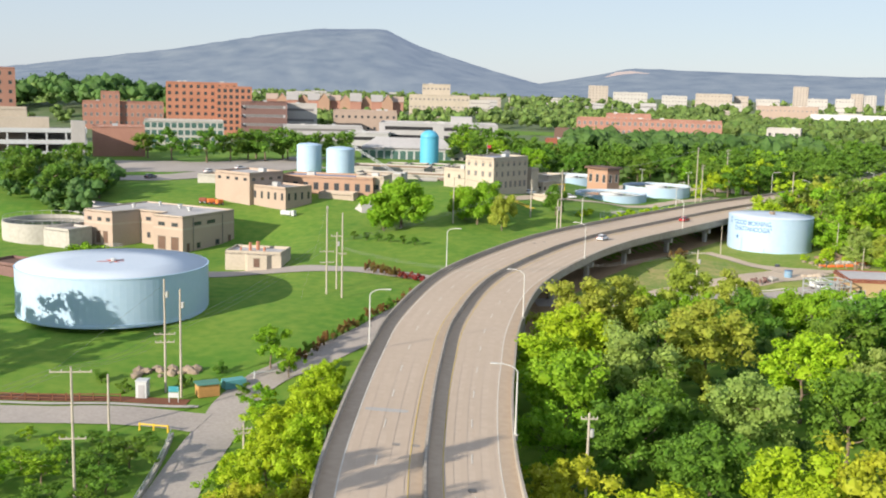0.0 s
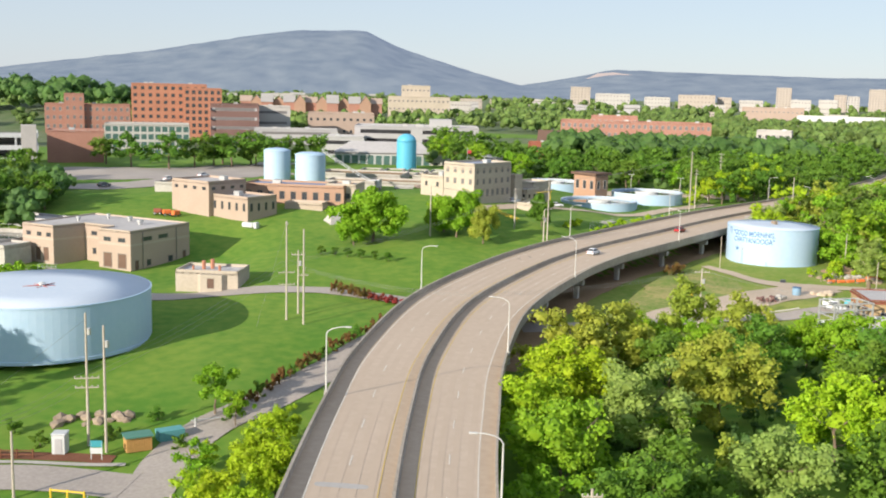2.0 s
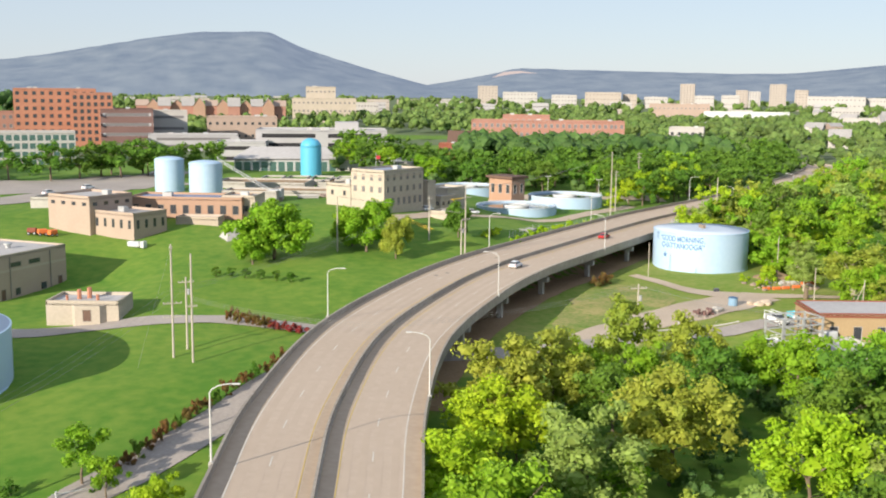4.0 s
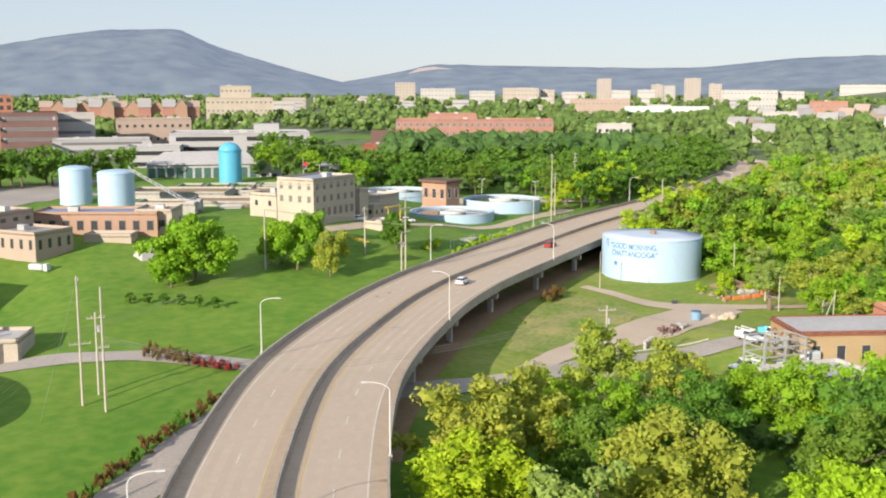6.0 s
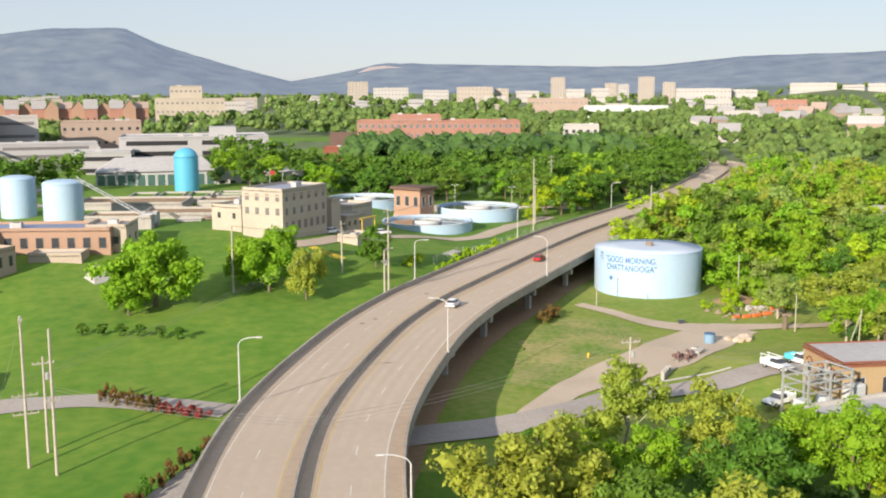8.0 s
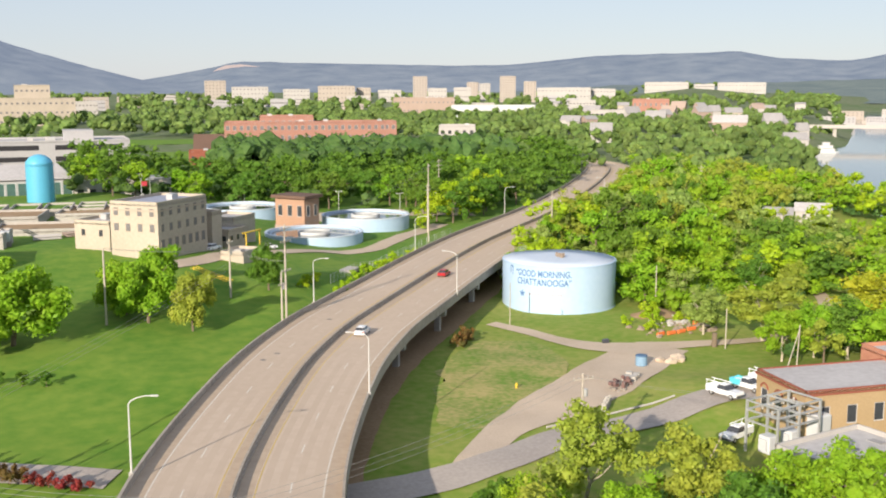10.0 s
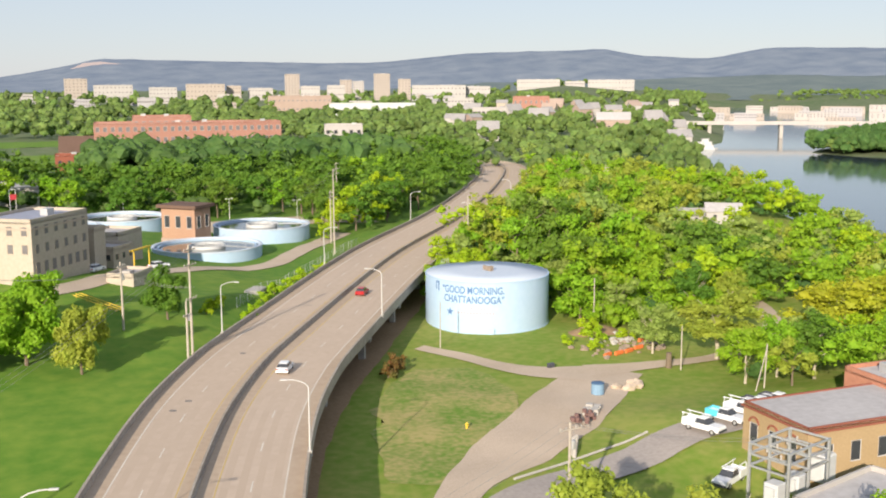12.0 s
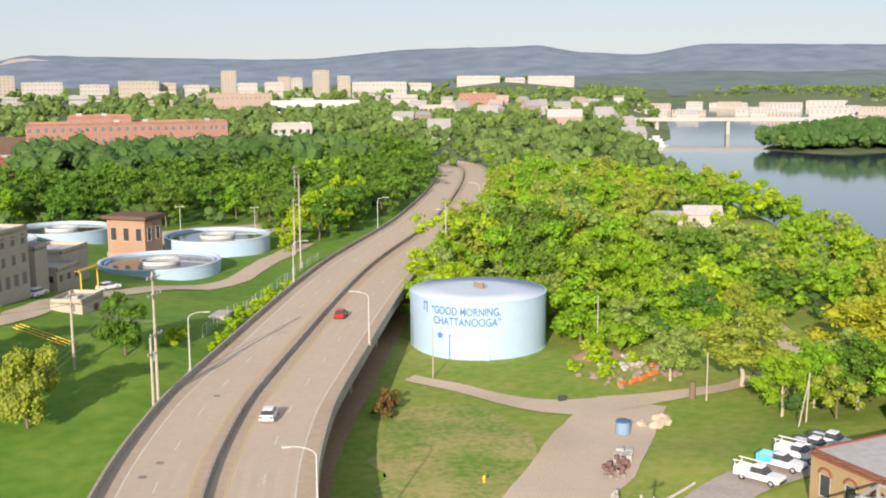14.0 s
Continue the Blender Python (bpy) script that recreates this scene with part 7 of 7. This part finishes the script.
# wear on the deck
def deck_patch(name, off, st, w, l, material, parent=bridge):
    bm = bmesh.new()
    k = int(st / 2)
    pts_ = []
    for j in range(12):
        a = 2 * math.pi * j / 12
        sx = math.copysign(abs(math.cos(a)) ** 0.5, math.cos(a)) * w / 2
        sy = math.copysign(abs(math.sin(a)) ** 0.5, math.sin(a)) * l / 2
        p = AXIS[k] + RIGHT[k] * (off + sx) + TAN_[k] * sy
        pts_.append(bm.verts.new((p[0], p[1], bank(off + sx) + 0.009)))
    bm.faces.new(pts_)
    bmesh.ops.recalc_face_normals(bm, faces=bm.faces)
    return part(name, bm, material, parent)


deck_patch("deck_patch", -5.6, station_of(0, 118), 5.4, 1.3, PALEST)
for o, x, y in ((-3.6, 2.6, 104), (-6.2, 33, 262), (-5.0, 45, 285), (4.5, 3, 92), (-1.4, 2.6, 104), (-7.2, 36, 255)):
    deck_patch("manhole_cover", o, station_of(x, y), 0.9, 0.9, DARKCON)
flag = thing("flag_pole", "white flagpole with a red flag on the office roof", "flag", pose(25, 340, 26.6))
part("pole", rods(((0, 0, 0), (0, 0, 4.5), 0.07, 0.04)), WHITEP, flag)
part("flag", boxes((0.05, -0.02, 2.6, 1.2, 0.02, 3.6)), mat("red_cloth", (0.45, 0.05, 0.06), 0.9, 0.1, 3), flag)
rail_ = thing("pipe_rail", "yellow painted pipe rails down the slope", "rail")
for q in (0, 0.7, 1.4):
    part("pipe", rods(((31 + q, 316 + q, gz(31, 316) + 0.7), (36 + q, 305 + q, gz(36, 305) + 0.7), 0.08)), YELLOW, rail_)
for k in range(5):
    u = k / 4
    x, y = 31.7 + 5 * u, 316.7 - 11 * u
    part("post", rods(((x, y, gz(x, y) - 0.2), (x, y, gz(x, y) + 0.8), 0.07)), YELLOW, rail_)
lp = thing("propane_tank", "white gas tank box below the filter wing", "tank", pose(-35, 296, gz(-35, 296), 0, 0, -30))
part("body", boxes((-2.4, -0.8, 0.1, 1.2, 0.8, 1.4, 0.25)), WHITEP, lp)
part("valve_box", boxes((1.4, -0.7, 0, 2.4, 0.7, 1.6, 0.1)), WHITEP, lp)
for k in range(3):
    mx = thing("site_machine", "small red and orange site machine on the grass", "machine", pose(-62 + 2.6 * k, 309 - 0.8 * k, gz(-62 + 2.6 * k, 309 - 0.8 * k), 0, 0, 25 * k), "site machines")
    part("body", boxes((-1.1, -0.7, 0.5, 1.1, 0.7, 1.7, 0.15)), ORANGE if k else BRICK, mx)
    for u in (-0.7, 0.7):
        for v in (-0.7, 0.7):
            wheel(mx, u, v, 0.4)
